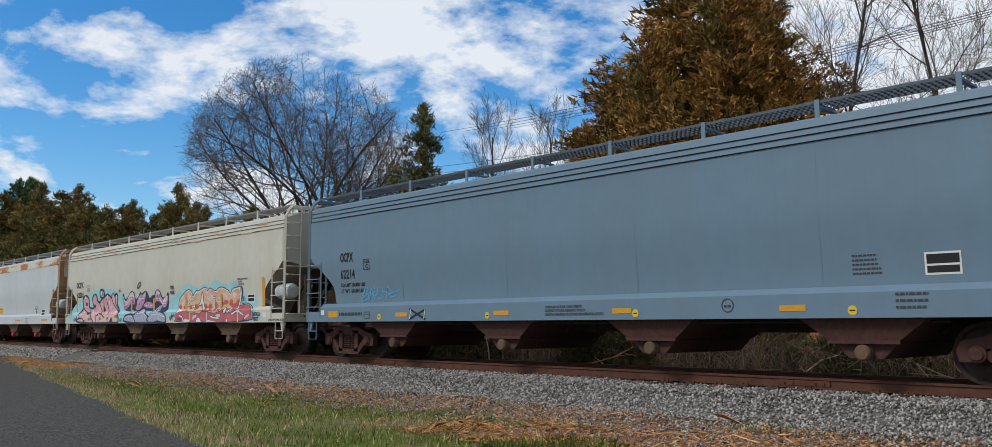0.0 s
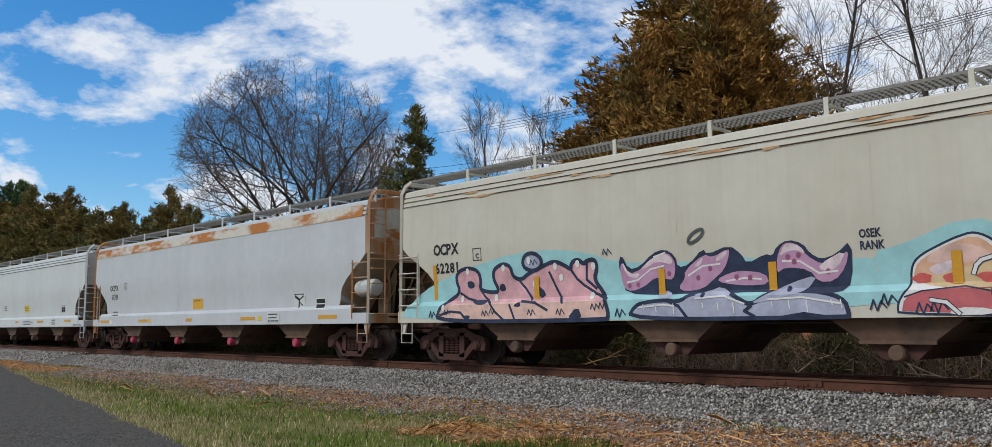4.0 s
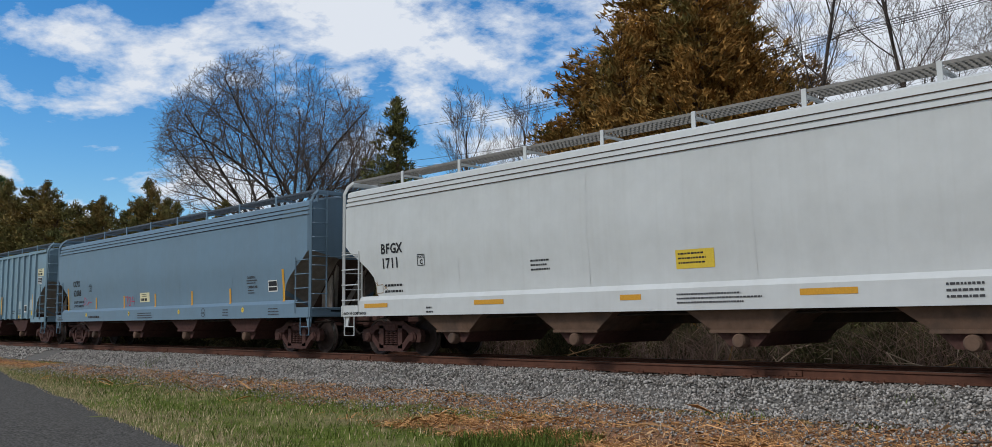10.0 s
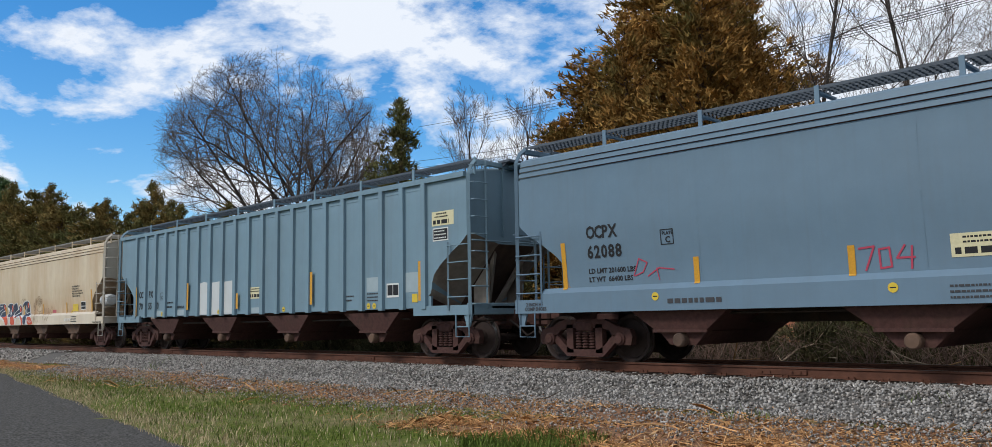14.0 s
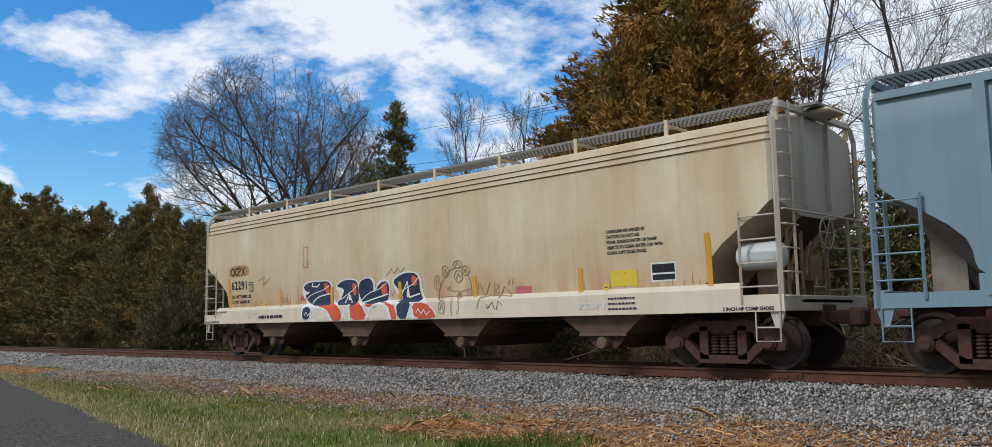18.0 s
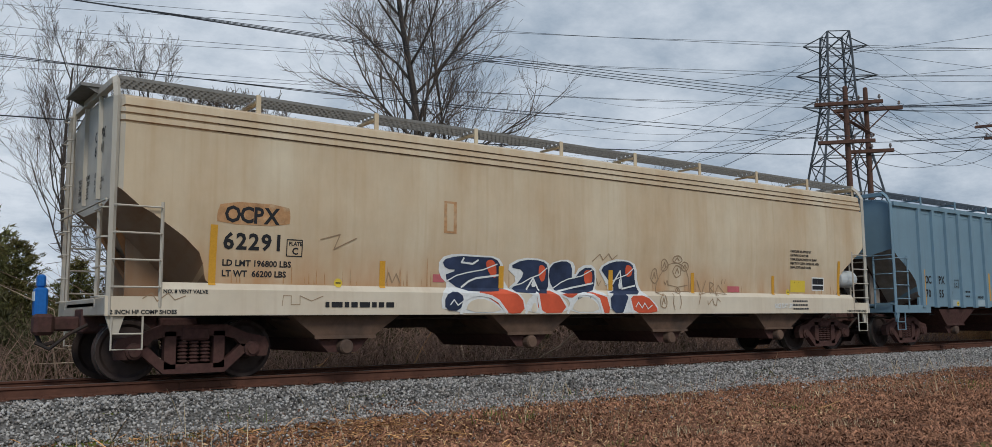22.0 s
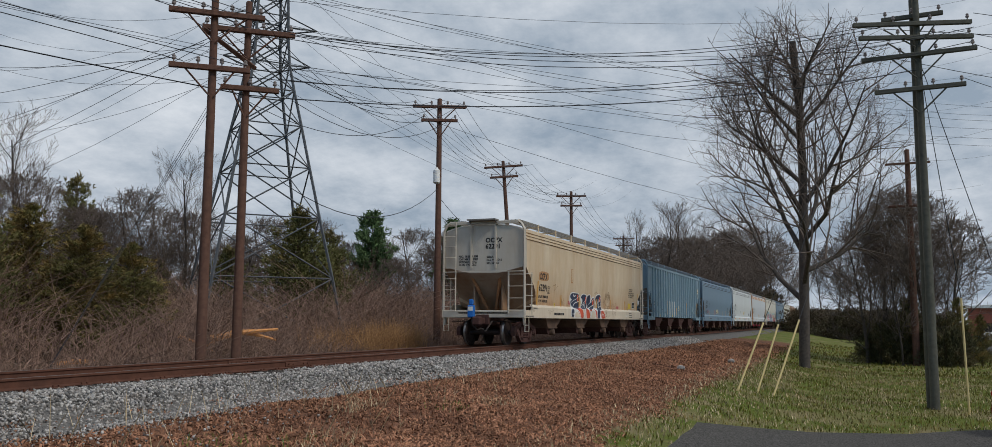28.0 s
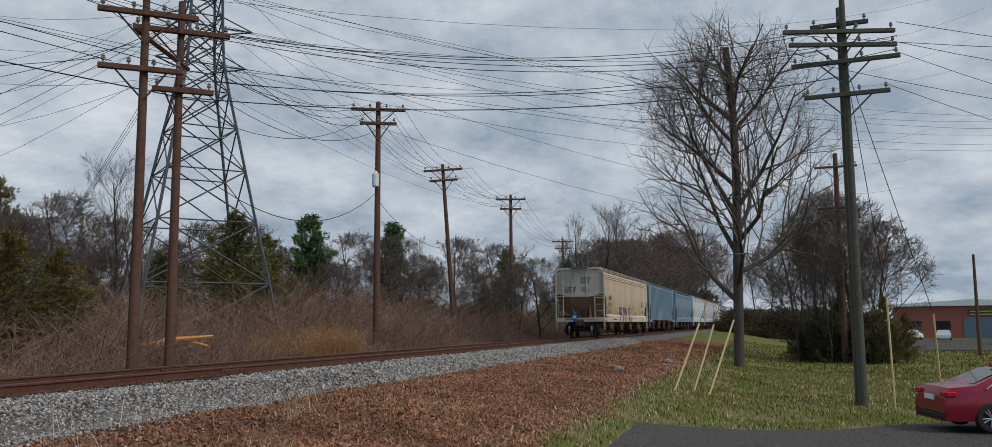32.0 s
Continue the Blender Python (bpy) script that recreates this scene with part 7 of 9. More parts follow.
rd = cedar(37, 8.5, 2.2, "cedar tree with mixed brown and green foliage", base_at(66, 50), M["cedar_mixed"], 0.7, 0.03, 190, 6, 0.19, 0.3, 0.75)
for az, d, s, w in ((70, 44, 0.72, 1.4), (73.5, 50, 0.85, 1.4), (76.5, 60, 0.95, 1.4), (62, 37, 0.6, 1.4), (79, 70, 1.1, 1.4), (81, 90, 1.3, 1.5), (64.5, 39, 0.62, 1.4), (68.3, 42, 0.66, 1.4), (59, 36, 0.55, 1.5), (55.5, 34, 0.55, 1.5), (72, 47, 0.75, 1.4), (75, 55, 0.85, 1.4), (67.0, 46, 0.9, 0.8), (65.4, 45, 0.78, 0.85), (69.6, 47, 0.8, 0.85), (72.6, 50, 0.9, 0.8), (62.6, 40, 0.72, 0.85), (74.6, 54, 0.95, 0.8)):
    d, k = clear_of_track(az, d)
    x, y = polar(az, d)
    put(rd, x, y, s * k * 1.14, az * 2.1, w)
cedar(41, 15.0, 4.0, "broad dark green pine tree", base_at(75.5, 88), M["pine"], 0.45, 0.3, 120, 6, 0.35, 0.4)
th = bare_tree(51, 11.5, 0.13, "thin bare tree behind the track", base_at(48.0, 44), fork=0.3, spread=30, levels=5, kids=(12, 6, 5, 4), crown=0.36, upright=0.5)
for az, d, s in ((44.3, 44, 1.0), (10.5, 45, 0.9), (5.5, 42, 0.8), (2.5, 44, 0.75), (-11, 40, 1.12), (-14, 42, 1.1), (-21, 40, 0.8)):
    x, y = polar(az, d)
    put(th, x, y, s, az)
tall = bare_tree(57, 18.0, 0.125, "tall bare tree with slender trunk", base_at(26.0, 34), fork=0.25, spread=36, levels=5, kids=(20, 6, 5, 4), crown=0.28, upright=0.5)
for az, d, s in ((18.0, 36, 0.98), (13.0, 38, 0.95), (10.4, 36, 1.05), (-0.5, 30, 0.9), (-3.5, 29, 0.95), (-34.6, 36, 0.82)):
    x, y = polar(az, d)
    put(tall, x, y, s, az * 3)

def shrub(name, seed, radius, height, leaf, label, at, count=900):
    t = empty(name, label, "shrub", "", "", at)
    rng = np.random.default_rng(seed)
    az, rr = rng.uniform(0, 6.28, count), np.sqrt(rng.uniform(0, 1, count))
    hz = rng.uniform(0.05, 1, count)
    c = np.stack([np.cos(az) * rr * radius * np.sqrt(1.05 - hz * hz), np.sin(az) * rr * radius * np.sqrt(1.05 - hz * hz), hz * height], axis=1)
    wob = 0.78 + 0.3 * np.sin(az * 3 + seed) * np.cos(hz * 7 + seed) + 0.22 * rng.random(count)
    c *= wob[:, None]
    d = c / (np.linalg.norm(c, axis=1, keepdims=True) + 0.1) + np.array([0, 0, 0.3])
    ob = arrays_object("crown", tufts(rng, c, d, 0.2, 0.028, 9), 3, leaf, "dense shrub foliage", "", "part")
    del ob["kind"]
    ob.parent = t
    st = [(0, 0, 0, math.cos(a) * radius * 0.6, math.sin(a) * radius * 0.6, height * 0.8, 0.03, 0.01) for a in rng.uniform(0, 6.28, 12)]
    tubes_mesh("woody_base", st, 4, M["bark_brown"], t)
    return t


sh_far = shrub("shrub", 83, 2.6, 3.0, M["brush_leaf"], "tangled brown-green shrub behind the brush", base_at(12, 30), 1500)
# across the track, further along
E2 = (12.0, 2.6)
for az, d, s, w in ((-31.0, 30, 0.9, 1.3), (-33.6, 33, 1.13, 1.25), (-40, 31, 0.58, 1.5), (-43, 30, 0.5, 1.5), (-45.6, 31, 0.45, 1.5), (-36.2, 29, 0.7, 1.2), (-42.4, 46, 1.02, 0.75), (-55.5, 40, 0.80, 1.2), (-57.5, 44, 0.72, 1.2)):
    x, y = polar(az, d, *E2)
    put(rd if az in (-40, -43, -45.6) else dk, x, y, s, az * 1.3, w)
gp = cedar(61, 8.5, 2.2, "young green pine tree", base_at(-60.2, 58, *E2), M["pine"], 0.5, 0.12, 90, 6, 0.3, 0.4)
for az, d, s in ((-65.5, 62, 1.0), (-36, 34, 0.7), (-73, 75, 0.9), (-77, 90, 0.9)):
    x, y = polar(az, d, *E2)
    put(gp, x, y, s, az)
tw = bare_tree(63, 6.6, 0.10, "low twiggy bare tree in the brush", base_at(-45.8, 42, *E2), fork=0.12, spread=44, levels=5, kids=(14, 8, 6, 5), crown=0.5, upright=0.35, egg=(3.9, 3.0, 3.3), fine=0.007)
for k in range(30):
    az = -36 - k * 1.35
    d = 41 + 0.9 * k + 5 * math.sin(k * 1.9)
    x, y = polar(az, d, *E2)
    put(tw, x, y, 0.7 + 0.2 * math.sin(k * 2.6) + 0.003 * d, az * 2, 1.1)
for az, d, s in ((-48.5, 46, 0.72), (-39, 44, 0.8), (-66.5, 85, 0.75), (-70.8, 88, 0.75), (-74.3, 98, 0.75), (-76.5, 104, 0.85), (-78, 108, 1.1), (-79.2, 112, 1.25), (-80.3, 118, 1.3)):
    x, y = polar(az, d, *E2)
    put(th, x, y, s, az * 2)
# a hedge of shrubs and young cedars behind the brush
for k in range(34):
    az = -35 - k * 1.35
    d = 44 + 1.9 * max(0, k - 12) + 5 * math.sin(k * 2.1)
    d, _ = clear_of_track(az, d)
    x, y = polar(az, d, *E2)
    put(sh_far if k % 3 else dk, x, y, (0.75 + 0.25 * math.sin(k * 1.7)) * (1.0 if k % 3 else 0.6), k * 1.3, 1.3)
# behind the brush, where the woods close
for k in range(4):
    x, y = 8 + k * 2.1, 26.5 + 2.6 * math.sin(k * 2.9)
    put(tw, x, y, 1.08 + 0.2 * math.sin(k * 1.7), k * 1.9, 1.1)
for k in range(9):
    x, y = 5 + k * 2.5, 25.0 + 1.6 * math.sin(k * 2.3)
    put(sh_far if k % 3 else dk, x, y, (0.7 + 0.16 * math.sin(k * 1.9)) * (1.0 if k % 3 else 0.62), k * 1.1, 1.3)
for az, d, s in ((-22.0, 26, 0.68), (-25.5, 25.5, 0.36), (-28.5, 27, 0.42), (-19.5, 25, 0.55)):
    x, y = polar(az, d, *E2)
    put(rd, x, y, s, az * 3, 1.35)
for az, d, s in ((-20.8, 31, 1.05), (-24.2, 32, 1.12), (-28.0, 36, 0.95)):
    x, y = polar(az, d, *E2)
    put(tw, x, y, s, az * 3, 0.9)
for az, d, s in ((-23.8, 24.5, 0.8), (-26.5, 25, 0.72), (-29.5, 26, 0.8)):
    x, y = polar(az, d, *E2)
    put(sh_far, x, y, s, az * 2, 1.2)
# far woods beyond the track, and beyond the lawn
for k in range(12):
    az = -80.5 - k * 0.45
    d = 19.5 / math.cos(radians(az)) + 6
    x, y = polar(az, d, *E2)
    put(sh_far, x, y, d / 118 * (1.3 + 0.3 * math.sin(k * 2.7)), k, 1.4)
    x, y = polar(az - 0.2, d + 10, *E2)
    put(th, x, y, d / 118 * (1.0 + 0.25 * math.sin(k * 1.3)), k * 2)
for k in range(15):  # a brown mass of twigs behind the far cars
    az = -78.6 - k * 0.5
    d = 19.5 / math.cos(radians(az)) + 9
    x, y = polar(az, d, *E2)
    put(tw, x, y, d / 118 * (1.6 + 0.25 * math.sin(k * 2.2)), k * 2.3, 1.25)
for k in range(9):
    az, d = -87.8 - k * 0.9, 150 + 12 * math.sin(k * 1.9)
    x, y = polar(az, d, *E2)
    put(sh_far, x, y, 1.3 + 0.3 * math.sin(k * 2.7), k, 1.5)
    put(th, x + 8, y, 1.0 + 0.2 * math.sin(k * 1.3), k * 2)
# a double-stemmed tree over the track
bare_tree(59, 17.0, 0.24, "large bare tree with a straight grey trunk", base_at(-33.0, 30), fork=0.3, spread=34, levels=5, kids=(24, 7, 5, 4), crown=0.3, upright=0.55)
# lawn
bare_tree(78, 18.6, 0.29, "large bare shade tree on the lawn", base_at(-87.7, 48, *E2), fork=0.2, spread=47, levels=6, kids=(19, 7, 6, 4, 3), crown=0.5, upright=0.5, stem=0.93, egg=(10.2, 7.0, 8.9), fine=0.0046, ragged=0.42)
for az, d, s in ((-92.5, 66, 0.9), (-94, 70, 0.9), (-91.4, 74, 0.85), (-95.5, 64, 0.55), (-92, 62, 0.5), (-93.2, 60, 0.55)):
    x, y = polar(az, d, *E2)
    put(th, x, y, s, az)


sh = shrub("shrub", 81, 2.2, 3.3, M["shrub_leaf"], "dense evergreen shrub at the edge of the lawn", base_at(-93.5, 62, *E2), 1600)
for az, d, s in ((-95.6, 60, 0.8), (-91.8, 63, 0.7)):
    x, y = polar(az, d, *E2)
    put(sh, x, y, s, az)
for az, d, s in ((-93.6, 62, 0.5), (-96.2, 61, 0.5), (-97.3, 62, 0.38)):
    x, y = polar(az, d, *E2)
    put(rd, x, y, s, az * 5, 1.05)
for az, d, s in ((-91.3, 62, 1.25), (-92.3, 64, 1.5), (-93.4, 62, 1.6), (-94.6, 64, 1.55), (-95.8, 62, 1.3)):
    x, y = polar(az, d, *E2)
    put(tw, x, y, s, az * 2, 1.0)
for az, d, s in ((48, 29, 0.65), (52, 31, 0.7), (56, 33, 0.7), (41, 26, 0.5), (25, 24, 0.55), (12, 22.5, 0.5), (5, 22, 0.55), (-10, 22, 0.5), (-24, 24, 0.55), (-38, 30, 0.6), (60, 36, 0.8), (65, 41, 0.8), (33, 25.5, 0.5), (29, 25, 0.45), (21, 24, 0.5), (17, 24, 0.55), (8.5, 23.5, 0.6), (1.5, 23, 0.6), (-3.5, 23.5, 0.7), (-7, 24, 0.6), (-14, 24, 0.55), (-18, 25, 0.6), (-29, 27, 0.7), (-34, 29, 0.7)):
    x, y = polar(az, d)
    put(sh, x, y, s, az)


def thicket(name, seed, count, x0, x1, y0, y1, h0, h1, mat, label, tall=None, lean=0.35, r=0.006):
    rng = np.random.default_rng(seed)
    x = rng.uniform(x0, x1, count)
    y = y0 + (y1 - y0) * rng.uniform(0, 1, count) ** 1.3
    segs = []
    for i in range(count):
        dens = noise.noise((x[i] * 0.25, y[i] * 0.4, seed * 1.7))
        if dens < -0.25:
            continue
        h = rng.uniform(h0, h1) * (1 + 0.7 * dens) * (tall(x[i], y[i]) if tall else 1)
        z = ground_z(x[i], y[i]) - 0.03
        dx, dy = rng.normal(0, lean, 2)
        m = (x[i] + dx * h * 0.4, y[i] + dy * h * 0.4, z + h * 0.6)
        e = (x[i] + dx * h, y[i] + dy * h, z + h * rng.uniform(0.75, 1.0))
        segs.append((x[i], y[i], z, *m, r * 1.4, r))
        segs.append((*m, *e, r, r * 0.4))
        s = rng.normal(0, 0.25, 3) * h
        segs.append((*m, m[0] + s[0], m[1] + s[1], m[2] + abs(s[2]) + 0.1, r * 0.7, r * 0.3))
    return tubes_mesh(name, segs, 3, mat, None, label, "brush", "stuff")


thicket("brush", 91, 21000, 6, 95, 18.0, 27, 0.9, 2.5, M["brush"], "thicket of dry brown brush along the track", lambda x, y: 0.35 + 0.9 * smooth01((y - 18.0) / 5), 0.6, 0.0085)
thicket("brush", 92, 16000, -60, 14, 19.0, 27, 0.6, 1.9, M["brush"], "low dry brush at the edge of the woods", None, 0.5)
thicket("brush", 93, 9000, 6, 110, 25, 36, 1.8, 3.6, M["brush"], "tall dry brush behind the track", None, 0.3, 0.009)
thicket("sedge", 94, 2600, 36.8, 43.8, 17.9, 19.6, 1.2, 1.9, M["sedge"], "clump of dry golden sedge grass", None, 0.12, 0.006)


# ---- poles, tower and wires ----
def utility_pole(label, at, turn, height, arms, r=0.17, mat=None, lean=(0, 0), base=0.0, brace=True):
    """arms: (height, half width, offset, tilt across). Local x runs along the arms."""
    t = empty("utility_pole", label, "utility pole")
    t.location, t.rotation_euler = at, (radians(lean[1]), radians(lean[0]), radians(turn))
    mat = mat or M["pole_wood"]
    b = Build()
    b.lathe_z([(r * 1.1, base - 0.5), (r * 1.05, height * 0.2), (r * 0.9, height * 0.6), (r * 0.72, height), (r * 0.4, height + 0.03)], 12)
    b.done("pole", mat, t, "", True)
    for z, w, off, tilt in arms:
        b = Build()
        b.box(off - w, off + w, -r - 0.10, -r + 0.03, z - 0.07, z + 0.07, 0.015)
        arm = b.done("crossarm", mat, t)
        if tilt:
            arm.rotation_euler = (0, 0, radians(tilt))
        if brace:
            for s in (-1, 1):
                b = Build()
                b.tube([(off + s * min(0.75, w * 0.6), -r - 0.05, z - 0.07), (s * 0.05, -r - 0.02, z - 0.75)], 0.025, 4)
                b.done("brace", mat, t)
        m = 4 if w > 1.0 else 3
        for k in range(m):
            x = off - w + 0.12 + (2 * w - 0.24) * k / (m - 1)
            b = Build()
            b.lathe_z([(0.02, z + 0.06), (0.02, z + 0.14), (0.055, z + 0.15), (0.06, z + 0.19), (0.04, z + 0.21), (0.05, z + 0.25), (0.02, z + 0.28)], 8, x, -r - 0.03)
            b.done("insulator", M["insulator"], arm, "", True)
    return t


E2X, E2Y = E2


def spot(az, d, z=None):
    x, y = polar(az, d, E2X, E2Y)
    return (x, y, ground_z(x, y) if z is None else z)


hl_at, hr_at = spot(-49.8, 23.5), spot(-51.9, 24.5)
utility_pole("tall brown wooden pole with two heavy crossarms", hl_at, -50, 10.25, [(9.58, 1.21, 0.07, 0), (8.11, 1.01, -0.07, 0)], 0.125)
utility_pole("brown wooden pole with two crossarms", hr_at, -50, 10.4, [(9.52, 1.24, 0.03, 0), (7.89, 0.78, 0.1, 0)], 0.12)
b = Build()
pa, pb = Vector(hl_at) + Vector((-0.2, 0.2, 9.2)), Vector(hr_at) + Vector((0.2, -0.13, 8.55))
b.tube([pa, pb], 0.075, 4)
tagged(b.done("tie_beam", M["pole_wood"]), "diagonal timber beam between the two poles", "beam")
p2_at, p3_at, p4_at, p5_at = spot(-64.5, 40), spot(-69.6, 58), spot(-73.3, 72), spot(-76.7, 108)
p2 = utility_pole("brown utility pole with a small transformer", p2_at, -64, 11.8, [(11.4, 1.25, 0, 0), (10.75, 0.85, 0, 0)], 0.15)
b = Build()
b.lathe_z([(0.1, 7.75), (0.16, 7.8), (0.16, 8.35), (0.1, 8.42), (0.05, 8.5)], 12, -0.1, -0.3)
b.done("transformer", M["white_mark"], p2, "pale grey transformer can", True)
utility_pole("brown utility pole with two crossarms", p3_at, -69, 12.0, [(11.6, 1.3, 0, 0), (10.9, 0.95, 0, 0)], 0.15, None, (-4, 0))
utility_pole("brown utility pole with two crossarms", p4_at, -73, 12.0, [(11.6, 1.25, 0, 0), (10.8, 0.9, 0, 0)], 0.16)
utility_pole("distant utility pole with two crossarms", p5_at, -76, 11.8, [(11.4, 1.3, 0, 0), (10.6, 1.0, 0, 0)], 0.16)
rp_at = (41.9, 0.1, ground_z(41.9, 0.1))
rz = rp_at[2]
utility_pole("tall weathered pole with three pairs of crossarms", rp_at, -95, 13.2, [(11.6, 1.75, -0.1, 22), (12.05, 1.8, -0.2, 20), (11.05, 1.65, 0, 0), (9.95, 1.3, 0, 0)], 0.125, M["pole_grey"])
utility_pole("weathered pole standing close behind another", (42.2, 0.2, rz), -95, 13.0, [(12.4, 0.9, 0, 0)], 0.105, M["pole_grey"], (0, 0))
fp_at = (71.9, -1.5, ground_z(71.9, -1.5))
utility_pole("distant wooden pole behind the lawn tree", fp_at, -94, 13.5, [(12.6, 1.3, 0, 0), (9.9, 1.2, 0, 0)], 0.2)
tp_at = (86.0, -11.9, ground_z(86, -11.9))
utility_pole("thin dark pole near the brick building", tp_at, -100, 7.6, [], 0.13)


def lattice_tower(at, turn):
    t = empty("transmission_tower", "dark steel lattice transmission tower", "transmission tower")
    t.location, t.rotation_euler = at, (0, 0, radians(turn))
    levels = [(0.0, 4.55), (4.6, 3.8), (8.6, 3.05), (12.0, 2.45), (14.9, 1.95), (17.4, 1.5), (19.3, 1.2), (21.0, 1.1), (22.7, 1.05), (24.4, 1.0), (26.0, 0.9)]
    cor = [(-1, -1), (1, -1), (1, 1), (-1, 1)]
    for sx, sy in cor:
        b = Build()
        b.tube([(sx * w, sy * w, z) for z, w in levels], 0.10, 4)
        b.done("leg", M["steel"], t)
    for (z0, w0), (z1, w1) in zip(levels, levels[1:]):
        for k in range(4):
            (ax, ay), (bx, by) = cor[k], cor[(k + 1) % 4]
            b = Build()
            b.tube([(ax * w0, ay * w0, z0), (bx * w1, by * w1, z1)], 0.05, 4)
            b.tube([(bx * w0, by * w0, z0), (ax * w1, ay * w1, z1)], 0.05, 4)
            b.tube([(ax * w1, ay * w1, z1), (bx * w1, by * w1, z1)], 0.045, 4)
            b.done("lattice_brace", M["steel"], t)
    for z, r in ((19.3, 3.0), (22.0, 3.4), (24.6, 2.7)):
        for s in (-1, 1):
            b = Build()
            b.tube([(s * 1.0, -0.9, z), (s * r, 0, z + 0.35)], 0.055, 4)
            b.tube([(s * 1.0, 0.9, z), (s * r, 0, z + 0.35)], 0.055, 4)
            b.tube([(s * 1.0, 0, z + 1.2), (s * r, 0, z + 0.35)], 0.05, 4)
            b.done("tower_arm", M["steel"], t)
    return t


TOWER = 0.66  # size of the tower against its drawing
tw_at = spot(-53.2, 40)
lattice_tower(tw_at, -40).scale = (TOWER, TOWER, TOWER)

WIRE_RADIUS = 0.011


def wire(a, b_, sag, label="black overhead power line", r=WIRE_RADIUS):
    a, b_ = Vector(a), Vector(b_)
    n = 14
    pts = []
    for k in range(n + 1):
        f = k / n
        p = a.lerp(b_, f)
        p.z -= sag * 4 * f * (1 - f)
        pts.append(p)
    bb = Build()
    bb.tube(pts, r * max(1.0, (a - Vector((12, 2.6, 1))).length / 60), 4)
    return tagged(bb.done("power_line", M["wire"]), label, "power line", "overhead wires")


def top(at, h, side=0.0, turn=-60):
    a = radians(turn)
    return (at[0] + math.cos(a) * side, at[1] + math.sin(a) * side, at[2] + h)


# along the row of poles
for h2, s in ((11.65, -1.1), (11.65, -0.4), (11.65, 0.5), (11.65, 1.15), (11.0, -0.7), (11.0, 0.7)):
    wire(top(p2_at, h2, s), top(p3_at, h2 + 0.15, s), 1.0)
    wire(top(p3_at, h2 + 0.15, s), top(p4_at, h2 + 0.15, s), 0.8)
    wire(top(p4_at, h2 + 0.15, s), top(p5_at, h2 - 0.1, s), 1.2)
for k, s in enumerate((-1.05, -0.4, 0.33, 1.1)):
    wire(top(hl_at, 9.71, s, -50), top(p2_at, 11.65, -1.1 + 0.7 * k), 0.9 + 0.3 * k)
    wire(top(hl_at, 9.71, s, -50), (-40, 33 + 2 * k, 12.5 + 0.4 * k), 1.2)
for k, s in enumerate((-0.75, 0.75)):
    wire(top(hr_at, 8.02, s, -50), top(p2_at, 11.0, -0.7 + 1.4 * k), 1.2)
    wire(top(hl_at, 8.28, s, -50), (-40, 31 + 2 * k, 10.0), 1.3)
# from the paired poles across the lawn
for k, (ha, sa, hb, sb, sg) in enumerate(((9.72, -1.0, 12.2, -1.6, 0.9), (9.72, 0.3, 12.2, -0.3, 1.0), (9.58, 1.1, 11.75, 0.8, 0.9), (9.5, 0.65, 11.75, 1.6, 1.1), (8.28, -0.65, 11.3, -1.5, 0.8), (8.28, 0.85, 11.3, 1.5, 0.9))):
    wire(top(hr_at, ha, sa, -50), top(rp_at, hb, sb, -95), sg)
wire(top(hr_at, 7.75, 0, -50), top(rp_at, 10.6, 0, -95), 0.7, "thick black telephone cable overhead", 0.015)
wire(top(hr_at, 7.75, 0, -50), (-30, 30, 6.4), 0.9, "thick black telephone cable overhead", 0.016)
wire(top(hr_at, 6.19, 0, -50), top(p2_at, 7.6, 0), 1.6, "thin black service cable overhead", 0.014)
wire(top(p2_at, 7.2, 0), top(p3_at, 6.5, 0), 0.9, "thin black service cable overhead", 0.014)
for k, (ha, sa) in enumerate(((12.2, -1.6), (12.2, 1.6), (11.75, 1.0), (11.3, -1.4), (11.3, 1.4), (10.2, 1.2))):
    wire(top(rp_at, ha, sa, -95), (60 + 6 * k, -40 + k, 13.0 - 0.35 * k), 1.2)
for k, (z, r) in enumerate(((19.65, 3.0), (22.35, 3.4), (24.95, 2.7))):
    for s in (-1, 1):
        a = radians(-40)
        p = (tw_at[0] + math.cos(a) * r * s * TOWER, tw_at[1] + math.sin(a) * r * s * TOWER, tw_at[2] + z * TOWER)
        wire(p, (190 + 5 * s, 44 + 5 * k, 21 + z * 0.4), 5.0)
        wire(p, (-120, 130 + 6 * s, 24 + z * 0.6), 5.0)
        wire(p, (150, -70 + 8 * k + 4 * s, 20 + z * 0.5), 5.5)
# long spans that fan out from the tower and the paired poles
for k in range(9):
    a = radians(-40)
    p = (tw_at[0] + math.cos(a) * (k - 4) * 0.45, tw_at[1], tw_at[2] + (19.5 + (k % 3) * 2.6) * TOWER)
    wire(p, (*polar(-97 - k * 0.8, 120, E2X, E2Y), 14 + 3.6 * k), 3.5)
    wire(p, (*polar(-30 - k * 0.5, 95, E2X, E2Y), 10.5 + 3.0 * k), 3.0)
for k in range(4):
    wire(top(hl_at, 9.71 - 0.45 * k, 1.05 - 0.65 * k, -50), (*polar(-33, 70, E2X, E2Y), 9.0 + 3.2 * k), 0.6)
# stays of the paired poles
for dx, dy in ((-3.6, 1.3), (-4.2, 0.65), (-2.9, 2.0)):
    wire(top(hl_at, 7.9 + dx * 0.2), (hl_at[0] + dx, hl_at[1] + dy, ground_z(hl_at[0] + dx, hl_at[1] + dy) + 0.2), 0.0, "thin steel stay wire of the pole", 0.006)


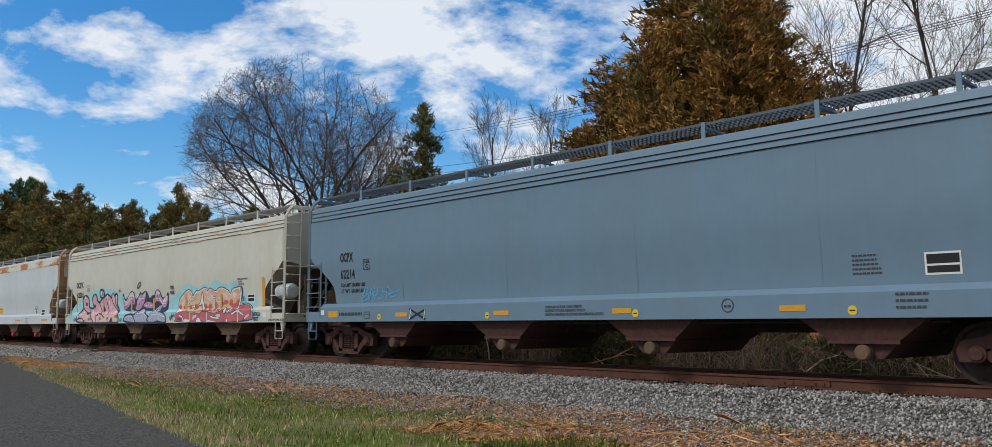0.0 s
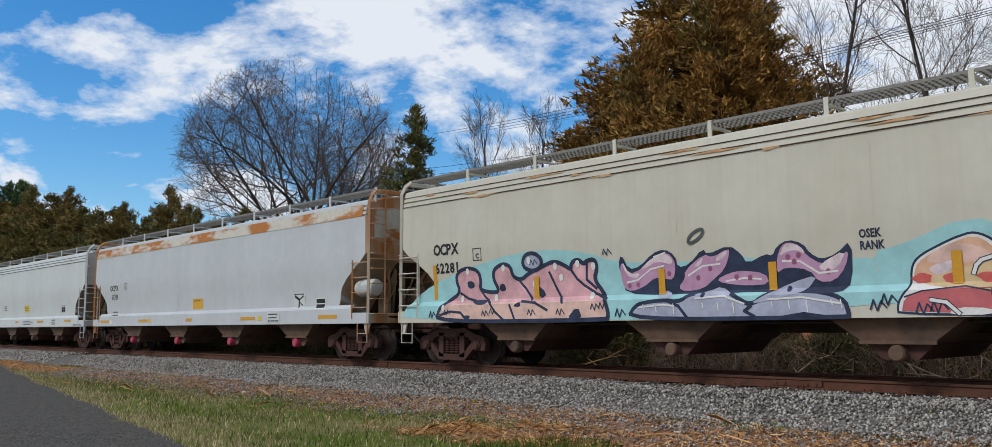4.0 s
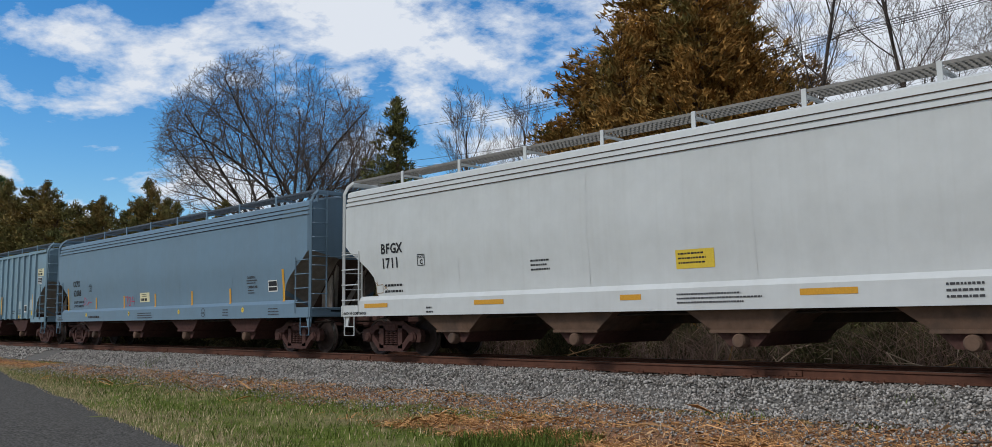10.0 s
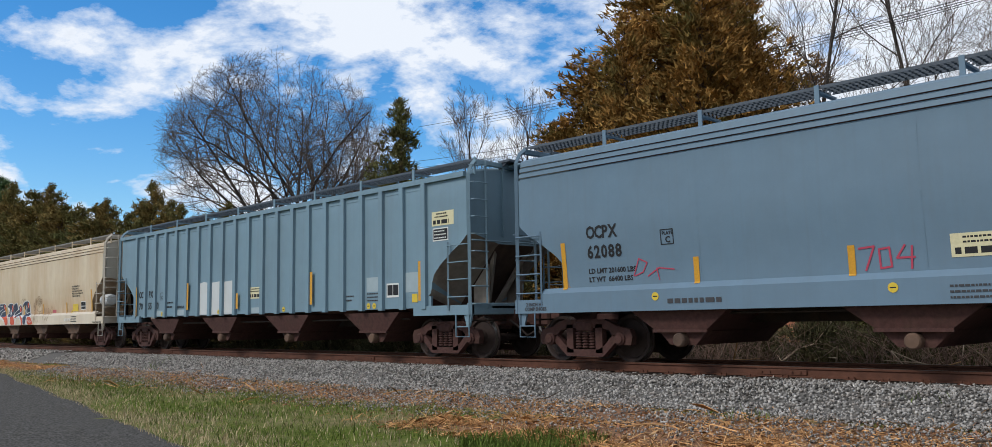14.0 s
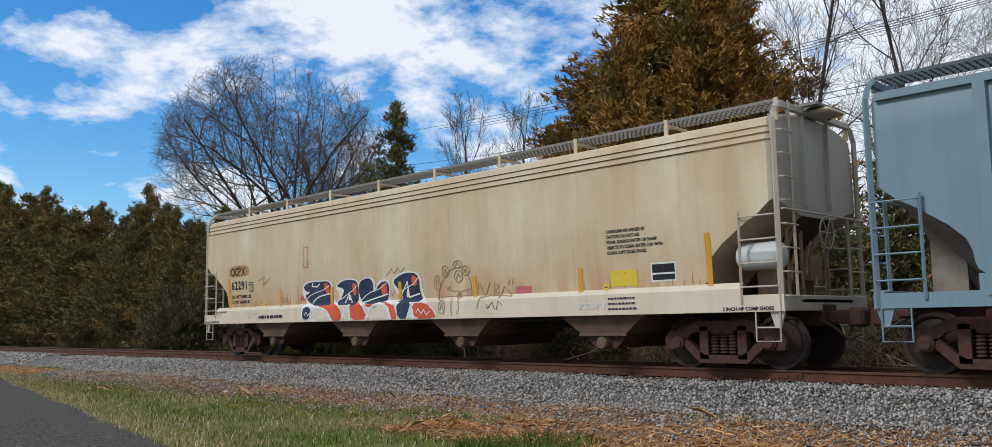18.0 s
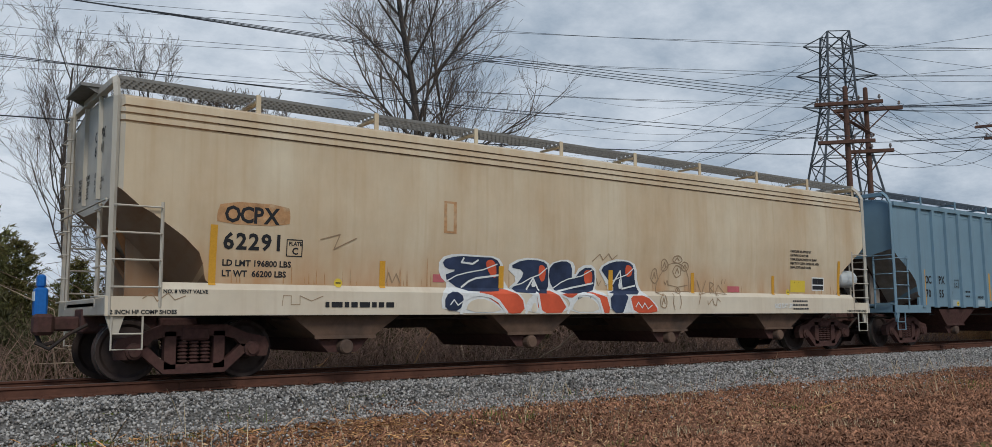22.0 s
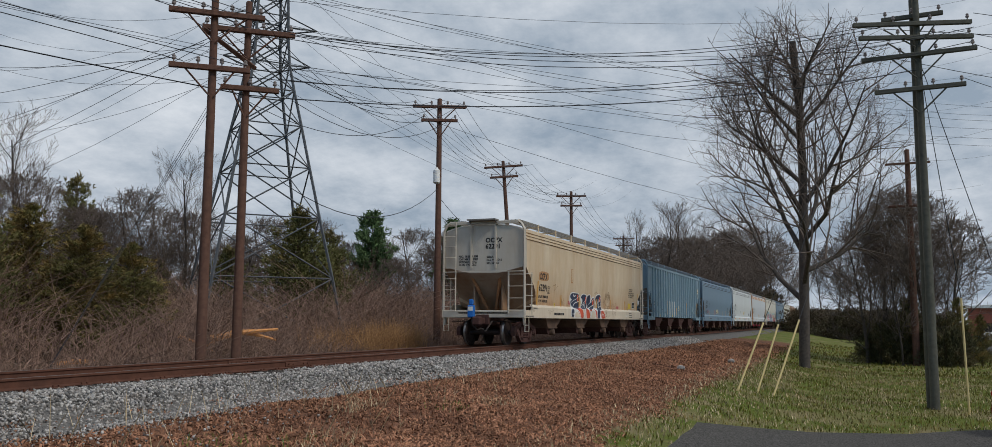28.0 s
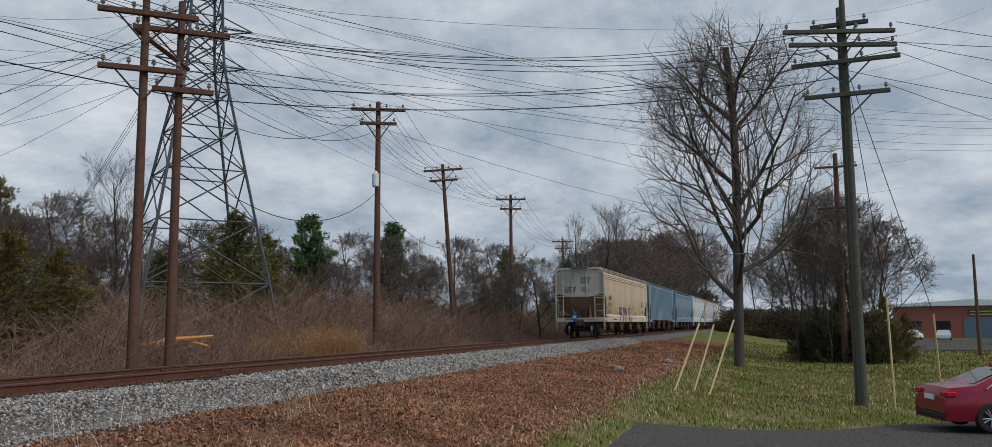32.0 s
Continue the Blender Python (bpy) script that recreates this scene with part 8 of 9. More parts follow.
def stay_guard(foot, head, anchor, label="yellow plastic guard on a stay wire"):
    t = empty("stay_guard", label, "stay guard", "guards on the lawn")
    b = Build()
    b.tube([foot, head], 0.03, 8)
    b.done("guard_tube", M["guard"], t)
    b = Build()
    b.tube([head, anchor], 0.012, 4)
    b.done("stay_wire", M["wire"], t)


for (fx, fy), (hx, hy, hz_) in (((40.2, 5.75), (41.4, 5.0, 0.85)), ((41.2, 5.25), (42.3, 4.6, 0.8)), ((40.9, 4.75), (42.4, 3.95, 0.95))):
    fz = ground_z(fx, fy) - 0.05
    d = Vector((hx - fx, hy - fy, hz_ - fz))
    stay_guard((fx, fy, fz), (hx, hy, hz_), Vector((fx, fy, fz)) + d * 4.6)
for (fx, fy), (hx, hy, hz_) in (((40.5, -0.65), (40.6, -0.6, 1.6)), ((43.5, -2.4), (42.9, -2.2, 1.1))):
    fz = ground_z(fx, fy) - 0.05
    stay_guard((fx, fy, fz), (hx, hy, hz_), (rp_at[0], rp_at[1], rz + 11.0))

# splintered timber at the foot of the pole
for k, (a, d, l, z, rise, rr) in enumerate(((-52.4, 28.5, 2.0, 0.42, 0.3, 0.13), (-51.0, 28.8, 1.2, 0.25, 0.8, 0.09), (-53.0, 28.6, 1.3, 0.36, -0.25, 0.11), (-42.8, 27.0, 1.0, -0.35, 0.12, 0.08),
                                        (-43.4, 27.4, 0.8, -0.42, -0.1, 0.07), (-49.6, 28.6, 1.1, 0.1, -0.5, 0.06))):
    x, y, _ = spot(a, d)
    b = Build()
    dx, dy = math.cos(radians(a)) * l / 2, math.sin(radians(a)) * l / 2
    b.tube([(x - dx, y - dy, z - rise / 2), (x - dx * 0.1, y, z + 0.06), (x + dx, y + dy, z + rise / 2)], rr, 6, rr * 0.3)
    tagged(b.done("broken_timber", M["split_wood"]), "splintered fresh timber lying in the brush", "timber")


# ---- red sedan, parked ----
def sedan(at, turn):
    car = empty("sedan", "metallic red sedan car parked on the asphalt", "car")
    car.location, car.rotation_euler = at, (0, 0, radians(turn))
    prof = [(-2.40, 0.42), (-2.43, 0.62), (-2.38, 0.86), (-2.30, 1.00), (-1.72, 1.06), (-0.95, 1.40), (-0.35, 1.475), (0.25, 1.46), (0.75, 1.36), (1.45, 0.99), (2.05, 0.86), (2.36, 0.70), (2.42, 0.5), (2.38, 0.32)]
    b = Build()
    rings = []
    for x, z in prof:
        roof = z > 1.08
        w = 0.93 - 0.06 * abs(x / 2.4) ** 3
        wt = w if not roof else w - 0.30 * (z - 1.0)
        belt = min(z, 0.95)
        rings.append([(x, -w * 0.96, 0.25), (x, -w, 0.5), (x, -w * 0.99, belt * 0.85), (x, -w * 0.95, belt), (x, -wt * 0.86 if roof else -w * 0.9, z), (x, 0, z + 0.02),
                      (x, wt * 0.86 if roof else w * 0.9, z), (x, w * 0.95, belt), (x, w * 0.99, belt * 0.85), (x, w, 0.5), (x, w * 0.96, 0.25)])
    b.rings(rings)
    b.done("body", M["car_red"], car, "glossy red bodywork", True)
    b = Build()
    b.add([(-1.66, -0.62, 1.10), (-1.66, 0.62, 1.10), (-0.98, 0.56, 1.415), (-0.98, -0.56, 1.415)], [(0, 1, 2, 3)])
    b.done("rear_window", M["glass_dark"], car, "dark rear window")
    b = Build()
    b.add([(1.38, -0.66, 1.05), (1.38, 0.66, 1.05), (0.72, 0.58, 1.40), (0.72, -0.58, 1.40)], [(0, 1, 2, 3)])
    b.done("windscreen", M["glass_dark"], car)
    for s in (-1, 1):
        for x0, x1, x2, x3 in ((-1.35, -0.25, -0.3, -0.85), (-0.18, 1.15, 0.62, -0.22)):
            b = Build()
            b.add([(x0, s * 0.905, 1.0), (x1, s * 0.905, 1.0), (x2, s * 0.735, 1.40), (x3, s * 0.735, 1.38)], [(0, 1, 2, 3)])
            b.done("side_window", M["glass_dark"], car)
        b = Build()
        b.tube([(-1.5, s * 0.915, 0.99), (-1.15, s * 0.84, 1.22), (-0.6, s * 0.75, 1.42), (0.2, s * 0.75, 1.43)], 0.014, 5)
        b.done("window_trim", M["alloy"], car, "chrome window trim")
        b = Build()
        b.box(-2.42, -2.16, s * 0.72 - 0.2, s * 0.72 + 0.17, 0.80, 0.93, 0.03)
        b.done("tail_light", M["lamp_red"], car, "red tail light")
        for x in (-1.42, 1.40):
            b = Build()
            b.lathe_y([(0.2, s * 0.72), (0.31, s * 0.72), (0.335, s * 0.75), (0.335, s * 0.90), (0.31, s * 0.935), (0.22, s * 0.935), (0.2, s * 0.9)], 28, x, 0.335)
            wh = b.done("wheel", M["tyre"], car, "black tyre on a spoked rim", True)
            b = Build()
            b.lathe_y([(0.03, s * 0.93), (0.05, s * 0.935), (0.05, s * 0.90), (0.02, s * 0.88)], 12, x, 0.335)
            for k in range(10):
                a = k * math.pi / 5 + (0.12 if k % 2 else -0.12)
                b.tube([(x + 0.05 * math.cos(a), s * 0.925, 0.335 + 0.05 * math.sin(a)), (x + 0.22 * math.cos(a), s * 0.925, 0.335 + 0.22 * math.sin(a))], 0.016, 4)
            b.done("rim", M["alloy"], wh, "silver alloy spokes")
    b = Build()
    b.box(-2.44, -2.40, -0.26, 0.26, 0.70, 0.82)
    b.done("plate", M["white_mark"], car, "blank pale plate")
    b = Build()
    b.box(-2.43, -1.9, -0.84, 0.84, 0.27, 0.42, 0.04)
    b.done("rear_bumper", M["tyre"], car, "dark lower bumper")
    b = Build()
    b.prism([(-1.0, 1.44), (-0.75, 1.47), (-0.98, 1.55)], -0.02, 0.02)
    b.done("roof_fin", M["car_red"], car, "small roof aerial fin")
    return car


sx, sy = 36.0, -3.2
sedan((sx, sy, ground_z(sx, sy) + 0.03), -77)


def small_vehicle(name, label, at, turn, mat, pickup=False):
    car = empty(name, label, "car")
    car.location, car.rotation_euler = at, (0, 0, radians(turn))
    prof = [(-2.3, 0.4), (-2.35, 0.85), (-1.6, 0.95), (-0.9, 1.4), (0.4, 1.42), (1.1, 0.98), (2.1, 0.8), (2.25, 0.4)] if not pickup else \
        [(-2.7, 0.5), (-2.75, 1.1), (-0.7, 1.12), (-0.65, 1.8), (0.6, 1.82), (1.1, 1.2), (2.6, 1.1), (2.7, 0.5)]
    b = Build()
    b.rings([[(x, -0.88, 0.35), (x, -0.9, min(z, 0.9)), (x, -0.68 if z > 1.3 else -0.86, z), (x, 0.68 if z > 1.3 else 0.86, z), (x, 0.9, min(z, 0.9)), (x, 0.88, 0.35)] for x, z in prof])
    b.done("body", mat, car, "", True)
    z1 = 1.35 if not pickup else 1.75
    for s in (-1, 1):
        b = Build()
        b.add([(-1.1 if not pickup else -0.6, s * 0.885, 1.0), (0.9, s * 0.885, 1.0), (0.35, s * 0.715, z1), (-0.75 if not pickup else -0.55, s * 0.715, z1)], [(0, 1, 2, 3)])
        b.done("side_window", M["glass_dark"], car)
        for x in (-1.4, 1.4):
            b = Build()
            b.lathe_y([(0.05, s * 0.92), (0.2, s * 0.93), (0.33, s * 0.91), (0.33, s * 0.72), (0.1, s * 0.72)], 18, x, 0.33)
            b.done("wheel", M["tyre"], car, "", True)


def facing(az, d):
    x, y = polar(az, d, E2X, E2Y)
    return (x, y, ground_z(x, y) + 0.02)


small_vehicle("parked_car", "silver sedan parked by the brick building", facing(-99.3, 135), 170, M["silver"])
small_vehicle("parked_car", "white car parked by the shrubs", facing(-97.6, 138), 190, M["white_mark"])
small_vehicle("pickup_truck", "white pickup truck by the brick building", facing(-102.3, 112), 165, M["white_mark"], True)

# ---- brick building across the lawn ----
bx, by, bz = facing(-101.2, 152)
bld = empty("brick_building", "low red brick workshop with a pale flat roof", "building")
bld.location, bld.rotation_euler = (bx, by, bz), (0, 0, radians(-101))
b = Build()
b.box(-12, 26, 0, 22, -0.3, 4.9)
b.done("wall", M["brick"], bld, "red brick wall")
b = Build()
b.prism([(-12.4, 4.9), (-12.4, 5.2), (-1, 5.9), (12, 5.2), (26.4, 5.2), (26.4, 4.9)], -0.5, 22.5)
b.done("roof", M["white_mark"], bld, "pale metal roof edge")
b = Build()
b.box(-2.2, 2.6, -0.12, 0.02, 0, 3.1)
b.done("roller_door", M["device_grey"], bld, "grey-blue roller door")
b = Build()
b.box(-1.6, 2.6, -0.1, 0.02, 3.35, 4.3)
sg = b.done("sign_board", M["sign_dark"], bld, "dark sign board with yellow bars")
for z in (3.5, 3.95):
    b = Build()
    b.box(-1.3, 2.3, -0.14, -0.1, z, z + 0.16)
    b.done("sign_bar", M["sign_yellow"], sg)
b = Build()
b.box(6.5, 13.5, -4.2, -0.1, 2.6, 2.85)
for x in (6.7, 13.2):
    b.box(x - 0.1, x + 0.1, -4.1, -3.9, 0, 2.6)
b.done("canopy", M["white_mark"], bld, "small pale canopy on posts")
for x, w in ((3.4, 1.2), (5.0, 1.2), (17, 2.0), (21, 2.0), (-6, 2.0), (-10, 2.0)):
    b = Build()
    b.box(x, x + w, -0.05, 0.02, 1.2, 2.6)
    b.done("window", M["glass_dark"], bld)
b = Build()
b.box(13.8, 16.5, 6, 8, 5.2, 7.6)
b.done("roof_unit", M["steel"], bld, "grey ventilation unit")
sheet("street", 98, 150, 4.0, lambda x: -60.0, lambda x: -6.0 - (x - 98) * 0.02, 10, 0.04, M["asphalt"], "grey street beyond the lawn", "road")
# chain-link fence before the canopy
fn = empty("fence", "grey chain-link fence by the workshop", "fence")
fx, fy, fz = facing(-101.2, 140)
fn.location, fn.rotation_euler = (fx, fy, fz), (0, 0, radians(-101))
for k in range(12):
    b = Build()
    b.tube([(2 + k * 1.8, 0, 0), (2 + k * 1.8, 0, 1.7)], 0.04, 5)
    b.done("post", M["steel"], fn)
for z in (0.9, 1.65):
    b = Build()
    b.tube([(2, 0, z), (21.8, 0, z)], 0.025, 4)
    b.done("fence_rail", M["steel"], fn)

# ---- brick house behind the woods ----
hx_, hy_ = polar(20.5, 50)
house = empty("house", "orange brick house behind bare trees", "house")
house.location = (hx_, hy_, ground_z(hx_, hy_))
b = Build()
b.box(-7, 7, 0, 8, -0.3, 3.4)
b.done("wall", M["roof_tile"], house, "orange brick wall")
b = Build()
b.prism([(-7.5, 3.3), (7.5, 3.3), (7.5, 3.5), (4.5, 5.6), (-4.5, 5.6), (-7.5, 3.5)], -0.5, 8.5)
b.done("roof", M["roof_tile"], house, "reddish roof")
for x in (-4.5, 0.5, 4.5):
    b = Build()
    b.box(x, x + 1.2, -0.05, 0.03, 1.0, 2.4)
    b.done("window", M["glass_dark"], house)

# ---- loose cover: stones, blades, straw, chips ----
rng = np.random.default_rng(77)


def heights(x, y):
    return np.array([ground_z(a, c) for a, c in zip(x, y)])


def stones(name, n, x0, x1, y0, y1, r0, r1, label, fade=None):
    x, y = rng.uniform(x0, x1, n), rng.uniform(y0, y1, n)
    if fade is not None:
        keep = rng.random(n) < fade(x, y)
        x, y = x[keep], y[keep]
    n = len(x)
    z = heights(x, y) + rng.uniform(0.01, 0.045, n)
    r = rng.uniform(r0, r1, n)
    base = np.array([(1, 0, 0), (0, 1, 0), (-1, 0, 0), (0, -1, 0), (0, 0, 1), (0, 0, -1)], dtype=float)
    q = rng.normal(0, 1, (n, 3, 3))
    q, _ = np.linalg.qr(q)
    v = (base[None] * rng.uniform(0.45, 1.4, (n, 6, 1))) @ q * r[:, None, None]
    v += np.stack([x, y, z + r * 0.25], axis=1)[:, None, :]
    f = [(0, 1, 4), (1, 2, 4), (2, 3, 4), (3, 0, 4), (1, 0, 5), (2, 1, 5), (3, 2, 5), (0, 3, 5)]
    return solids_object(name, v, f, M["stone"], label, "stones", "stuff")


stones("ballast_stones", 100000, -38, 28, 11.6, 13.75, 0.014, 0.034, "loose grey crushed stones on the track shoulder")
stones("ballast_stones", 30000, 28, 75, 11.8, 13.75, 0.022, 0.045, "loose grey crushed stones on the track shoulder")
stones("ballast_stones", 14000, -95, -40, 11.8, 13.75, 0.035, 0.06, "loose grey crushed stones on the track shoulder")
stones("ballast_stones", 12000, -40, 30, 13.9, 15.3, 0.025, 0.05, "grey crushed stones between the rails")
stones("ballast_stones", 34000, -34, 24, 9.4, 11.8, 0.010, 0.028, "scattered grey stones at the foot of the track shoulder",
       lambda x, y: np.clip((y - 9.2) / 1.6, 0, 1) * (1 - 0.9 * np.clip((x - 3) / 3, 0, 1) * np.clip((11.6 - y) / 0.5, 0, 1)))


def blades(name, n, x0, x1, y0, y1, h0, h1, w, mat, label, keep=None, lying=False, category="grass"):
    x, y = rng.uniform(x0, x1, n), rng.uniform(y0, y1, n)
    if keep is not None:
        k = rng.random(n) < np.array([keep(a, c) for a, c in zip(x, y)])
        x, y = x[k], y[k]
    n = len(x)
    z = heights(x, y)
    h = rng.uniform(h0, h1, n)
    az = rng.uniform(0, 6.283, n)
    if lying:
        d = np.stack([np.cos(az), np.sin(az), rng.normal(0.05, 0.28, n)], axis=1)
        z = z + rng.uniform(0.005, 0.05, n)
    else:
        d = np.stack([np.cos(az) * 0.45, np.sin(az) * 0.45, np.ones(n)], axis=1) + rng.normal(0, 0.12, (n, 3))
    s = np.stack([-np.sin(az), np.cos(az), rng.normal(0, 0.8, n) if lying else np.zeros(n)], axis=1) * (w * rng.uniform(0.6, 1.4, n))[:, None]
    p = np.stack([x, y, z], axis=1)
    mid = p + d * (h * 0.55)[:, None]
    if lying:  # bowed stalks
        mid += np.stack([-np.sin(az), np.cos(az), np.full(n, 0.5)], axis=1) * (rng.normal(0, 0.16, n) * h)[:, None]
    tip = p + d * h[:, None] - np.array([0, 0, 1.0]) * (h * 0.12)[:, None]
    v = np.stack([p - s, p + s, mid + s * 0.7, tip, mid - s * 0.7], axis=1).reshape(-1, 3)
    return arrays_object(name, v, 5, mat, label, category, "stuff")


def verge(a, c):
    e = road_edge(a)
    if c < e - 0.05:
        return 0.0
    return float(np.clip((c - e) / 1.2, 0.25, 1)) * (1 - smooth01((a + 7) / 4) * smooth01((c - 7.5) / 1)) * (1 - min(1.0, straw_amount(a, c) * 1.3)) * (0.35 + 0.65 * smooth01(noise.noise((a * 0.5, c * 0.5, 4)) + 0.6))


def dry_verge(a, c):
    e = road_edge(a)
    return 0.0 if c < e - 0.1 else float(max(0.3, np.clip(1.4 - (c - e) / 1.3, 0, 1))) * (1 - smooth01((a - 1) / 3) * 0.5)


blades("grass", 50000, -38, 2, 2.8, 10.4, 0.05, 0.13, 0.006, M["grass_blade"], "green grass verge beside the path", verge)
blades("dry_grass", 70000, -42, 3, 2.8, 10.4, 0.04, 0.11, 0.005, M["dry_blade"], "dry blond grass along the path edge", dry_verge)
blades("grass", 16000, -9, 3, 7.2, 9.3, 0.10, 0.22, 0.007, M["grass_blade"], "taller green grass tufts", lambda a, c: 0.8 if noise.noise((a * 0.6, c * 0.8, 11)) > 0.05 else 0.0)
blades("grass", 30000, 26, 62, -6, 6.6, 0.05, 0.12, 0.010, M["lawn_blade"], "mown green lawn", lambda a, c: 0.0 if c < lot_edge(a) + 0.1 and a < 56 else 1.0 - mulch_amount(a, c))
blades("dry_grass", 15000, 18, 60, -4, 7.4, 0.05, 0.14, 0.010, M["dry_blade"], "dry blond grass in the lawn", lambda a, c: 0.0 if c < lot_edge(a) and a < 56 else 0.25 + 0.7 * smooth01((c - 4) / 2.5))
blades("grass", 16000, 60, 112, -30, 7, 0.08, 0.2, 0.03, M["lawn_blade"], "lawn further off", lambda a, c: 0.0 if a > 97 and c < -6 else 1.0)
blades("dry_grass", 9000, 26, 70, -6, 7.2, 0.05, 0.12, 0.012, M["dry_blade"], "dry patches in the lawn", lambda a, c: 0.0 if c < lot_edge(a) and a < 56 else (1.0 if noise.noise((a * 0.25, c * 0.4, 14)) > 0.0 else 0.1))
blades("pine_straw", 90000, -45, 7, 8.2, 12.4, 0.05, 0.22, 0.0035, M["straw"], "fallen orange-brown pine straw", lambda a, c: straw_amount(a, c) * (0.12 + 0.88 * smooth01(1.6 * noise.noise((a * 0.45, c * 1.0, 17)) + 0.5)), True, "straw")
blades("pine_straw", 30000, -11, 3, 8.2, 10.2, 0.10, 0.30, 0.004, M["straw"], "heaped orange-brown pine straw", lambda a, c: 1.0 if noise.noise((a * 0.5, c * 1.1, 21)) > 0.05 else 0.03, True, "straw")
blades("straw_stalks", 900, -30, 8, 8.6, 11.8, 0.25, 0.55, 0.007, M["straw"], "long pale straw stalks strewn on the ground", lambda a, c: 1.0 if noise.noise((a * 0.45, c * 0.7, 71)) > 0.0 else 0.15, True, "straw")
blades("dead_leaves", 22000, -30, 12, 9.2, 12.0, 0.02, 0.05, 0.010, M["chip"], "small brown dead leaves and bark bits on the ground", lambda a, c: 0.9 if noise.noise((a * 0.35, c * 0.6, 81)) > -0.1 else 0.2, True, "leaves")
blades("weeds", 5000, -30, 14, 10.2, 12.6, 0.08, 0.25, 0.006, M["grass_blade"], "small green weeds between the stones",
       lambda a, c: 1.0 if noise.noise((a * 0.55, c * 0.8, 33)) > 0.42 else 0.0, False, "weeds")
blades("dry_grass", 16000, 7, 34, 5.6, 10.8, 0.04, 0.13, 0.006, M["dry_blade"], "dry blond grass growing through the mulch", lambda a, c: 1.0 if noise.noise((a * 0.35, c * 0.7, 57)) > 0.28 else 0.02)
blades("weeds", 5000, 7, 30, 8.0, 11.4, 0.05, 0.14, 0.006, M["grass_blade"], "green weeds in the mulch", lambda a, c: 1.0 if noise.noise((a * 0.4, c * 0.8, 63)) > 0.42 else 0.0, False, "weeds")
blades("dry_weeds", 1600, 2, 40, 9.0, 12.0, 0.2, 0.6, 0.004, M["dry_blade"], "dry weed stalks in the mulch", lambda a, c: 1.0 if noise.noise((a * 0.5, c * 0.8, 43)) > 0.2 else 0.1, False, "weeds")


def chips(name, n, x0, x1, y0, y1, size, mat, label, keep):
    x, y = rng.uniform(x0, x1, n), rng.uniform(y0, y1, n)
    k = rng.random(n) < np.array([keep(a, c) for a, c in zip(x, y)])
    x, y = x[k], y[k]
    n = len(x)
    q, _ = np.linalg.qr(rng.normal(0, 1, (n, 3, 3)))
    base = np.array([(-1, -0.25, -0.12), (1, -0.18, -0.12), (1, 0.22, -0.12), (-1, 0.25, -0.12), (-0.9, -0.2, 0.12), (0.9, -0.15, 0.12), (0.95, 0.18, 0.12), (-0.95, 0.2, 0.12)])
    s = size * rng.uniform(0.4, 1.6, (n, 1, 1))
    v = base[None] * s @ q
    v += np.stack([x, y, heights(x, y) + 0.015], axis=1)[:, None, :]
    return solids_object(name, v, [(4, 5, 6, 7), (0, 1, 5, 4), (1, 2, 6, 5), (2, 3, 7, 6), (3, 0, 4, 7)], mat, label, "mulch", "stuff")


chips("mulch", 95000, 0, 45, 5.0, 12.2, 0.036, M["chip"], "red-brown shredded wood mulch", mulch_amount)
chips("mulch", 22000, 45, 85, 5.5, 12.0, 0.055, M["chip"], "red-brown shredded wood mulch", mulch_amount)
chips("mulch", 9000, -8, 14, 8.0, 11.6, 0.03, M["chip_pale"], "scattered wood chips", lambda a, c: 0.6)
for k, (x, y, l, a) in enumerate(((-14.2, 11.2, 0.7, 70), (-13.6, 10.9, 0.4, 110), (-7.2, 10.0, 0.8, 20), (-4.6, 9.4, 0.7, -30), (-2.0, 9.2, 0.6, 50), (17.8, 8.6, 0.5, 30), (19.5, 8.0, 0.35, 80), (14.0, 8.9, 0.5, -20),
                                  (-3.0, 10.8, 0.9, 5), (-10.5, 11.6, 0.7, -5))):
    z = ground_z(x, y)
    b = Build()
    dx, dy = math.cos(radians(a)) * l / 2, math.sin(radians(a)) * l / 2
    b.tube([(x - dx, y - dy, z + 0.03), (x, y, z + 0.09), (x + dx, y + dy, z + 0.05 + 0.25 * l * (k % 2))], 0.014, 6, 0.006)
    tagged(b.done("stick", M["sedge"] if k < 8 else M["tie"]), "pale broken stick lying on the ground" if k < 8 else "dark weathered stick lying on the stones", "stick")
for x, y in ((-19.6, 10.3), (44.5, 8.2), (53, 7.4)):
    b = Build()
    r = 0.06 if x < 0 else 0.16
    b.rings([[(x + rr * math.cos(a) * (1 + 0.2 * math.sin(3 * a)), y + rr * math.sin(a), ground_z(x, y) + h) for a in (k * math.pi / 5 for k in range(10))] for rr, h in ((r * 0.7, -0.02), (r, r * 0.4), (r * 0.8, r * 0.9), (r * 0.3, r * 1.1))])
    tagged(b.done("rock", M["white_mark"] if x < 0 else M["stone"], None, "", True), "small pale rock on the ground", "rock")
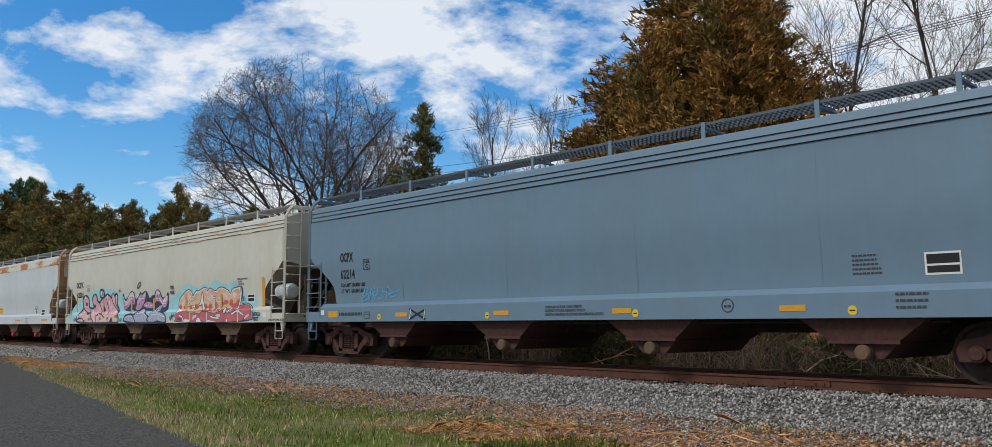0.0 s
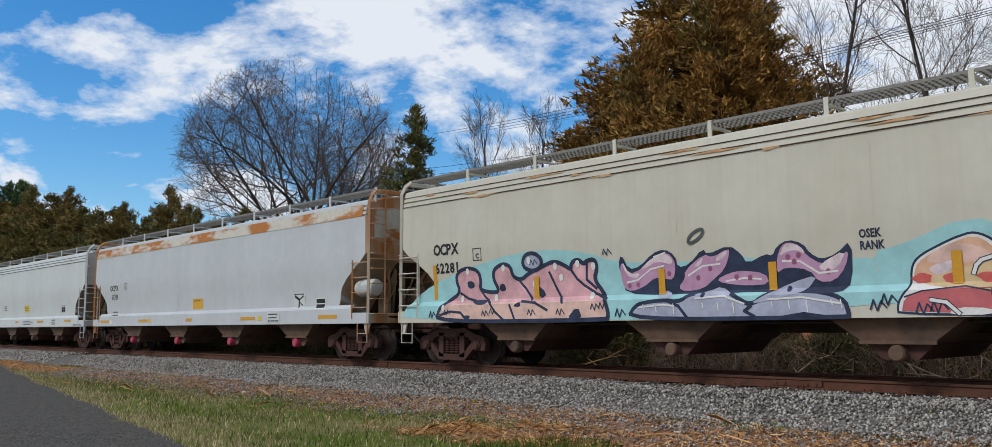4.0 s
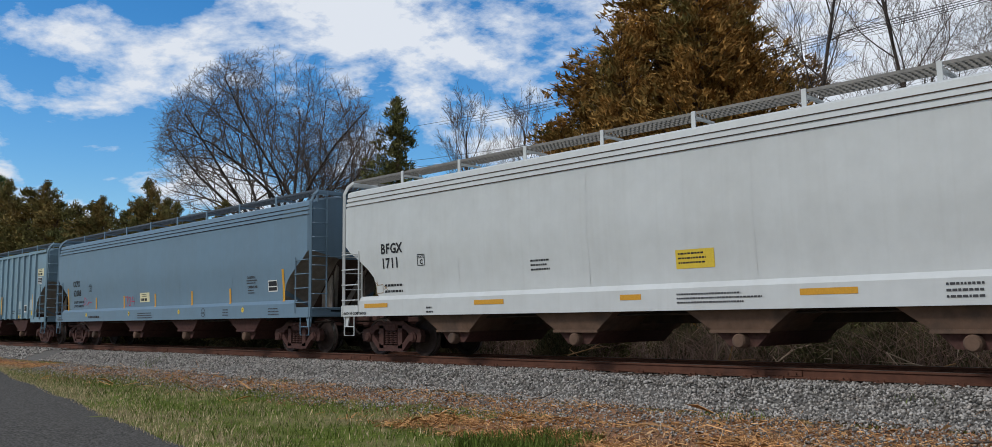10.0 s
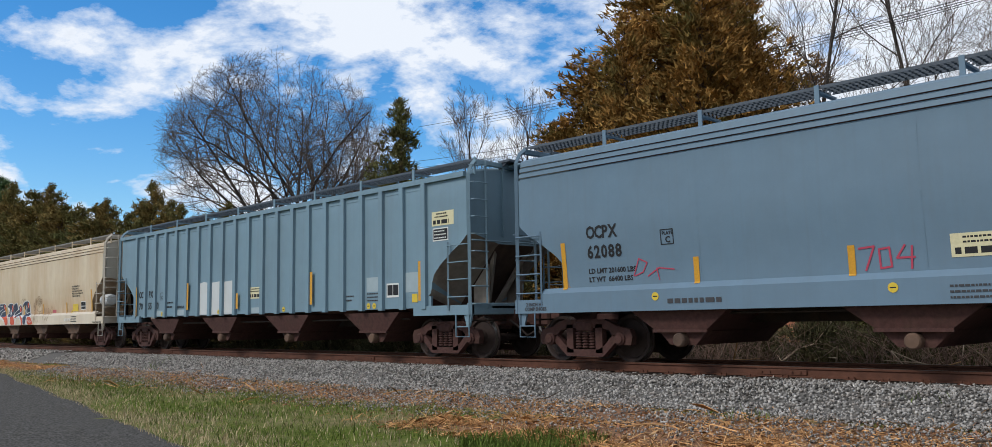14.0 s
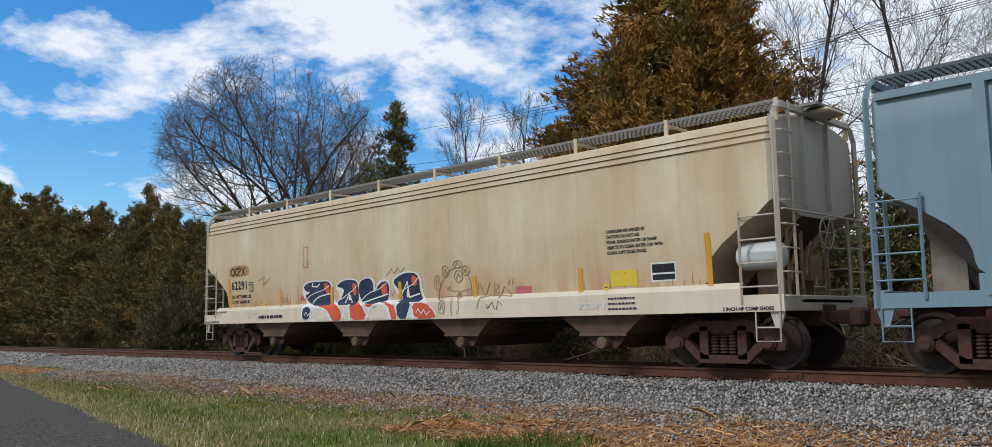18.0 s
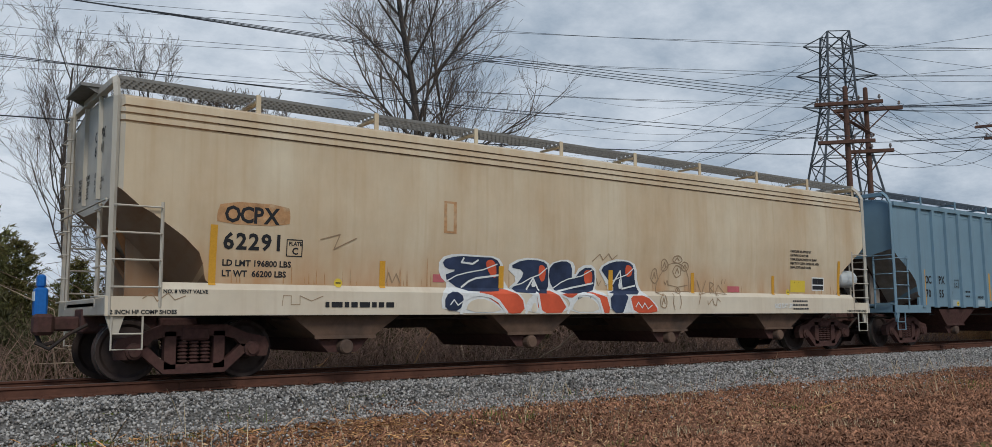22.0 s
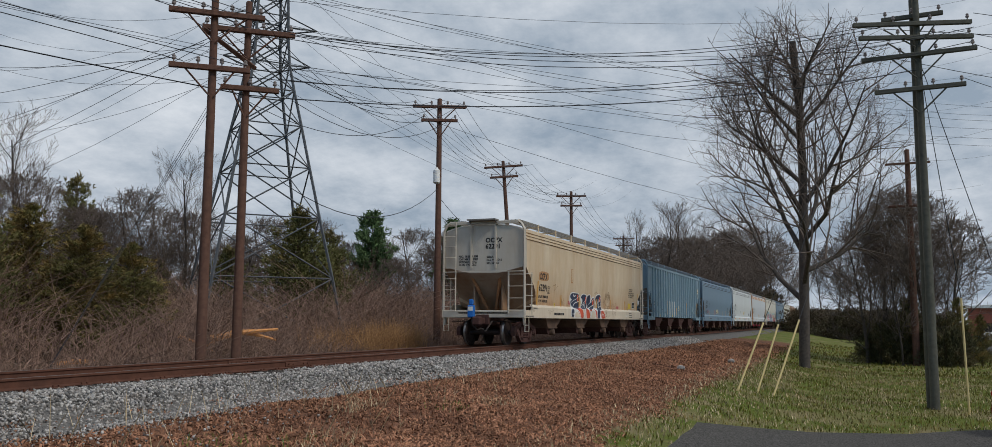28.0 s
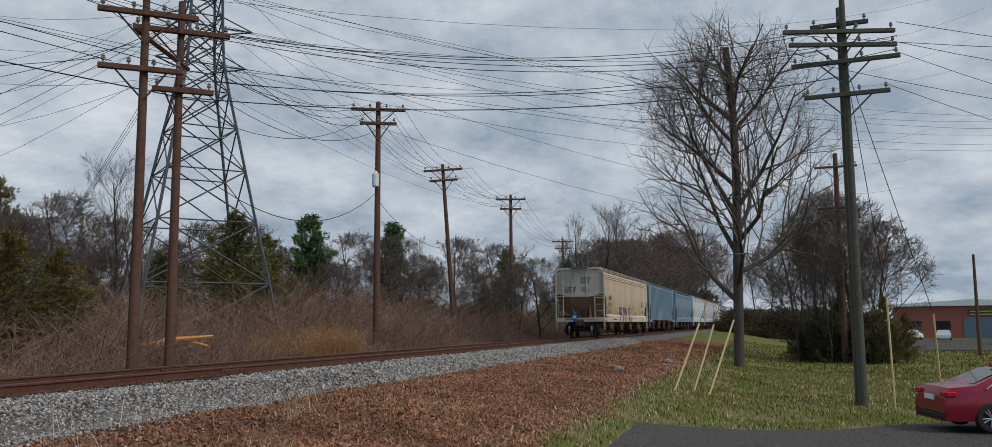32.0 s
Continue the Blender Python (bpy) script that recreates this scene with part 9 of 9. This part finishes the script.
# broken branches at the edge of the woods
for k in range(64):
    az, d = rng.uniform(-45, 48), rng.uniform(18.5, 22)
    x, y = polar(az, d * (1 / max(0.75, math.cos(radians(az)))) * 0.95)
    y = max(18.4, min(y, 23))
    z = ground_z(x, y)
    segs = []
    p = np.array([x, y, z + 0.05])
    d0 = np.array([rng.normal(), rng.normal() * 0.4, abs(rng.normal()) * 0.35])
    d0 /= np.linalg.norm(d0)
    for j in range(4):
        q = p + d0 * rng.uniform(0.3, 0.7) + rng.normal(0, 0.08, 3)
        segs.append((*p, *q, 0.03 - 0.005 * j, 0.025 - 0.005 * j))
        w = q + rng.normal(0, 0.4, 3) * np.array([1, 0.6, 0.6])
        segs.append((*q, *w, 0.013, 0.004))
        p = q
    tubes_mesh("fallen_branch", segs, 5, M["pale_branch"] if k % 3 else M["sedge"], None, "broken bare branch lying in the brush", "branch")


# ---- motion ----
# rear end of the last car along the track, by time
TRAVEL = [(0, -145.9), (3, -126.9), (6, -107.6), (9, -88.1), (11, -75.0), (13, -61.5), (14.5, -51.0), (16, -40.6), (18, -26.15), (20, -11.73), (21, -4.24), (22, 2.95), (22.5, 6.1), (23, 8.75),
          (23.5, 13.9), (24, 18.75), (24.5, 21.55), (25, 24.42), (25.5, 27.08), (27.5, 38.09), (28, 40.89), (28.5, 43.77), (29, 46.91), (29.5, 50.25), (30, 53.37), (30.5, 56.53), (31, 59.72), (31.5, 63.2), (32, 67.16)]
TRAVEL_T, TRAVEL_X = [a for a, _ in TRAVEL], [b for _, b in TRAVEL]


def travelled(t):
    """Smooth through the rows (cubic with the rows' own slopes)."""
    i = max(0, min(len(TRAVEL) - 2, int(np.searchsorted(TRAVEL_T, t, side="right")) - 1))

    def slope(k):
        a, b = max(0, k - 1), min(len(TRAVEL) - 1, k + 1)
        return (TRAVEL_X[b] - TRAVEL_X[a]) / (TRAVEL_T[b] - TRAVEL_T[a])
    h = TRAVEL_T[i + 1] - TRAVEL_T[i]
    u = (t - TRAVEL_T[i]) / h
    return ((2 * u ** 3 - 3 * u ** 2 + 1) * TRAVEL_X[i] + (u ** 3 - 2 * u ** 2 + u) * h * slope(i)
            + (-2 * u ** 3 + 3 * u ** 2) * TRAVEL_X[i + 1] + (u ** 3 - u ** 2) * h * slope(i + 1))


def motions():
    times = [k * 0.5 for k in range(65)]
    spin_times = [k / 15 for k in range(481)]
    for car, wheels, ahead in TRAIN:
        walk(car, [(t, pose(travelled(t) + ahead, TRACK_Y, 0)) for t in times])
    spin = [(t, Matrix.Rotation(travelled(t) / 0.457, 4, "Y")) for t in spin_times]
    for car, wheels, ahead in TRAIN:
        for w in wheels:
            at = Matrix.Translation(w.location)
            walk(w, [(t, at @ m) for t, m in spin])


motions()
